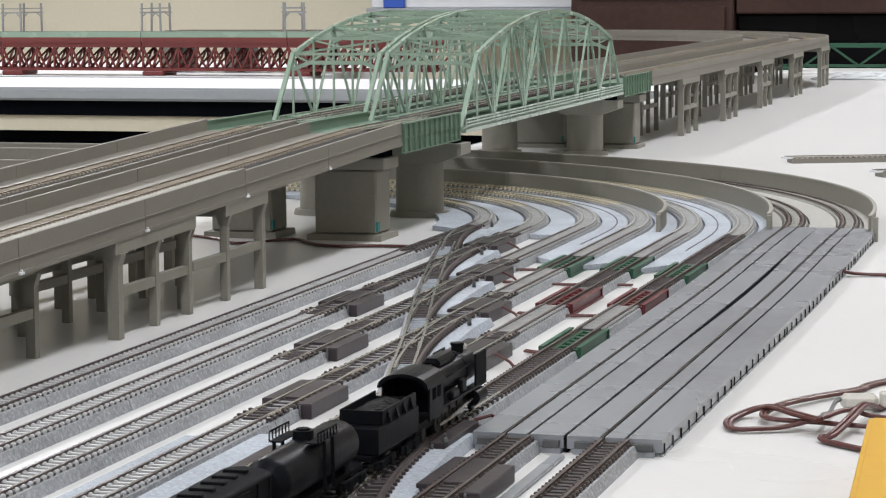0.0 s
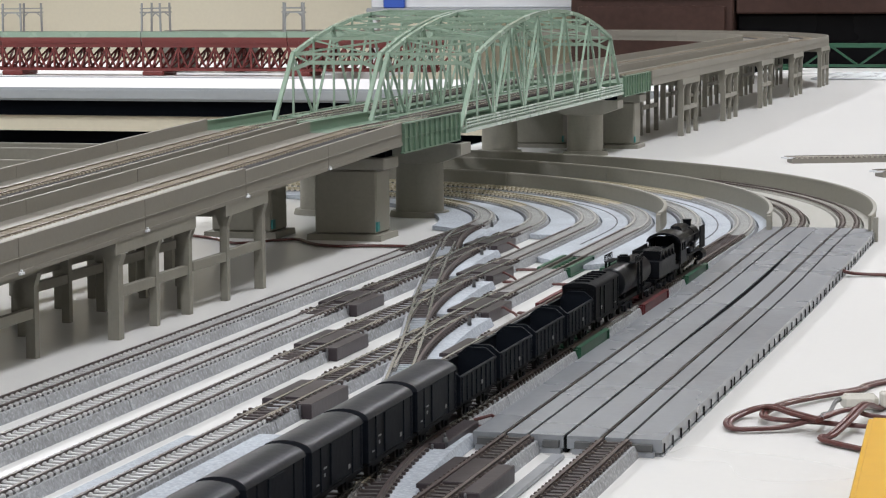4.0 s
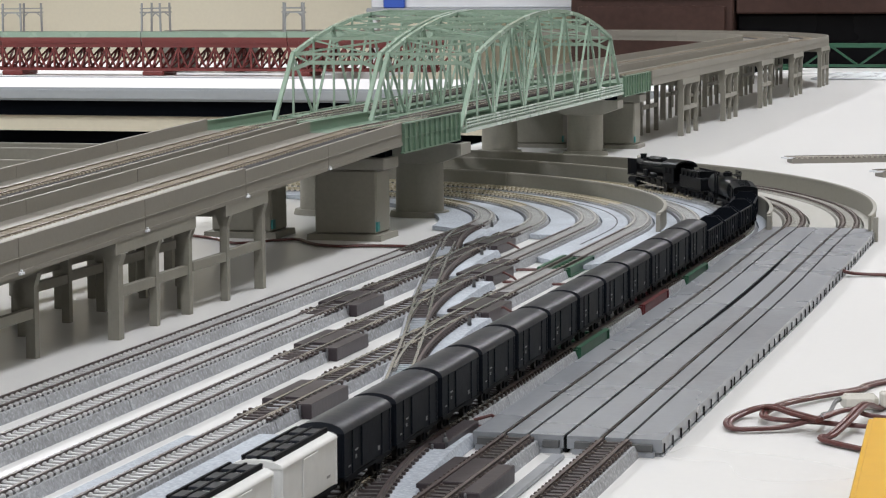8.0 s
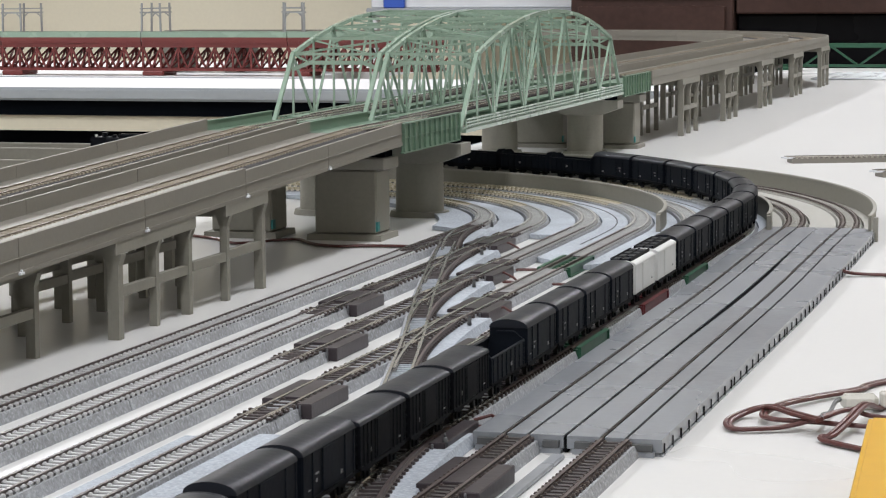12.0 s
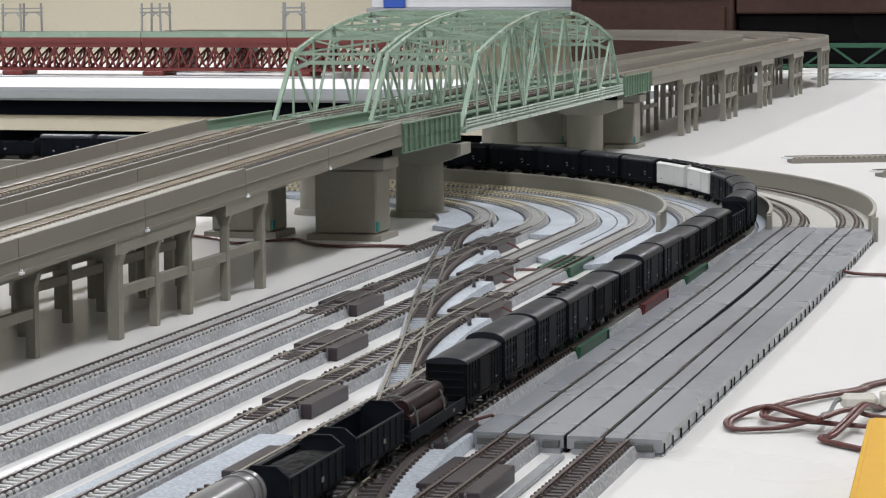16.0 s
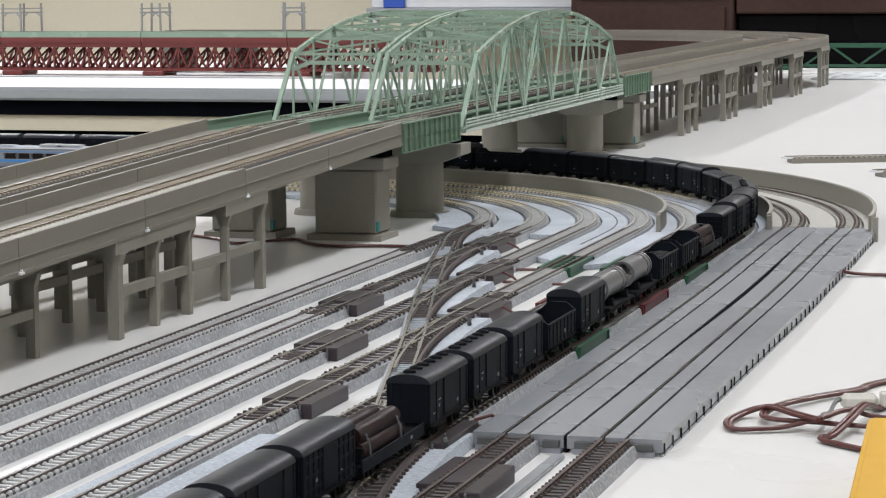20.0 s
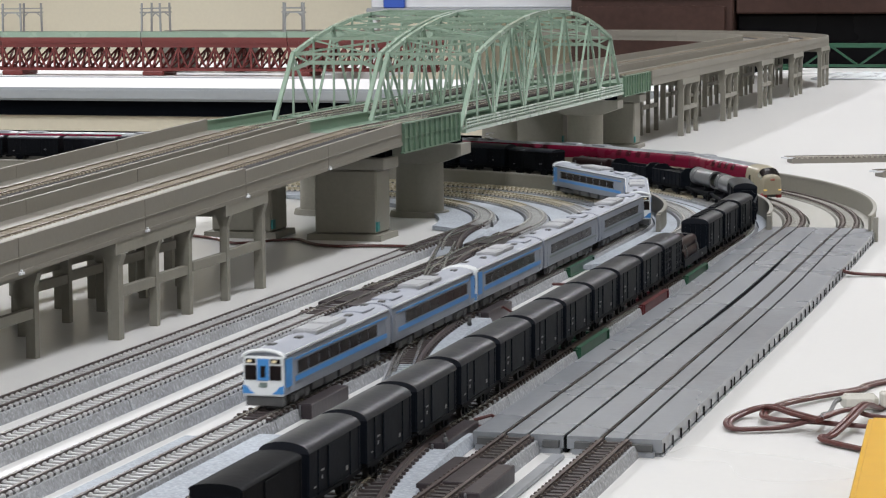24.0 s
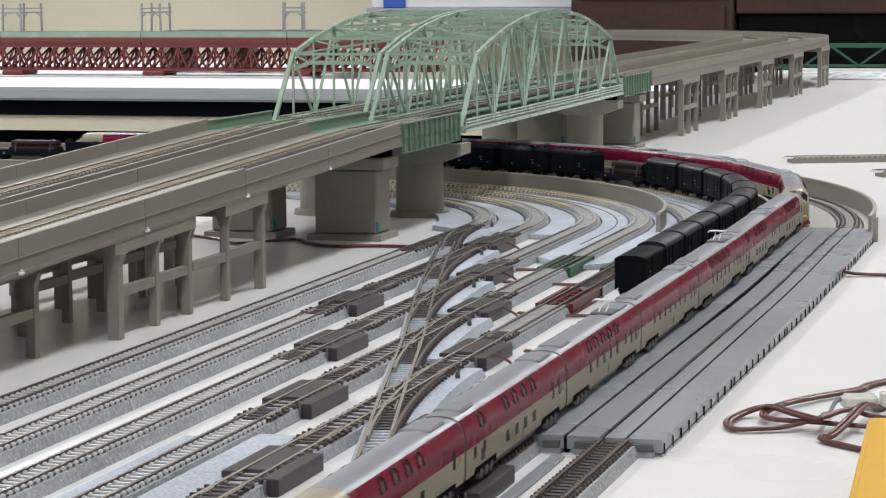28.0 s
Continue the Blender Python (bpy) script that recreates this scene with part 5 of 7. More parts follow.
cable([(0.55, 0.62, z1), (0.40, 0.40, z1), (0.3367, 0.2985, 0.0012), (0.328, 0.273, 0.0015), (0.3144, 0.2494, 0.002), (0.3053, 0.2303, 0.0025), (0.3012, 0.2141, 0.003), (0.299, 0.203, 0.003), (0.3002, 0.1917, 0.003), (0.3047, 0.1865, 0.003), (0.3137, 0.1849, 0.003), (0.3237, 0.1837, 0.003), (0.3337, 0.1812, 0.003), (0.352, 0.1834, 0.002)],
      "dark red twin cable coiled in a loose bundle")
cable([(0.3242, 0.171, 0.0062), (0.3126, 0.1847, 0.006), (0.3028, 0.1995, 0.0055), (0.2964, 0.205, 0.004), (0.29, 0.2026, 0.002), (0.287, 0.1906, 0.0015), (0.2876, 0.1805, 0.0013), (0.2914, 0.1716, 0.0013), (0.2992, 0.1724, 0.0015), (0.3104, 0.1773, 0.002), (0.3232, 0.1792, 0.0055), (0.3294, 0.1901, 0.0065), (0.3346, 0.2019, 0.0055), (0.3383, 0.205, 0.003), (0.352, 0.2028, 0.002)],
      "dark red twin cable coiled in a loose bundle")
cable([(0.36, 0.262, z1), (0.3428, 0.2374, 0.0012), (0.3404, 0.2315, 0.0013), (0.3377, 0.2041, 0.0072), (0.3346, 0.1738, 0.006), (0.3301, 0.1614, 0.0025), (0.3267, 0.1613, 0.0015), (0.3284, 0.1563, 0.0012), (0.3352, 0.15, 0.0012), (0.352, 0.1360, 0.0012)],
      "end of a dark red twin cable turning back under the bundle")
cn = thing("cable_connector", "milky white plastic connector on a grey wire", "connector", at=pose(0.3320, 0.2335, 0.0002, 0, 0, 14))
bm = bmesh.new()
rbox(bm, -0.0070, 0.0080, -0.0036, 0.0036, 0.0, 0.0064, 0.0018)
part("body", bm, M_CLEAR, cn)
bm = bmesh.new()
rbox(bm, 0.0088, 0.0125, -0.003, 0.003, 0.001, 0.0072, 0.0008)
part("plug", bm, M_CLEAR, cn)
bm = bmesh.new()
tube(bm, smooth([(-0.0071, 0.0, 0.004), (-0.0105, -0.010, 0.0045), (-0.0145, -0.024, 0.003), (-0.0190, -0.040, 0.0050), (-0.0215, -0.055, 0.0060)]), 0.0009, 8)
part("wire", bm, M_UNDER, cn)
yb = thing("yellow_box", "flat yellow card box lying on the white table", "box", at=pose(0.3495, 0.1045, 0, 0, 0, 3.6))
bm = bmesh.new()
rbox(bm, 0.0, 0.12, -0.26, 0.0, 0.0, 0.0198, 0.0005)
part("body", bm, M_YELLOW, yb)
bm = bmesh.new()
rbox(bm, 0.0018, 0.118, -0.258, -0.0018, 0.0199, 0.0206, 0.0002)
part("lid_panel", bm, M_YELLOW, yb)


# ---- rolling stock; every vehicle stands with its middle over its own origin, z 0 at the rail top ----
def wheelset(parent, y, r=0.0029):
    bm = bmesh.new()
    for s in (-1, 1):
        across(bm, s * 0.0047 - 0.0009, s * 0.0047 + 0.0009, y, r, r)
    across(bm, -0.0045, 0.0045, y, r, 0.0008, 8)
    part("wheelset", bm, M_WHEEL, parent)


def axle_guards(parent, y, m=M_BFLAT):
    for s in (-1, 1):
        bm = bmesh.new()
        x = s * 0.0068
        box(bm, x - 0.0004, x + 0.0004, y - 0.0034, y + 0.0034, 0.0018, 0.0056)
        box(bm, min(x, x + s * 0.0011), max(x, x + s * 0.0011), y - 0.0011, y + 0.0011, 0.0022, 0.0040)
        box(bm, min(x, x + s * 0.0009), max(x, x + s * 0.0009), y - 0.0052, y + 0.0052, 0.0044, 0.0053)
        part("axle_guard", bm, m, parent)


def coupler(parent, y, sg, z=0.0042):
    bm = bmesh.new()
    rbox(bm, -0.0012, 0.0012, min(y, y + sg * 0.0028), max(y, y + sg * 0.0028), z - 0.0011, z + 0.0011, 0.0003)
    part("coupler", bm, M_BFLAT, parent)


def running_gear(parent, half, wheelbase, m=M_BFLAT):
    bm = bmesh.new()
    rbox(bm, -0.0072, 0.0072, -half, half, 0.0046, 0.0064, 0.0003)
    part("underframe", bm, m, parent)
    for s in (-1, 1):
        wheelset(parent, s * wheelbase / 2)
        axle_guards(parent, s * wheelbase / 2, m)
        coupler(parent, s * half, s)


def bogie(parent, y, m=M_UNDER, half_base=0.0075):
    bm = bmesh.new()
    for s in (-1, 1):
        x = s * 0.0074
        box(bm, x - 0.0006, x + 0.0006, y - 0.0115, y + 0.0115, 0.0024, 0.0050)
        for dy in (-half_base, half_base):
            box(bm, min(x, x + s * 0.0012), max(x, x + s * 0.0012), y + dy - 0.0017, y + dy + 0.0017, 0.0016, 0.0046)
    box(bm, -0.0070, 0.0070, y - 0.0016, y + 0.0016, 0.0030, 0.0056)
    truck = part("bogie_frame", bm, m, parent)
    for dy in (-half_base, half_base):
        wheelset(truck, y + dy)


def arch(w, z0, z1, n=10):
    """Points of a flat arch from right to left."""
    return [(w * math.cos(math.pi * k / n), z0 + (z1 - z0) * math.sin(math.pi * k / n)) for k in range(n + 1)]


def marks(parent, x, spots):
    for y, z, w, h in spots:
        for s in (-1, 1):
            bm = bmesh.new()
            box(bm, s * x - 0.00006, s * x + 0.00006, y - w / 2, y + w / 2, z - h / 2, z + h / 2)
            part("marking", bm, M_MARK, parent, "small white painted marking")


def trim_size(t, fx, fz, keep=()):
    """Brings the parts of a vehicle to a narrower and lower build, but for the running gear kept as it is."""
    for o in t.children_recursive:
        if o.name.split(".")[0] in keep:
            continue
        for v in o.data.vertices:
            v.co.x *= fx
            v.co.z *= fz
    return t


GEAR = ("wheelset", "axle_guard", "coupler", "bogie_frame")


def van(style="plain"):
    half = 0.0258
    names = {"plain": "black covered goods van with a rounded dark grey roof", "ribbed": "black steel box van with ribbed sides and a low grey roof",
             "vent": "black covered van with a row of roof ventilators", "slat": "black slatted livestock van with a rounded roof",
             "white": "white refrigerator van with a dark framed roof", "brake": "black brake van with end windows and a shallow roof", "tool": "black van with a row of roof vents behind the tank wagon"}
    t = thing("goods_van", names[style], "goods wagon", "goods vans")
    body = M_WHITE if style == "white" else M_BFLAT if style in ("ribbed", "brake", "tool") else M_BWAG
    w, z0, z1 = 0.0090, 0.0062, 0.0218
    if style in ("ribbed",):
        z1 = 0.0212
    running_gear(t, half, 0.030)
    bm = bmesh.new()
    rbox(bm, -w, w, -half, half, z0 + 0.0004, z1, 0.0004)
    part("body", bm, body, t)
    bm = bmesh.new()
    rise = {"plain": 0.0034, "slat": 0.0034, "vent": 0.0032, "white": 0.0022, "ribbed": 0.0022, "brake": 0.0020, "tool": 0.0022}[style]
    prof = arch(w + 0.0005, z1, z1 + rise) + [(-w - 0.0005, z1 - 0.0003), (w + 0.0005, z1 - 0.0003)]
    extrude_y(bm, prof[:-2] + prof[-2:], -half - 0.0004, half + 0.0004, smooth=True)
    part("roof", bm, M_WHITE if style == "white" else M_BROOF if style in ("plain", "slat", "vent", "ribbed") else M_BFLAT, t)
    for s in (-1, 1):
        # sliding or hinged doors, posts and diagonal straps
        x = s * w
        bm = bmesh.new()
        rbox(bm, min(x, x + s * 0.0006), max(x, x + s * 0.0006), -0.0072, 0.0072, z0 + 0.0012, z1 - 0.0008, 0.0002)
        part("door", bm, body, t)
        posts = {"plain": (-0.0252, -0.0162, 0.0162, 0.0252), "vent": (-0.0252, -0.0162, 0.0162, 0.0252), "white": (-0.0252, 0.0252), "brake": (-0.0252, 0.0252),
                 "ribbed": [-0.0252 + 0.0042 * k for k in range(13) if abs(k - 6) > 1], "slat": [-0.0252 + 0.00504 * k for k in range(11) if abs(k - 5) > 1], "tool": (-0.0252, -0.015, 0.015, 0.0252)}[style]
        for y in posts:
            bm = bmesh.new()
            box(bm, min(x, x + s * 0.0004), max(x, x + s * 0.0004), y - 0.0005, y + 0.0005, z0 + 0.0006, z1 - 0.0004)
            part("side_post", bm, body, t)
        if style == "slat":
            for k in range(3):
                bm = bmesh.new()
                z = z0 + 0.003 + k * 0.0045
                box(bm, min(x, x + s * 0.0003), max(x, x + s * 0.0003), -0.0248, 0.0248, z, z + 0.0009)
                part("side_slat", bm, M_BWAG, t)
        bm = bmesh.new()
        box(bm, min(x, x + s * 0.0005), max(x, x + s * 0.0005), -half + 0.0004, half - 0.0004, z0 - 0.0006, z0 + 0.0006)
        part("sole_bar", bm, M_BFLAT, t)
    for s in (-1, 1):
        y = s * half
        if style in ("ribbed", "slat", "tool"):
            for k in range(5):
                bm = bmesh.new()
                z = z0 + 0.002 + k * 0.003
                box(bm, -w + 0.001, w - 0.001, min(y, y + s * 0.0005), max(y, y + s * 0.0005), z, z + 0.0008)
                part("end_rib", bm, body, t)
        if style == "brake":
            for xx in (-0.0045, 0.0045):
                bm = bmesh.new()
                box(bm, xx - 0.0015, xx + 0.0015, min(y, y + s * 0.0002), max(y, y + s * 0.0002), 0.0150, 0.0182)
                part("end_window", bm, M_BLOCO, t)
            bm = bmesh.new()
            cyl(bm, 0.005, y + s * 0.0008, 0.0080, 0.0092, 0.0007, n=8)
            part("tail_lamp", bm, M_WHEEL, t)
    if style in ("vent", "tool"):
        for k in range(6 if style == "vent" else 5):
            bm = bmesh.new()
            if style == "vent":
                cyl(bm, -0.0008, -0.0215 + 0.043 * k / 5, z1 + rise * 0.85, z1 + rise + 0.0007, 0.0022, 0.0020, 16, 1.35)
                cyl(bm, -0.0008, -0.0215 + 0.043 * k / 5, z1 + rise + 0.0007, z1 + rise + 0.0012, 0.0020, 0.0010, 16, 1.35)
            else:
                y = -0.018 + 0.036 * k / 4
                rbox(bm, -0.0042, 0.0042, y - 0.0013, y + 0.0013, z1 + rise * 0.8, z1 + rise + 0.0007, 0.0003)
            part("roof_vent", bm, M_BFLAT, t)
    if style in ("vent", "slat"):
        for s in (-1, 1):
            for k in range(5):
                bm = bmesh.new()
                x = -0.0072 + 0.0036 * k
                box(bm, x - 0.0005, x + 0.0005, min(s * half, s * (half + 0.0005)), max(s * half, s * (half + 0.0005)), z0 + 0.001, z1 - 0.0002)
                part("end_post", bm, body, t)
    if style == "ribbed":
        for y in (-0.0254, 0.0254):
            bm = bmesh.new()
            extrude_y(bm, arch(w + 0.0006, z1, z1 + rise + 0.0001), y - 0.0004, y + 0.0004)
            part("roof_rib", bm, M_BROOF, t)
    if style == "white":
        for k in range(4):
            y = -0.0195 + 0.013 * k
            bm = bmesh.new()
            rbox(bm, -0.0050, 0.0050, y - 0.0044, y + 0.0044, z1 + rise * 0.75, z1 + rise + 0.0008, 0.0003)
            part("roof_hatch", bm, M_BROOF, t)
        for xx in (-0.0056, 0.0, 0.0056):
            bm = bmesh.new()
            box(bm, xx - 0.0005, xx + 0.0005, -half + 0.001, half - 0.001, z1 + rise * 0.7, z1 + rise + 0.0011)
            part("roof_walk", bm, M_BFLAT, t)
        marks(t, w + 0.00005, [(0.018, 0.0105, 0.0032, 0.0008)])
    else:
        marks(t, w + 0.0001, [(-0.0125, 0.0110, 0.0018, 0.0016), (0.0195, 0.0095, 0.0022, 0.0005)] if style in ("ribbed", "tool") else [(0.0125, 0.0098, 0.0018, 0.0014), (-0.0195, 0.0098, 0.0020, 0.0005), (-0.0120, 0.0140, 0.0030, 0.0006), (-0.0125, 0.0118, 0.0012, 0.0012)])
    return trim_size(t, 0.88, 1.0, GEAR)


def hopper(coal=False):
    half = 0.0268
    t = thing("open_wagon", "black open mineral wagon heaped with coal" if coal else "empty black open mineral wagon with chamfered ends", "goods wagon", "open wagons")
    running_gear(t, half, 0.028)
    w, z0, zs, ze = 0.0090, 0.0064, 0.0170, 0.0205
    bm = bmesh.new()
    box(bm, -w, w, -half, half, z0, z0 + 0.001)
    part("floor", bm, M_BFLAT, t)
    for s in (-1, 1):
        bm = bmesh.new()
        x = s * w
        box(bm, min(x, x - s * 0.0007), max(x, x - s * 0.0007), -half + 0.0006, half - 0.0006, z0 + 0.001, zs)
        part("side", bm, M_BWAG, t)
        bm = bmesh.new()
        box(bm, min(x + s * 0.0004, x - s * 0.001), max(x + s * 0.0004, x - s * 0.001), -half + 0.0006, half - 0.0006, zs, zs + 0.0006)
        part("top_rail", bm, M_BWAG, t)
        for k in range(8):
            y = -0.0245 + 0.007 * k
            bm = bmesh.new()
            box(bm, min(x, x + s * 0.0005), max(x, x + s * 0.0005), y - 0.0004, y + 0.0004, z0 + 0.001, zs)
            part("stake", bm, M_BWAG, t)
        y0, y1 = sorted((s * half, s * (half - 0.0006)))
        bm = bmesh.new()
        prof = ((-w, z0 + 0.001), (w, z0 + 0.001), (w, zs), (w - 0.0048, ze), (-w + 0.0048, ze), (-w, zs))
        extrude_y(bm, prof, y0, y1)
        part("end", bm, M_BWAG, t)
        bm = bmesh.new()
        for a, b in zip(prof[2:], prof[3:]):
            beam(bm, (a[0], (y0 + y1) / 2, a[1]), (b[0], (y0 + y1) / 2, b[1]), 0.0012, 0.0009)
        part("end_rim", bm, M_BWAG, t)
    if coal:
        bm = bmesh.new()
        n = 16
        g = []
        for i in range(n + 1):
            row = []
            for j in range(9):
                u, v = i / n * 2 - 1, j / 8 * 2 - 1
                z = zs - 0.0012 + 0.0016 * (1 - abs(u) ** 3) * (1 - v * v) + 0.0010 * noise.noise(Vector((u * 17, v * 6, 0.3)))
                row.append(bm.verts.new((v * 0.0078, u * 0.0255, z)))
            g.append(row)
        for i in range(n):
            for j in range(8):
                bm.faces.new((g[i][j], g[i][j + 1], g[i + 1][j + 1], g[i + 1][j]))
        part("coal_load", bm, M_COAL, t)
    marks(t, w + 0.0006, [(0.003, 0.0112, 0.0020, 0.0016)])
    return trim_size(t, 0.90, 1.0, GEAR)


def tank_bogie():
    t = thing("tank_wagon", "long black bogie tank wagon with a dome and railed walkway", "goods wagon")
    bm = bmesh.new()
    rbox(bm, -0.0062, 0.0062, -0.0425, 0.0425, 0.0048, 0.0070, 0.0003)
    part("underframe", bm, M_BFLAT, t)
    for y in (-0.029, 0.029):
        bogie(t, y, M_BFLAT, 0.006)
    bm = bmesh.new()
    n = 24
    prof = [(-0.0385, 0.0), (-0.0375, 0.0049), (-0.035, 0.0074), (-0.033, 0.0079), (0.033, 0.0079), (0.035, 0.0074), (0.0375, 0.0049), (0.0385, 0.0)]
    rings = [[bm.verts.new((r * math.cos(2 * math.pi * k / n), y, 0.0151 + r * math.sin(2 * math.pi * k / n))) for k in range(n)] for y, r in prof[1:-1]]
    for a, b in zip(rings, rings[1:]):
        for k in range(n):
            bm.faces.new((a[k], b[k], b[(k + 1) % n], a[(k + 1) % n])).smooth = True
    bm.faces.new(rings[0])
    bm.faces.new(rings[-1][::-1])
    part("barrel", bm, M_BLOCO, t)
    bm = bmesh.new()
    cyl(bm, 0, 0, 0.0222, 0.0255, 0.0036, 0.0034, 20)
    part("dome", bm, M_BLOCO, t)
    bm = bmesh.new()
    cyl(bm, 0, 0, 0.0255, 0.0262, 0.0024, 0.0020, 16)
    part("hatch", bm, M_BFLAT, t)
    for s in (-1, 1):
        bm = bmesh.new()
        rbox(bm, s * 0.0062 - 0.0021, s * 0.0062 + 0.0021, -0.0095, 0.0095, 0.0228, 0.0233, 0.0002)
        part("walkway", bm, M_BFLAT, t)
        bm = bmesh.new()
        x = s * 0.0081
        tube(bm, [(x, -0.0092, 0.0262), (x, 0.0092, 0.0262)], 0.0003, 6)
        for k in range(7):
            y = -0.0092 + 0.0184 * k / 6
            tube(bm, [(x, y, 0.0232), (x, y, 0.0262)], 0.00025, 5)
        part("handrail", bm, M_BFLAT, t)
        bm = bmesh.new()
        beam(bm, (s * 0.0086, 0.004, 0.0066), (s * 0.0084, 0.004, 0.0230), 0.0004, 0.0012)
        beam(bm, (s * 0.0086, -0.004, 0.0066), (s * 0.0084, -0.004, 0.0230), 0.0004, 0.0012)
        part("ladder", bm, M_BFLAT, t)
        coupler(t, s * 0.0425, s)
    for y in (-0.026, 0.026):
        bm = bmesh.new()
        rbox(bm, -0.0060, 0.0060, y - 0.002, y + 0.002, 0.0070, 0.0098, 0.0004)
        part("saddle", bm, M_BFLAT, t)
    return t


def tank_short():
    t = thing("barrel_wagon", "long black flat wagon with strapped dark brown barrels", "goods wagon", "barrel wagons")
    running_gear(t, 0.0375, 0.046)
    off = -0.0090
    for x, z, r in ((-0.0046, 0.0108, 0.0034), (0.0046, 0.0108, 0.0034), (0.0, 0.0108, 0.0034), (-0.0036, 0.0160, 0.0032), (0.0036, 0.0160, 0.0032)):
        bm = bmesh.new()
        lying(bm, x, off - 0.0225, off + 0.0225, z, r, 18)
        part("barrel", bm, M_BROWNT, t)
    for y in (off - 0.0175, off + 0.0175):
        bm = bmesh.new()
        pts = [(0.0086 * math.cos(math.pi * k / 12) * (1 - 0.12 * math.sin(math.pi * k / 12)), y, 0.0085 + 0.0112 * math.sin(math.pi * k / 12) ** 0.6) for k in range(13)]
        tube(bm, pts, 0.0004, 6)
        part("strap", bm, M_UNDER, t)
    for y in (off - 0.0238, off + 0.0238):
        bm = bmesh.new()
        rbox(bm, -0.0078, 0.0078, y - 0.0006, y + 0.0006, 0.0073, 0.0128, 0.0002)
        part("end_frame", bm, M_BFLAT, t)
    bm = bmesh.new()
    rbox(bm, -0.0085, 0.0085, -0.0370, 0.0370, 0.0065, 0.0073, 0.0002)
    part("deck", bm, M_BFLAT, t)
    for s in (-1, 1):
        bm = bmesh.new()
        rbox(bm, s * 0.0084 - 0.0004, s * 0.0084 + 0.0004, -0.0365, 0.0365, 0.0048, 0.0092, 0.0002)
        part("side_sill", bm, M_BWAG, t)
    marks(t, 0.0089, [(0.020, 0.0070, 0.0022, 0.0012)])
    return t


def pipe_wagon():
    t = thing("pipe_wagon", "black flat wagon loaded with one big grey pipe", "goods wagon", "pipe wagons")
    running_gear(t, 0.0282, 0.030)
    bm = bmesh.new()
    rbox(bm, -0.0088, 0.0088, -0.0280, 0.0280, 0.0065, 0.0082, 0.0002)
    part("deck", bm, M_BFLAT, t)
    for y in (-0.017, 0.017):
        bm = bmesh.new()
        extrude_y(bm, ((-0.0085, 0.0083), (0.0085, 0.0083), (0.0076, 0.0122), (0.004, 0.0104), (-0.004, 0.0104), (-0.0076, 0.0122)), y - 0.0012, y + 0.0012)
        part("cradle", bm, M_BFLAT, t)
    bm = bmesh.new()
    lying(bm, 0, -0.0225, 0.0225, 0.0164, 0.0064, 30, 0.0054)
    part("pipe", bm, M_PIPE, t, "smooth mid-grey pipe, open at both ends")
    for y in (-0.0218, 0.0218, 0.0150):
        bm = bmesh.new()
        lying(bm, 0, y - 0.0012, y + 0.0012, 0.0164, 0.0068, 30, 0.0064)
        part("hoop", bm, M_PIPE, t)
    return t


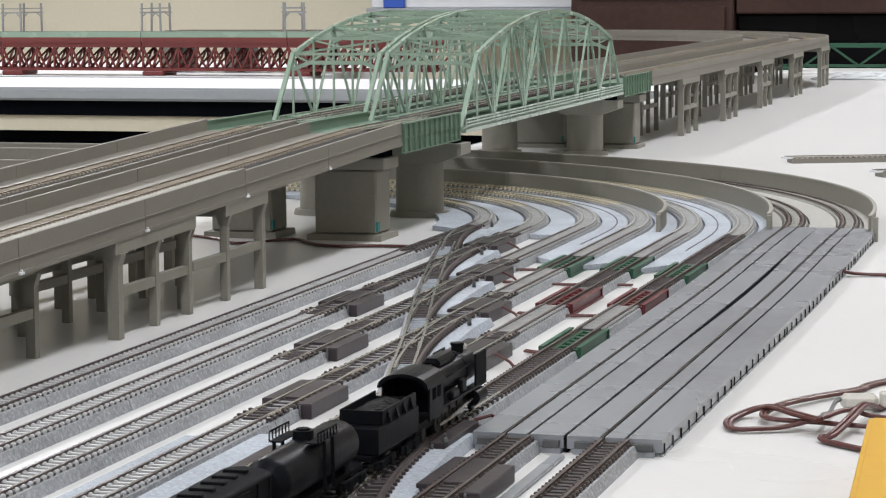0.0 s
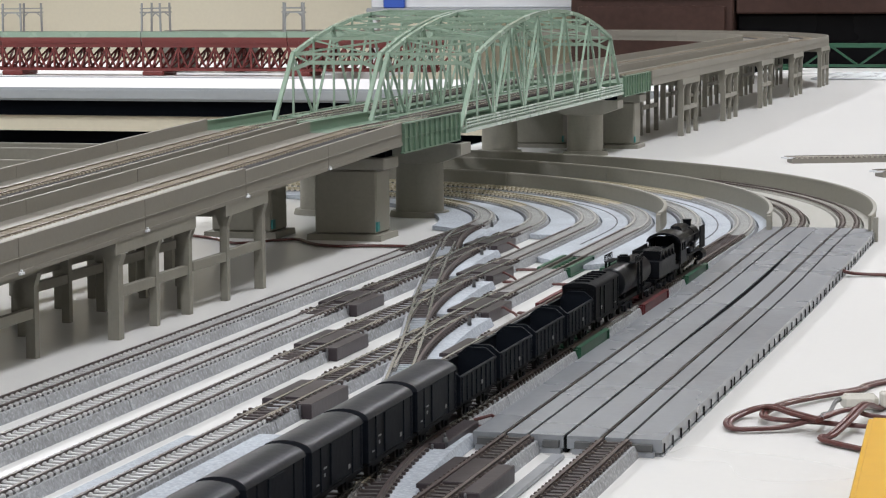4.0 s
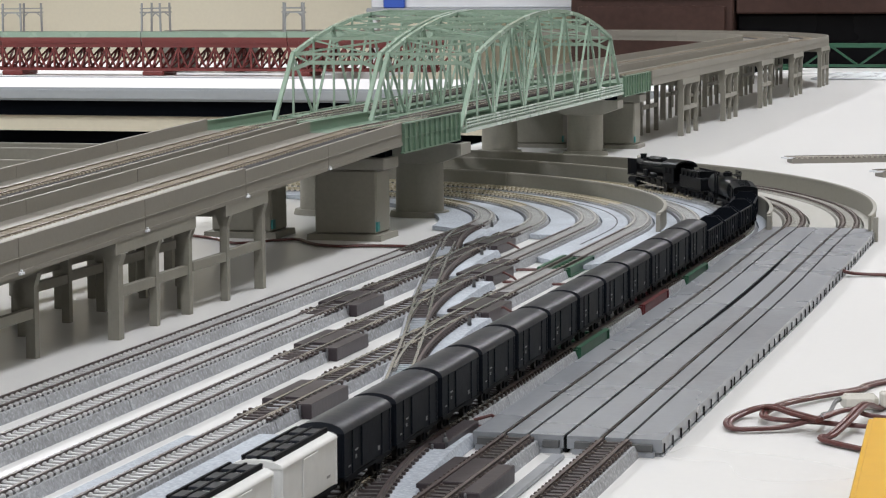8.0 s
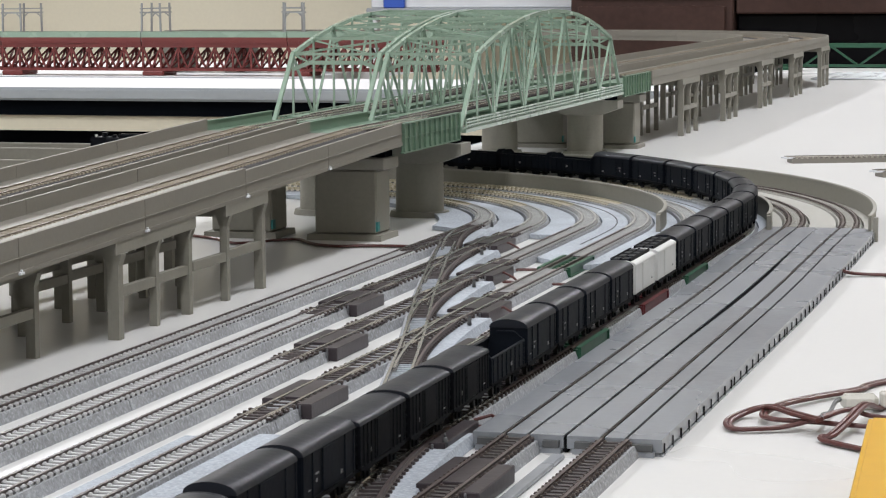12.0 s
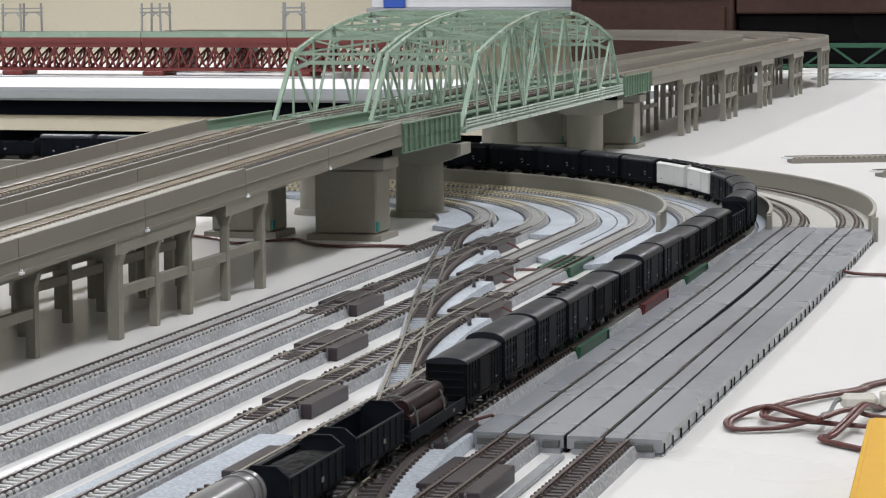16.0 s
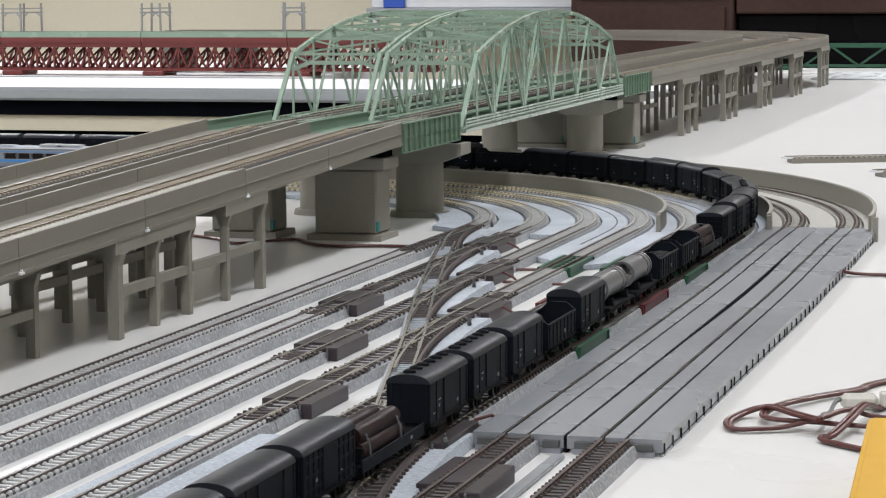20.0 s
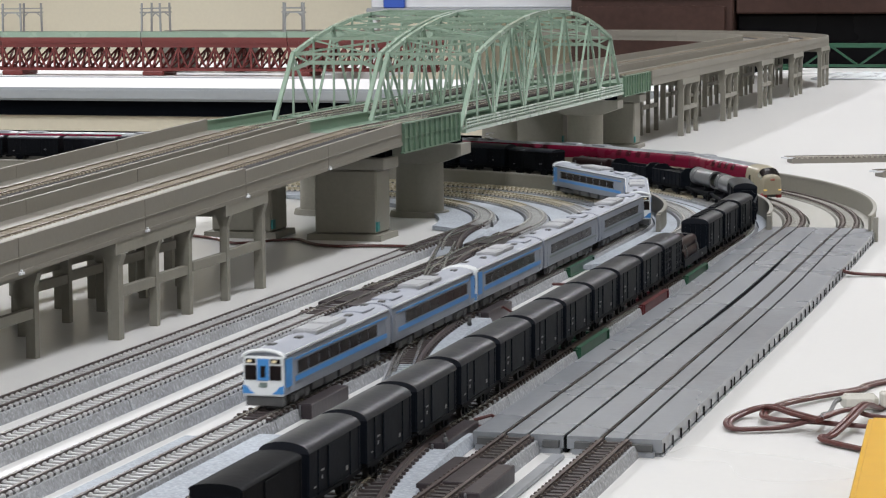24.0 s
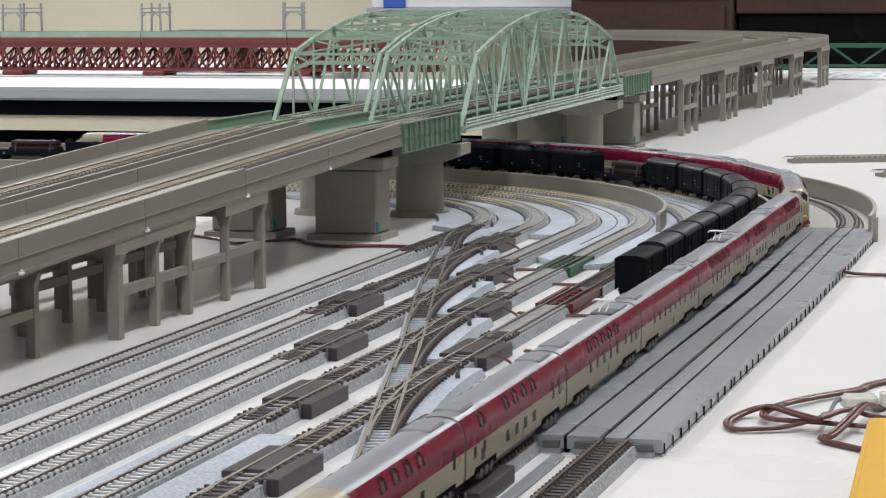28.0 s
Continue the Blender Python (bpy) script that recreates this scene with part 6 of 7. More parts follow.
def locomotive():
    t = thing("steam_locomotive", "black model steam locomotive with smoke deflectors and a domed boiler", "locomotive")
    bm = bmesh.new()
    rbox(bm, -0.0052, 0.0052, -0.044, 0.042, 0.0038, 0.0078, 0.0004)
    part("frame", bm, M_BLOCO, t)
    bm = bmesh.new()
    lying(bm, 0, -0.020, 0.024, 0.0172, 0.0060, 26)
    part("boiler", bm, M_BLOCO, t)
    bm = bmesh.new()
    lying(bm, 0, 0.024, 0.0385, 0.0172, 0.0063, 26)
    part("smokebox", bm, M_BLOCO, t)
    bm = bmesh.new()
    lying(bm, 0, 0.0385, 0.0396, 0.0172, 0.0050, 22)
    part("smokebox_door", bm, M_BLOCO, t)
    bm = bmesh.new()
    cyl(bm, 0, 0.0315, 0.0228, 0.0262, 0.0024, 0.0025, 18)
    cyl(bm, 0, 0.0315, 0.0262, 0.0270, 0.0028, 0.0028, 18)
    part("chimney", bm, M_BLOCO, t)
    bm = bmesh.new()
    rbox(bm, -0.0034, 0.0034, -0.006, 0.017, 0.0218, 0.0262, 0.0014)
    part("dome_casing", bm, M_BLOCO, t)
    bm = bmesh.new()
    rbox(bm, -0.0025, 0.0025, 0.0195, 0.0235, 0.0225, 0.0250, 0.0008)
    part("feedwater_heater", bm, M_BLOCO, t)
    bm = bmesh.new()
    for y in (-0.015, -0.012):
        cyl(bm, 0.0016, y, 0.0228, 0.0250, 0.0006, n=8)
    part("safety_valve", bm, M_BLOCO, t)
    for s in (-1, 1):
        bm = bmesh.new()
        x = s * 0.0084
        rbox(bm, x - 0.0004, x + 0.0004, 0.0270, 0.0425, 0.0108, 0.0232, 0.0002)
        part("smoke_deflector", bm, M_BFLAT, t)
        bm = bmesh.new()
        rbox(bm, min(s * 0.0050, s * 0.0088), max(s * 0.0050, s * 0.0088), -0.020, 0.043, 0.0098, 0.0107, 0.0002)
        part("running_board", bm, M_BLOCO, t)
        bm = bmesh.new()
        lying(bm, s * 0.0074, 0.0265, 0.0385, 0.0062, 0.0030, 16)
        part("cylinder", bm, M_BLOCO, t)
        for k in range(4):
            bm = bmesh.new()
            y = -0.0165 + k * 0.0102
            across(bm, min(s * 0.0040, s * 0.0058), max(s * 0.0040, s * 0.0058), y, 0.0047, 0.0047, 20)
            across(bm, min(s * 0.0058, s * 0.0062), max(s * 0.0058, s * 0.0062), y, 0.0047, 0.0015, 10)
            part("driving_wheel", bm, M_WHEEL, t)
        bm = bmesh.new()
        beam(bm, (s * 0.0068, -0.0175, 0.0036), (s * 0.0068, 0.0150, 0.0036), 0.0007, 0.0012)
        beam(bm, (s * 0.0074, -0.006, 0.0042), (s * 0.0074, 0.027, 0.0062), 0.0007, 0.0011)
        part("side_rod", bm, M_SHINE, t, "bare metal coupling rod")
        bm = bmesh.new()
        rbox(bm, min(s * 0.0062, s * 0.0088), max(s * 0.0062, s * 0.0088), -0.006, 0.004, 0.0108, 0.0142, 0.0008)
        part("air_tank", bm, M_BLOCO, t)
        bm = bmesh.new()
        rbox(bm, min(s * 0.0058, s * 0.0080), max(s * 0.0058, s * 0.0080), 0.010, 0.0165, 0.0108, 0.0160, 0.0006)
        part("pump", bm, M_BLOCO, t)
        bm = bmesh.new()
        tube(bm, [(s * 0.0066, -0.019, 0.0198), (s * 0.0068, 0.026, 0.0198)], 0.0003, 6)
        part("handrail", bm, M_BLOCO, t)
        bm = bmesh.new()
        x = s * 0.0088
        rbox(bm, x - 0.0004, x + 0.0004, -0.0385, -0.0205, 0.0085, 0.0215, 0.0002)
        part("cab_side", bm, M_BLOCO, t)
        for y in (-0.0330, -0.0265):
            bm = bmesh.new()
            box(bm, x - 0.0005, x + 0.0005, y - 0.0022, y + 0.0022, 0.0158, 0.0200)
            part("cab_window", bm, M_RECESS_SHADE, t)
    bm = bmesh.new()
    extrude_y(bm, arch(0.0096, 0.0214, 0.0262) + [(-0.0096, 0.0208), (-0.0084, 0.0208)] + [(x, z) for x, z in reversed(arch(0.0084, 0.0208, 0.0250))][1:-1] + [(0.0084, 0.0208), (0.0096, 0.0208)], -0.0425, -0.0185)
    part("cab_roof", bm, M_BLOCO, t)
    bm = bmesh.new()
    rbox(bm, -0.0084, 0.0084, -0.0212, -0.0205, 0.0085, 0.0222, 0.0002)
    part("cab_front", bm, M_BLOCO, t)
    bm = bmesh.new()
    rbox(bm, -0.0080, 0.0080, 0.0418, 0.0432, 0.0040, 0.0072, 0.0003)
    part("buffer_beam", bm, M_BFLAT, t)
    for y in (0.0345,):
        wheelset(t, y, 0.0024)
    wheelset(t, -0.0345, 0.0026)
    bm = bmesh.new()
    lying(bm, 0, 0.0396, 0.0408, 0.0240, 0.0014, 12)
    part("headlamp", bm, M_CLEAR, t)
    coupler(t, 0.0432, 1)
    return t


def tender():
    t = thing("locomotive_tender", "black coal tender coupled behind the steam locomotive", "tender")
    bm = bmesh.new()
    rbox(bm, -0.0064, 0.0064, -0.0250, 0.0245, 0.0048, 0.0070, 0.0003)
    part("underframe", bm, M_BLOCO, t)
    bm = bmesh.new()
    rbox(bm, -0.0090, 0.0090, -0.0248, 0.0235, 0.0072, 0.0165, 0.0004)
    part("water_tank", bm, M_BLOCO, t)
    for s in (-1, 1):
        bm = bmesh.new()
        x = s * 0.0080
        rbox(bm, x - 0.0004, x + 0.0004, -0.0180, 0.0220, 0.0166, 0.0215, 0.0002)
        part("coal_side", bm, M_BLOCO, t)
        for k in range(4):
            bm = bmesh.new()
            y = -0.012 + 0.009 * k
            extrude_y(bm, ((s * 0.0085, 0.0166), (s * 0.0100, 0.0166), (s * 0.0085, 0.0208)), y - 0.0006, y + 0.0006)
            part("side_gusset", bm, M_BLOCO, t)
    for y in (-0.0180, 0.0220):
        bm = bmesh.new()
        rbox(bm, -0.0076, 0.0076, y - 0.0004, y + 0.0004, 0.0166, 0.0215 if y < 0 else 0.0195, 0.0002)
        part("coal_end", bm, M_BLOCO, t)
    bm = bmesh.new()
    n = 14
    g = []
    for i in range(n + 1):
        row = []
        for j in range(9):
            u, v = i / n * 2 - 1, j / 8 * 2 - 1
            row.append(bm.verts.new((v * 0.0074, 0.002 + u * 0.0185, 0.0188 + 0.0022 * (1 - v * v) * (1 - u * u) + 0.0012 * noise.noise(Vector((u * 8, v * 5, 1))))))
        g.append(row)
    for i in range(n):
        for j in range(8):
            bm.faces.new((g[i][j], g[i][j + 1], g[i + 1][j + 1], g[i + 1][j]))
    part("coal_load", bm, M_COAL, t)
    for y in (-0.0145, 0.0145):
        bogie(t, y, M_BFLAT, 0.0055)
    coupler(t, -0.0250, -1)
    return trim_size(t, 0.93, 1.0, GEAR)


def ring_loft(bm, secs, mi=None, cap=0):
    """Joins a row of equal outlines, each a list of points."""
    rings = [[bm.verts.new(p) for p in s] for s in secs]
    n = len(rings[0])
    for a, b in zip(rings, rings[1:]):
        for k in range(n):
            f = bm.faces.new((a[k], b[k], b[(k + 1) % n], a[(k + 1) % n]))
            if mi:
                f.material_index = mi[k]
            f.smooth = True
    bm.faces.new(rings[0]).material_index = cap
    bm.faces.new(rings[-1][::-1]).material_index = cap


def railcar(kind, cab):
    """One diesel railcar; the cab, where it has one, looks towards -y."""
    blue = kind == "blue"
    label = "silver diesel railcar with sky-blue stripes" if blue else "silver-grey diesel railcar with a dull green stripe"
    t = thing("railcar", label + (" and a blue and white cab" if cab else ""), "railcar", "railcars")
    h, w = 0.0708, 0.0095
    z0, z1 = 0.0062, 0.0222
    y0 = -h + (0.0016 if cab else 0.0)
    bm = bmesh.new()
    prof = [(w - 0.0006, z0), (w, z0 + 0.003), (w, 0.0165), (w - 0.0005, z1)] + [(-w + 0.0005, z1), (-w, 0.0165), (-w, z0 + 0.003), (-w + 0.0006, z0)]
    extrude_y(bm, prof, y0, h)
    part("body", bm, M_STEEL, t)
    bm = bmesh.new()
    extrude_y(bm, arch(w - 0.0004, z1, 0.0258, 12), y0, h, smooth=True)
    part("roof", bm, M_DMUROOF, t)
    st = M_DBLUE if blue else M_GREENST
    nwin = 8
    for s in (-1, 1):
        x = s * (w + 0.00012)
        bands = ((0.0106, 0.0128), (0.0200, 0.0208)) if blue else ((0.0112, 0.0124),)
        for za, zb in bands:
            bm = bmesh.new()
            box(bm, x - 0.00012, x + 0.00012, y0 + 0.012, h - 0.006, za, zb)
            part("stripe", bm, st, t, "sky-blue stripe" if blue else "dull green stripe")
        for k in range(nwin):
            y = -0.048 + k * 0.0132
            bm = bmesh.new()
            rbox(bm, x - 0.0002, x + 0.0001, y - 0.0060, y + 0.0060, 0.0136, 0.0190, 0.00008)
            part("window", bm, M_GLASS, t)
        for y in (-h + 0.0095, h - 0.0050):
            bm = bmesh.new()
            rbox(bm, x - 0.0002, x + 0.0001, y - 0.0026, y + 0.0026, 0.0070, 0.0192, 0.00008)
            part("door", bm, M_STEEL if not blue else M_DMUROOF, t)
    for y, l, zt in ((-0.0125, 0.0085, 0.0013), (0.0075, 0.0100, 0.0015)):
        bm = bmesh.new()
        rbox(bm, -0.0060, 0.0060, y - l, y + l, 0.0250, 0.0258 + zt, 0.0004)
        unit = part("aircon_unit", bm, M_AC, t)
        bm = bmesh.new()
        rbox(bm, -0.0046, 0.0046, y - l + 0.0012, y + l - 0.0012, 0.02581 + zt, 0.0261 + zt, 0.0001)
        part("fan_cover", bm, M_AC, unit)
    bm = bmesh.new()
    rbox(bm, -0.0068, -0.0012, -0.0035, 0.0010, 0.0252, 0.0268, 0.0003)
    part("cable_box", bm, M_UNDER, t)
    bm = bmesh.new()
    rbox(bm, -0.0056, 0.0056, 0.0430, 0.0590, 0.0252, 0.0262, 0.0003)
    part("engine_hatch", bm, M_DMUROOF, t)
    for x, y in ((0.0022, -0.034), (-0.0020, -0.055), (0.0018, 0.032), (-0.0022, 0.066)):
        bm = bmesh.new()
        rbox(bm, x - 0.0016, x + 0.0016, y - 0.0022, y + 0.0022, 0.0252, 0.0264, 0.0003)
        part("roof_vent", bm, M_UNDER, t)
    for sg in (-1, 1):
        for o, zz, m in ((0.0086, 0.0233, M_CABWHITE), (0.0091, 0.0225, M_UNDER)):
            bm = bmesh.new()
            box(bm, sg * o - 0.0002, sg * o + 0.0002, y0 + 0.003, h - 0.001, zz, zz + 0.0005)
            part("gutter", bm, m, t)
    for s in (-1, 1):
        for y, l in ((-0.026, 0.007), (-0.009, 0.008), (0.010, 0.0075), (0.027, 0.006)):
            bm = bmesh.new()
            rbox(bm, min(s * 0.0020, s * 0.0082), max(s * 0.0020, s * 0.0082), y - l, y + l, 0.0024, 0.0061, 0.0003)
            part("equipment_box", bm, M_UNDER, t)
    for y in (-0.0475, 0.0475):
        bogie(t, y, M_UNDER, 0.0068)
    if cab:
        y = y0
        bm = bmesh.new()
        rbox(bm, -0.0093, 0.0093, y - 0.0014, y - 0.0001, 0.0060, 0.0232, 0.0006)
        part("cab_face", bm, M_CABWHITE, t, "white cab face")
        for x0, x1 in ((-0.0084, -0.0030), (0.0030, 0.0084)):
            bm = bmesh.new()
            rbox(bm, x0, x1, y - 0.0018, y - 0.0014, 0.0130, 0.0194, 0.0002)
            part("windscreen", bm, M_GLASS, t)
            bm = bmesh.new()
            rbox(bm, x0 + 0.0004, x1 - 0.0004, y - 0.0018, y - 0.0014, 0.0202, 0.0222, 0.0003)
            part("headlamp_panel", bm, M_GLASS, t)
            bm = bmesh.new()
            xm = (x0 + x1) / 2
            rbox(bm, xm - 0.0014, xm + 0.0006, y - 0.0021, y - 0.0018, 0.0206, 0.0217, 0.0001)
            part("headlamp", bm, M_LAMP, t)
            bm = bmesh.new()
            sx = -1 if x0 < 0 else 1
            a = [bm.verts.new((sx * px, py, pz)) for py in (y - 0.0018, y - 0.0013) for px, pz in ((0.0093, 0.0072), (0.0040, 0.0072), (0.0058, 0.0084), (0.0076, 0.0104), (0.0093, 0.0108))]
            bm.faces.new(a[:5])
            bm.faces.new(a[5:][::-1])
            for k in range(5):
                bm.faces.new((a[k], a[(k + 1) % 5], a[5 + (k + 1) % 5], a[5 + k]))
            bmesh.ops.recalc_face_normals(bm, faces=bm.faces[:])
            part("blue_corner", bm, M_DBLUE, t)
        bm = bmesh.new()
        rbox(bm, -0.0027, 0.0027, y - 0.0017, y - 0.0014, 0.0128, 0.0222, 0.0002)
        part("gangway_door", bm, M_DBLUE, t, "sky-blue gangway door")
        bm = bmesh.new()
        rbox(bm, -0.0012, 0.0012, y - 0.0019, y - 0.0017, 0.0142, 0.0192, 0.0001)
        part("door_window", bm, M_GLASS, t)
        bm = bmesh.new()
        rbox(bm, -0.0018, 0.0018, y - 0.0017, y - 0.0014, 0.0100, 0.0120, 0.0003)
        part("headboard", bm, M_GREENST, t)
        for s in (-1, 1):
            bm = bmesh.new()
            x = s * (w + 0.00016)
            rbox(bm, x - 0.0002, x + 0.0001, y + 0.0004, y + 0.0080, 0.0096, 0.0218, 0.00008)
            part("cab_side_patch", bm, M_DBLUE, t, "sky-blue cab side")
        bm = bmesh.new()
        pts = [(0.0094 * math.cos(math.pi * k / 10), y - 0.0010, 0.0226 + 0.0032 * math.sin(math.pi * k / 10)) for k in range(11)]
        tube(bm, pts, 0.0008, 6)
        part("visor", bm, M_CABWHITE, t)
        bm = bmesh.new()
        rbox(bm, -0.0085, 0.0085, y - 0.0006, y + 0.004, 0.0016, 0.0058, 0.0005)
        part("skirt", bm, M_UNDER, t)
    else:
        bm = bmesh.new()
        rbox(bm, -0.0042, 0.0042, -h - 0.0010, -h - 0.0001, 0.0066, 0.0205, 0.0003)
        part("gangway", bm, M_UNDER, t)
    bm = bmesh.new()
    rbox(bm, -0.0042, 0.0042, h + 0.0001, h + 0.0010, 0.0066, 0.0205, 0.0003)
    part("gangway", bm, M_UNDER, t)
    return trim_size(t, 0.91, 0.925)


def sleeper_section(w, zt, zr, y, f=1.0, g=1.0):
    """One outline of the sleeping car's body; f narrows it and g lowers it."""
    side = [(0.0094, 0.0040), (0.0098, 0.0060), (0.0099, 0.0145), (0.0099, 0.0147), (0.0097, 0.0200), (0.0088, 0.0232)]
    top = [(0.0070, 0.0252), (0.0045, 0.0264), (0.0, 0.0269)]
    half = side + top
    pts = [(x * f, y, 0.0040 + (z - 0.0040) * g) for x, z in half]
    pts += [(-x * f, y, 0.0040 + (z - 0.0040) * g) for x, z in reversed(half[:-1])]
    return pts


def sleeper_car(kind):
    """One car of the sleeping-car train; a nose car's nose looks towards -y."""
    nose = kind == "nose"
    t = thing("sleeper_car", "cream and wine-red double-deck sleeping car" + (" with a rounded cab nose" if nose else " with a silver roof"), "railcar", "sleeping cars")
    h = 0.0724
    ya = -h + (0.030 if nose else 0.0)
    # material of each strip of the outline: cream below, red above, silver roof
    strips = [0, 0, 0, 1, 1, 1, 2, 2, 2, 2, 1, 1, 1, 0, 0, 0, 0]
    bm = bmesh.new()
    ring_loft(bm, [sleeper_section(0, 0, 0, ya), sleeper_section(0, 0, 0, h)], strips, 3)
    part("body", bm, [M_SCREAM, M_SRED, M_SROOF, M_UNDER], t)
    if nose:
        bm = bmesh.new()
        secs = []
        for y, f, g in ((ya - 0.0001, 1, 1), (ya - 0.010, 1.0, 1.0), (ya - 0.0155, 0.985, 0.99), (ya - 0.0195, 0.965, 0.965), (ya - 0.0215, 0.945, 0.925), (ya - 0.0240, 0.92, 0.822), (ya - 0.0262, 0.89, 0.72), (ya - 0.0278, 0.86, 0.68), (ya - 0.0288, 0.82, 0.655), (ya - 0.0294, 0.75, 0.63), (ya - 0.0297, 0.61, 0.58), (ya - 0.0298, 0.38, 0.50)):
            secs.append(sleeper_section(0, 0, 0, y, f, g))
        ring_loft(bm, secs[::-1], [0, 0, 0, 0, 0, 0, 0, 0, 0, 0, 0, 0, 0, 0, 0, 0, 0])
        part("nose", bm, M_SCREAM, t, "cream rounded cab nose")
        # windscreen and corner lamps lie on the raked part of the nose
        def patch(ks, rows):
            bm = bmesh.new()
            g0 = [[bm.verts.new((p[0] * 1.012, p[1] - 0.00022, p[2] + 0.00018)) for p in (secs[r][k] for k in ks)] for r in rows]
            for a, b in zip(g0, g0[1:]):
                for k in range(len(ks) - 1):
                    bm.faces.new((a[k], a[k + 1], b[k + 1], b[k]))
            bmesh.ops.recalc_face_normals(bm, faces=bm.faces[:])
            bmesh.ops.solidify(bm, geom=bm.faces[:], thickness=0.0002)
            return bm
        part("windscreen", patch(range(5, 12), (4, 5, 6)), M_GLASS, t, "raked dark windscreen")
        for s in (-1, 1):
            part("corner_lamp", patch((4, 5) if s > 0 else (11, 12), (4, 5, 6)), M_CHROME, t, "bright chrome corner lamp")
            bm = bmesh.new()
            rbox(bm, s * 0.0062 - 0.0016, s * 0.0062 + 0.0016, ya - 0.0300, ya - 0.0270, 0.0070, 0.0084, 0.0004)
            part("headlamp", bm, M_YLAMP, t, "lit amber headlamp")
            bm = bmesh.new()
            rbox(bm, min(s * 0.0042, s * 0.0086), max(s * 0.0042, s * 0.0086), ya - 0.0288, ya - 0.014, 0.0012, 0.0056, 0.0005)
            part("skirt", bm, M_SKIRT, t, "red lower skirt")
            bm = bmesh.new()
            x = s * 0.0099
            rbox(bm, x - 0.0001, x + 0.0001, ya - 0.009, ya - 0.006, 0.0135, 0.0185, 0.00005)
            part("cab_door_window", bm, M_GLASS, t)
        bm = bmesh.new()
        rbox(bm, -0.0020, 0.0020, ya - 0.0303, ya - 0.0282, 0.0152, 0.0170, 0.0005)
        part("headboard", bm, M_ORANGE, t, "small orange train headboard")
        bm = bmesh.new()
        rbox(bm, -0.0040, 0.0040, ya - 0.0272, ya - 0.018, 0.0016, 0.0046, 0.0004)
        part("coupler_cover", bm, M_UNDER, t)
    seg = {"nose": [(0.004, 4)], "plain": [(-0.051, 1), (0.002, 4)], "pantograph": [(-0.004, 5)], "saloon": []}[kind]
    for s in (-1, 1):
        for yc, n in seg:
            for k in range(n):
                y = yc + (k - (n - 1) / 2) * 0.0130
                bm = bmesh.new()
                v = []
                for (xx, zz) in ((0.0097, 0.0200), (0.0088, 0.0232), (0.0078, 0.0243)):
                    for dy in (-0.0022, 0.0022):
                        v.append(bm.verts.new((s * (xx + 0.0001), y + dy, zz)))
                for a in (0, 2):
                    bm.faces.new((v[a], v[a + 1], v[a + 3], v[a + 2]))
                bmesh.ops.recalc_face_normals(bm, faces=bm.faces[:])
                bmesh.ops.solidify(bm, geom=bm.faces[:], thickness=0.00022)
                pane = part("upper_window", bm, M_SPANE, t)
                # raised hood that arches over the pane
                bm = bmesh.new()
                hood = [(0.0097, -0.0024, 0.0198), (0.0093, -0.0027, 0.0213), (0.0087, -0.0025, 0.0232), (0.0078, -0.0019, 0.0243), (0.0074, -0.0008, 0.0247), (0.0074, 0.0008, 0.0247),
                        (0.0078, 0.0019, 0.0243), (0.0087, 0.0025, 0.0232), (0.0093, 0.0027, 0.0213), (0.0097, 0.0024, 0.0198)]
                tube(bm, [(s * (a + 0.0002), y + b, c) for a, b, c in hood], 0.00032, 6)
                part("window_hood", bm, M_SGLASS, pane, "raised dark window hood")
                if kind != "pantograph":
                    bm = bmesh.new()
                    x = s * 0.0099
                    rbox(bm, x - 0.0001, x + 0.00012, y - 0.0020, y + 0.0020, 0.0076, 0.0118, 0.00005)
                    part("lower_window", bm, M_GLASS, t)
        tall = {"nose": (), "plain": ((-0.061, 0.0098, 0.0140), (-0.049, 0.0098, 0.0140)), "pantograph": [(-0.030 + 0.0130 * k, 0.0108, 0.0165) for k in range(5)] + [(0.040, 0.0125, 0.0170)],
                "saloon": [(-0.042 + 0.0128 * k, 0.0122, 0.0166) for k in range(7)]}[kind]
        for y, za, zb in tall:
            bm = bmesh.new()
            x = s * 0.0099
            rbox(bm, x - 0.0001, x + 0.00012, y - 0.0016, y + 0.0016, za, zb, 0.00005)
            part("window", bm, M_GLASS, t)
        for y in ((0.052, 0.062) if not nose else (0.060,)):
            bm = bmesh.new()
            x = s * 0.0099
            rbox(bm, x - 0.0001, x + 0.00012, y - 0.0014, y + 0.0014, 0.0112, 0.0175, 0.00005)
            part("vestibule_window", bm, M_GLASS, t)
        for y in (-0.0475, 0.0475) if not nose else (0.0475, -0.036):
            # black block painting the shade of the opening above each bogie
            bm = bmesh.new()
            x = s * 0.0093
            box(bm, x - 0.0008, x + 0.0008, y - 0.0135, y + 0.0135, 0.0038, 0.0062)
            part("cutout_shade", bm, M_RECESS_SHADE, t)
    for y in ((-0.0475, 0.0475) if not nose else (-0.036, 0.0475)):
        bm = bmesh.new()
        for s in (-1, 1):
            x = s * 0.0092
            box(bm, x - 0.0005, x + 0.0005, y - 0.0115, y + 0.0115, 0.0020, 0.0052)
            for dy in (-0.0068, 0.0, 0.0068):
                rbox(bm, min(x, x + s * 0.001), max(x, x + s * 0.001), y + dy - 0.0018, y + dy + 0.0018, 0.0012, 0.0050, 0.0003)
        truck = part("bogie_frame", bm, M_UNDER, t)
        for dy in (-0.0068, 0.0068):
            wheelset(truck, y + dy)
    bm = bmesh.new()
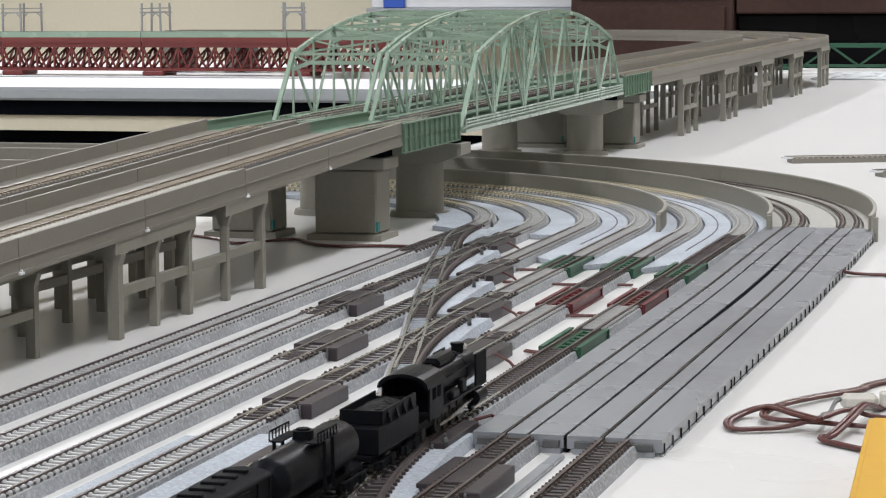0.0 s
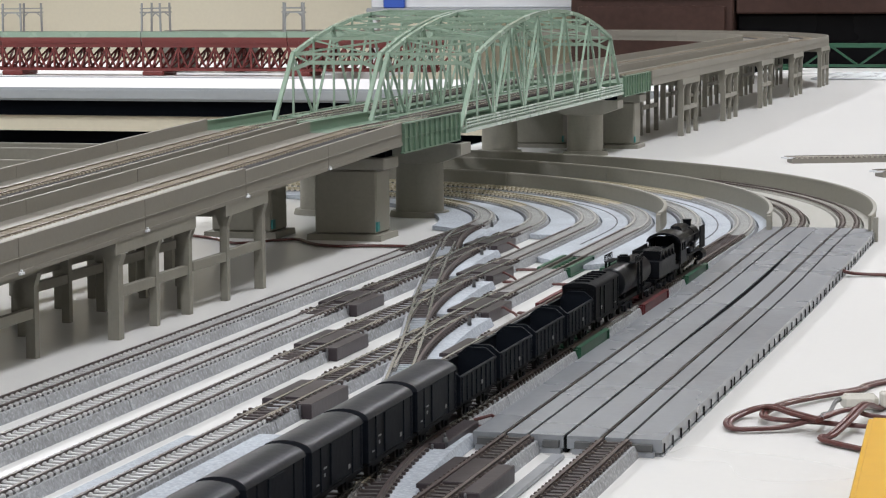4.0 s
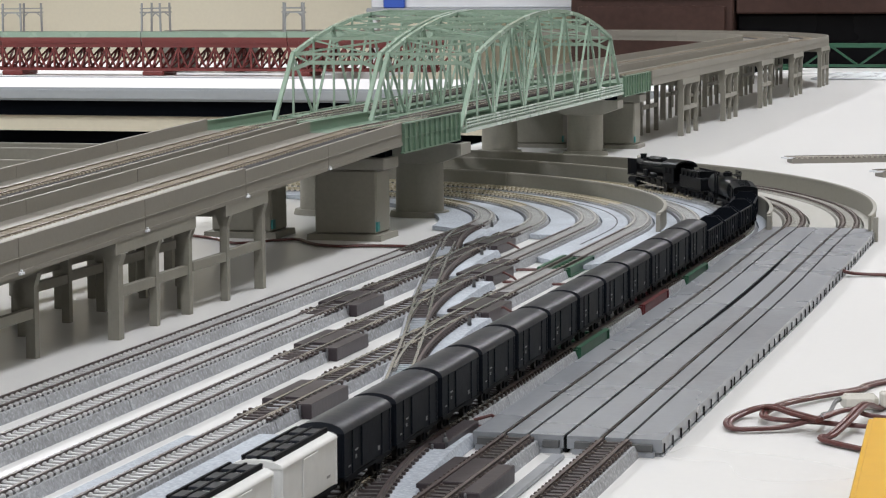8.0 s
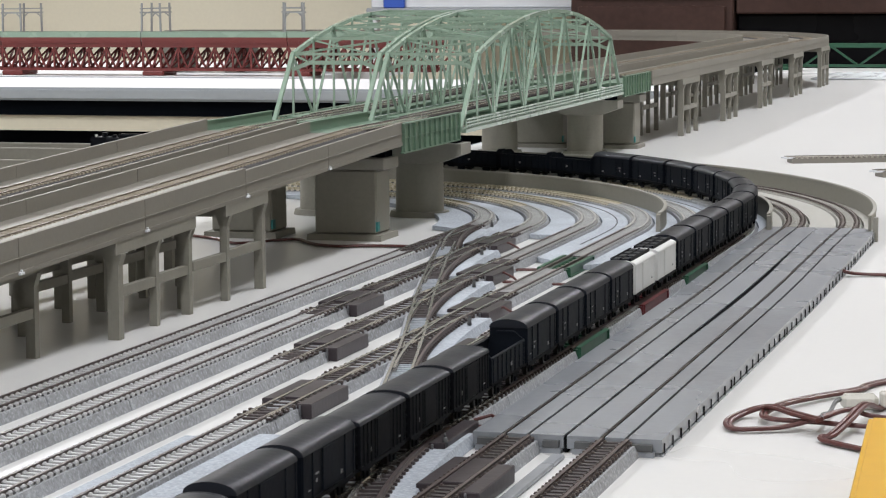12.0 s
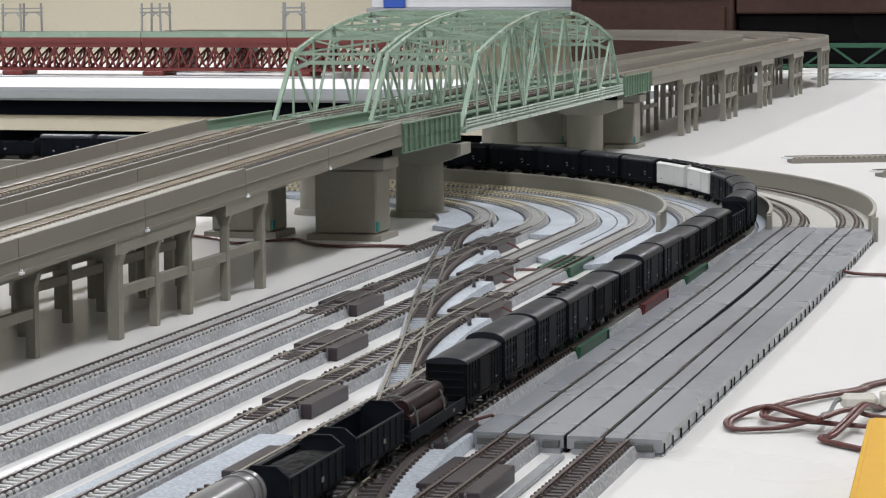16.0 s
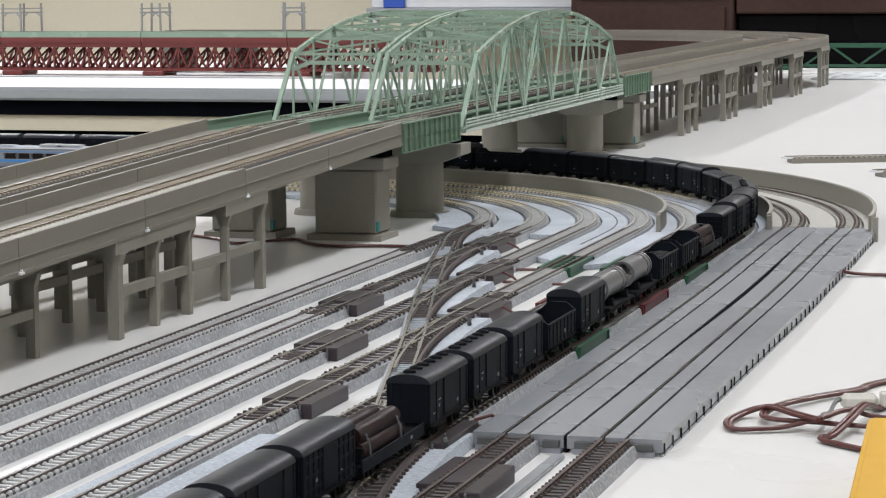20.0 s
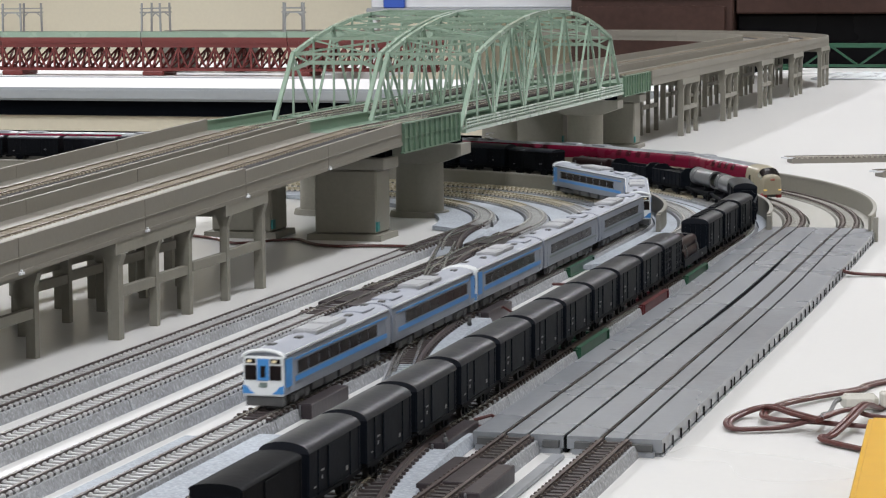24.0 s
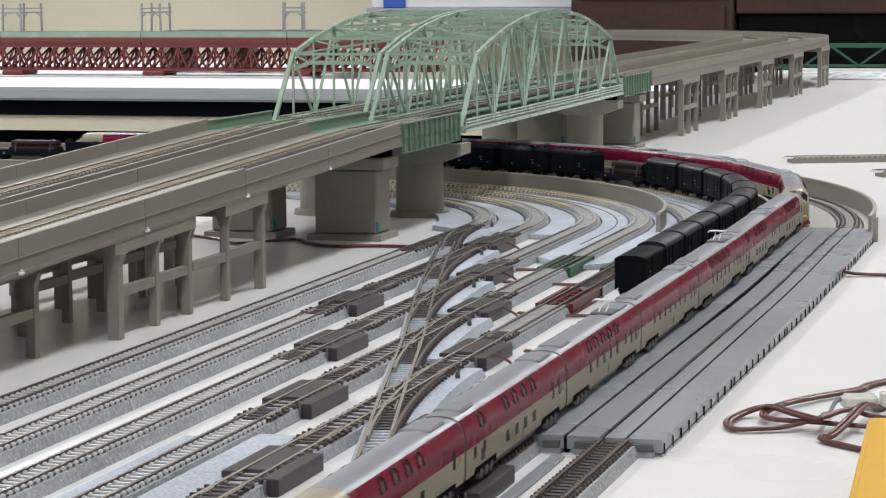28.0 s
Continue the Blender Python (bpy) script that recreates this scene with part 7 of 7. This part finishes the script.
    rbox(bm, -0.0080, 0.0080, -0.030 if not nose else -0.018, 0.030, 0.0014, 0.0040, 0.0004)
    part("belly_pan", bm, M_UNDER, t)
    for y, l in ((-0.055, 0.008), (0.056, 0.009)) if not nose else ((0.056, 0.009),):
        bm = bmesh.new()
        rbox(bm, -0.0052, 0.0052, y - l, y + l, 0.0258, 0.0274, 0.0007)
        part("roof_unit", bm, M_SROOF, t)
    if kind == "pantograph":
        bm = bmesh.new()
        for x in (-0.0016, 0.0016):
            tube(bm, [(x, 0.0345, 0.0276), (x, 0.0420, 0.0302), (x * 0.7, 0.0375, 0.0328)], 0.00035, 6)
        tube(bm, [(-0.0052, 0.0375, 0.0318), (-0.0040, 0.0375, 0.0329), (0.0040, 0.0375, 0.0329), (0.0052, 0.0375, 0.0318)], 0.00045, 6)
        tube(bm, [(-0.0040, 0.0362, 0.0328), (0.0040, 0.0362, 0.0328)], 0.00035, 6)
        part("pantograph", bm, M_PALE, t, "silver folding pantograph")
        bm = bmesh.new()
        rbox(bm, -0.0050, 0.0050, 0.031, 0.045, 0.0262, 0.0276, 0.0004)
        part("pantograph_base", bm, M_UNDER, t)
    bm = bmesh.new()
    ring_loft(bm, [sleeper_section(0, 0, 0, h + 0.0001, 0.97, 0.985), sleeper_section(0, 0, 0, h + 0.0010, 0.97, 0.985)], [0] * 17)
    part("gangway", bm, M_UNDER, t)
    if not nose:
        bm = bmesh.new()
        ring_loft(bm, [sleeper_section(0, 0, 0, -h - 0.0010, 0.97, 0.985), sleeper_section(0, 0, 0, -h - 0.0001, 0.97, 0.985)], [0] * 17)
        part("gangway", bm, M_UNDER, t)
    return trim_size(t, 0.94, 0.935)


# ---- make-up of the trains: each vehicle with the distances of its two ends behind the train's front ----
GOODS = []


def add(make, start, end, n=1):
    for k in range(n):
        GOODS.append((make, start + (end - start) * k / n, start + (end - start) * (k + 1) / n))


add("loco", 0.000, 0.089)
add("tender", 0.092, 0.1440)
add("tank_long", 0.150, 0.242)
add("tool", 0.246, 0.303)
add("hopper", 0.303, 0.544, 4)
add("plain", 0.544, 1.239, 12)
add("white", 1.239, 1.359, 2)
add("plain", 1.359, 1.588, 4)
add("hopper", 1.588, 1.646)
add("ribbed", 1.646, 1.818, 3)
add("plain", 1.818, 1.933, 2)
add("ribbed", 1.933, 2.049, 2)
add("vent", 2.049, 2.107)
add("slat", 2.107, 2.223, 2)
add("ribbed", 2.223, 2.281)
add("tank_short", 2.281, 2.357)
add("hopper", 2.357, 2.420)
add("coal", 2.420, 2.489)
add("pipe", 2.489, 2.617, 2)
add("plain", 2.617, 2.681)
add("hopper", 2.681, 2.745)
add("plain", 2.745, 2.808)
add("vent", 2.808, 2.930, 2)
add("tank_short", 2.932, 3.010)
add("slat", 3.010, 3.069)
add("plain", 3.069, 3.660, 10)
add("brake", 3.660, 3.718)

MODELS = {"loco": locomotive(), "tender": tender(), "tank_long": tank_bogie(), "hopper": hopper(), "coal": hopper(True), "tank_short": tank_short(), "pipe": pipe_wagon()}
for s in ("plain", "tool", "white", "ribbed", "vent", "slat", "brake"):
    MODELS[s] = van(s)
RAILCARS = {("blue", True): railcar("blue", True), ("blue", False): railcar("blue", False), ("grey", False): railcar("grey", False)}
SLEEPERS = {k: sleeper_car(k) for k in ("nose", "plain", "pantograph", "saloon")}


def goods_front(t):
    """How far the goods train's front has run along its line."""
    return 0.17 + 0.1205 * t + 0.0013 * t * t if t < 7 else 1.0772 + 0.1491 * (t - 7)


def railcar_front(t):
    """The railcars wait out of sight, then come towards the viewer."""
    t0, acc, v = 17.22, 0.2, 0.36
    return 2.254 - (0.0 if t < t0 else 0.5 * acc * (t - t0) ** 2 if t < t0 + v / acc else v * (t - t0) - 0.5 * v * v / acc)


def sleeper_front(t):
    """The sleeping cars wait out of sight, then come round and slow a little."""
    t0, acc, v = 17.75, 0.16, 0.333
    d = 0.0 if t < t0 else 0.5 * acc * (t - t0) ** 2 if t < t0 + v / acc else v * (t - t0) - 0.5 * v * v / acc
    return 2.831 - d + (0.008 * (t - 26) + 0.0205 * (t - 26) ** 2 if t > 26 else 0.0)


def stand(line, s, reach, turned=False):
    """The pose of a vehicle whose two axles or bogies ride on the line."""
    a, b = line.at(s - reach), line.at(s + reach)
    h = math.degrees(math.atan2(b[1] - a[1], b[0] - a[0])) - 90 + (180 if turned else 0)
    return pose((a[0] + b[0]) / 2, (a[1] + b[1]) / 2, RZ, 0, 0, h)


def roster(models, keys):
    """One object for each vehicle: the first of a kind is the model, the rest are copies."""
    out, used = [], set()
    for key in keys:
        out.append(copy_thing(models[key], Matrix.Identity(4)) if key in used else models[key])
        used.add(key)
    return out


UNITS = (("blue", True, False), ("blue", True, True), ("blue", True, False), ("grey", False, False), ("grey", False, False), ("blue", True, False), ("blue", True, True))
SLEEP = ["nose", "plain", "pantograph", "saloon", "pantograph", "plain", "nose"] * 2
GOODS_CARS = roster(MODELS, [g[0] for g in GOODS])
UNIT_CARS = roster(RAILCARS, [u[:2] for u in UNITS])
SLEEP_CARS = roster(SLEEPERS, SLEEP)


def motions():
    line = LINES["F"]
    for ob, (name, a, b) in zip(GOODS_CARS, GOODS):
        mid, reach = (a + b) / 2, 0.36 * (b - a) if b - a > 0.07 else 0.25 * (b - a)
        walk(ob, [(0.4 * k, stand(line, goods_front(0.4 * k) - mid, reach)) for k in range(71)])
    line = LINES["D"]
    times = [0.0, 17.0] + [17.2 + 0.2 * k for k in range(55)]
    for i, (ob, unit) in enumerate(zip(UNIT_CARS, UNITS)):
        walk(ob, [(t, stand(line, railcar_front(t) + 0.1450 * (i + 0.5), 0.0475, unit[2])) for t in times])
    line = LINES["G"]
    times = [0.0, 17.6] + [17.8 + 0.2 * k for k in range(52)]
    for i, ob in enumerate(SLEEP_CARS):
        walk(ob, [(t, stand(line, sleeper_front(t) + 0.147 * (i + 0.5), 0.0475, i % 7 == 6)) for t in times])


motions()
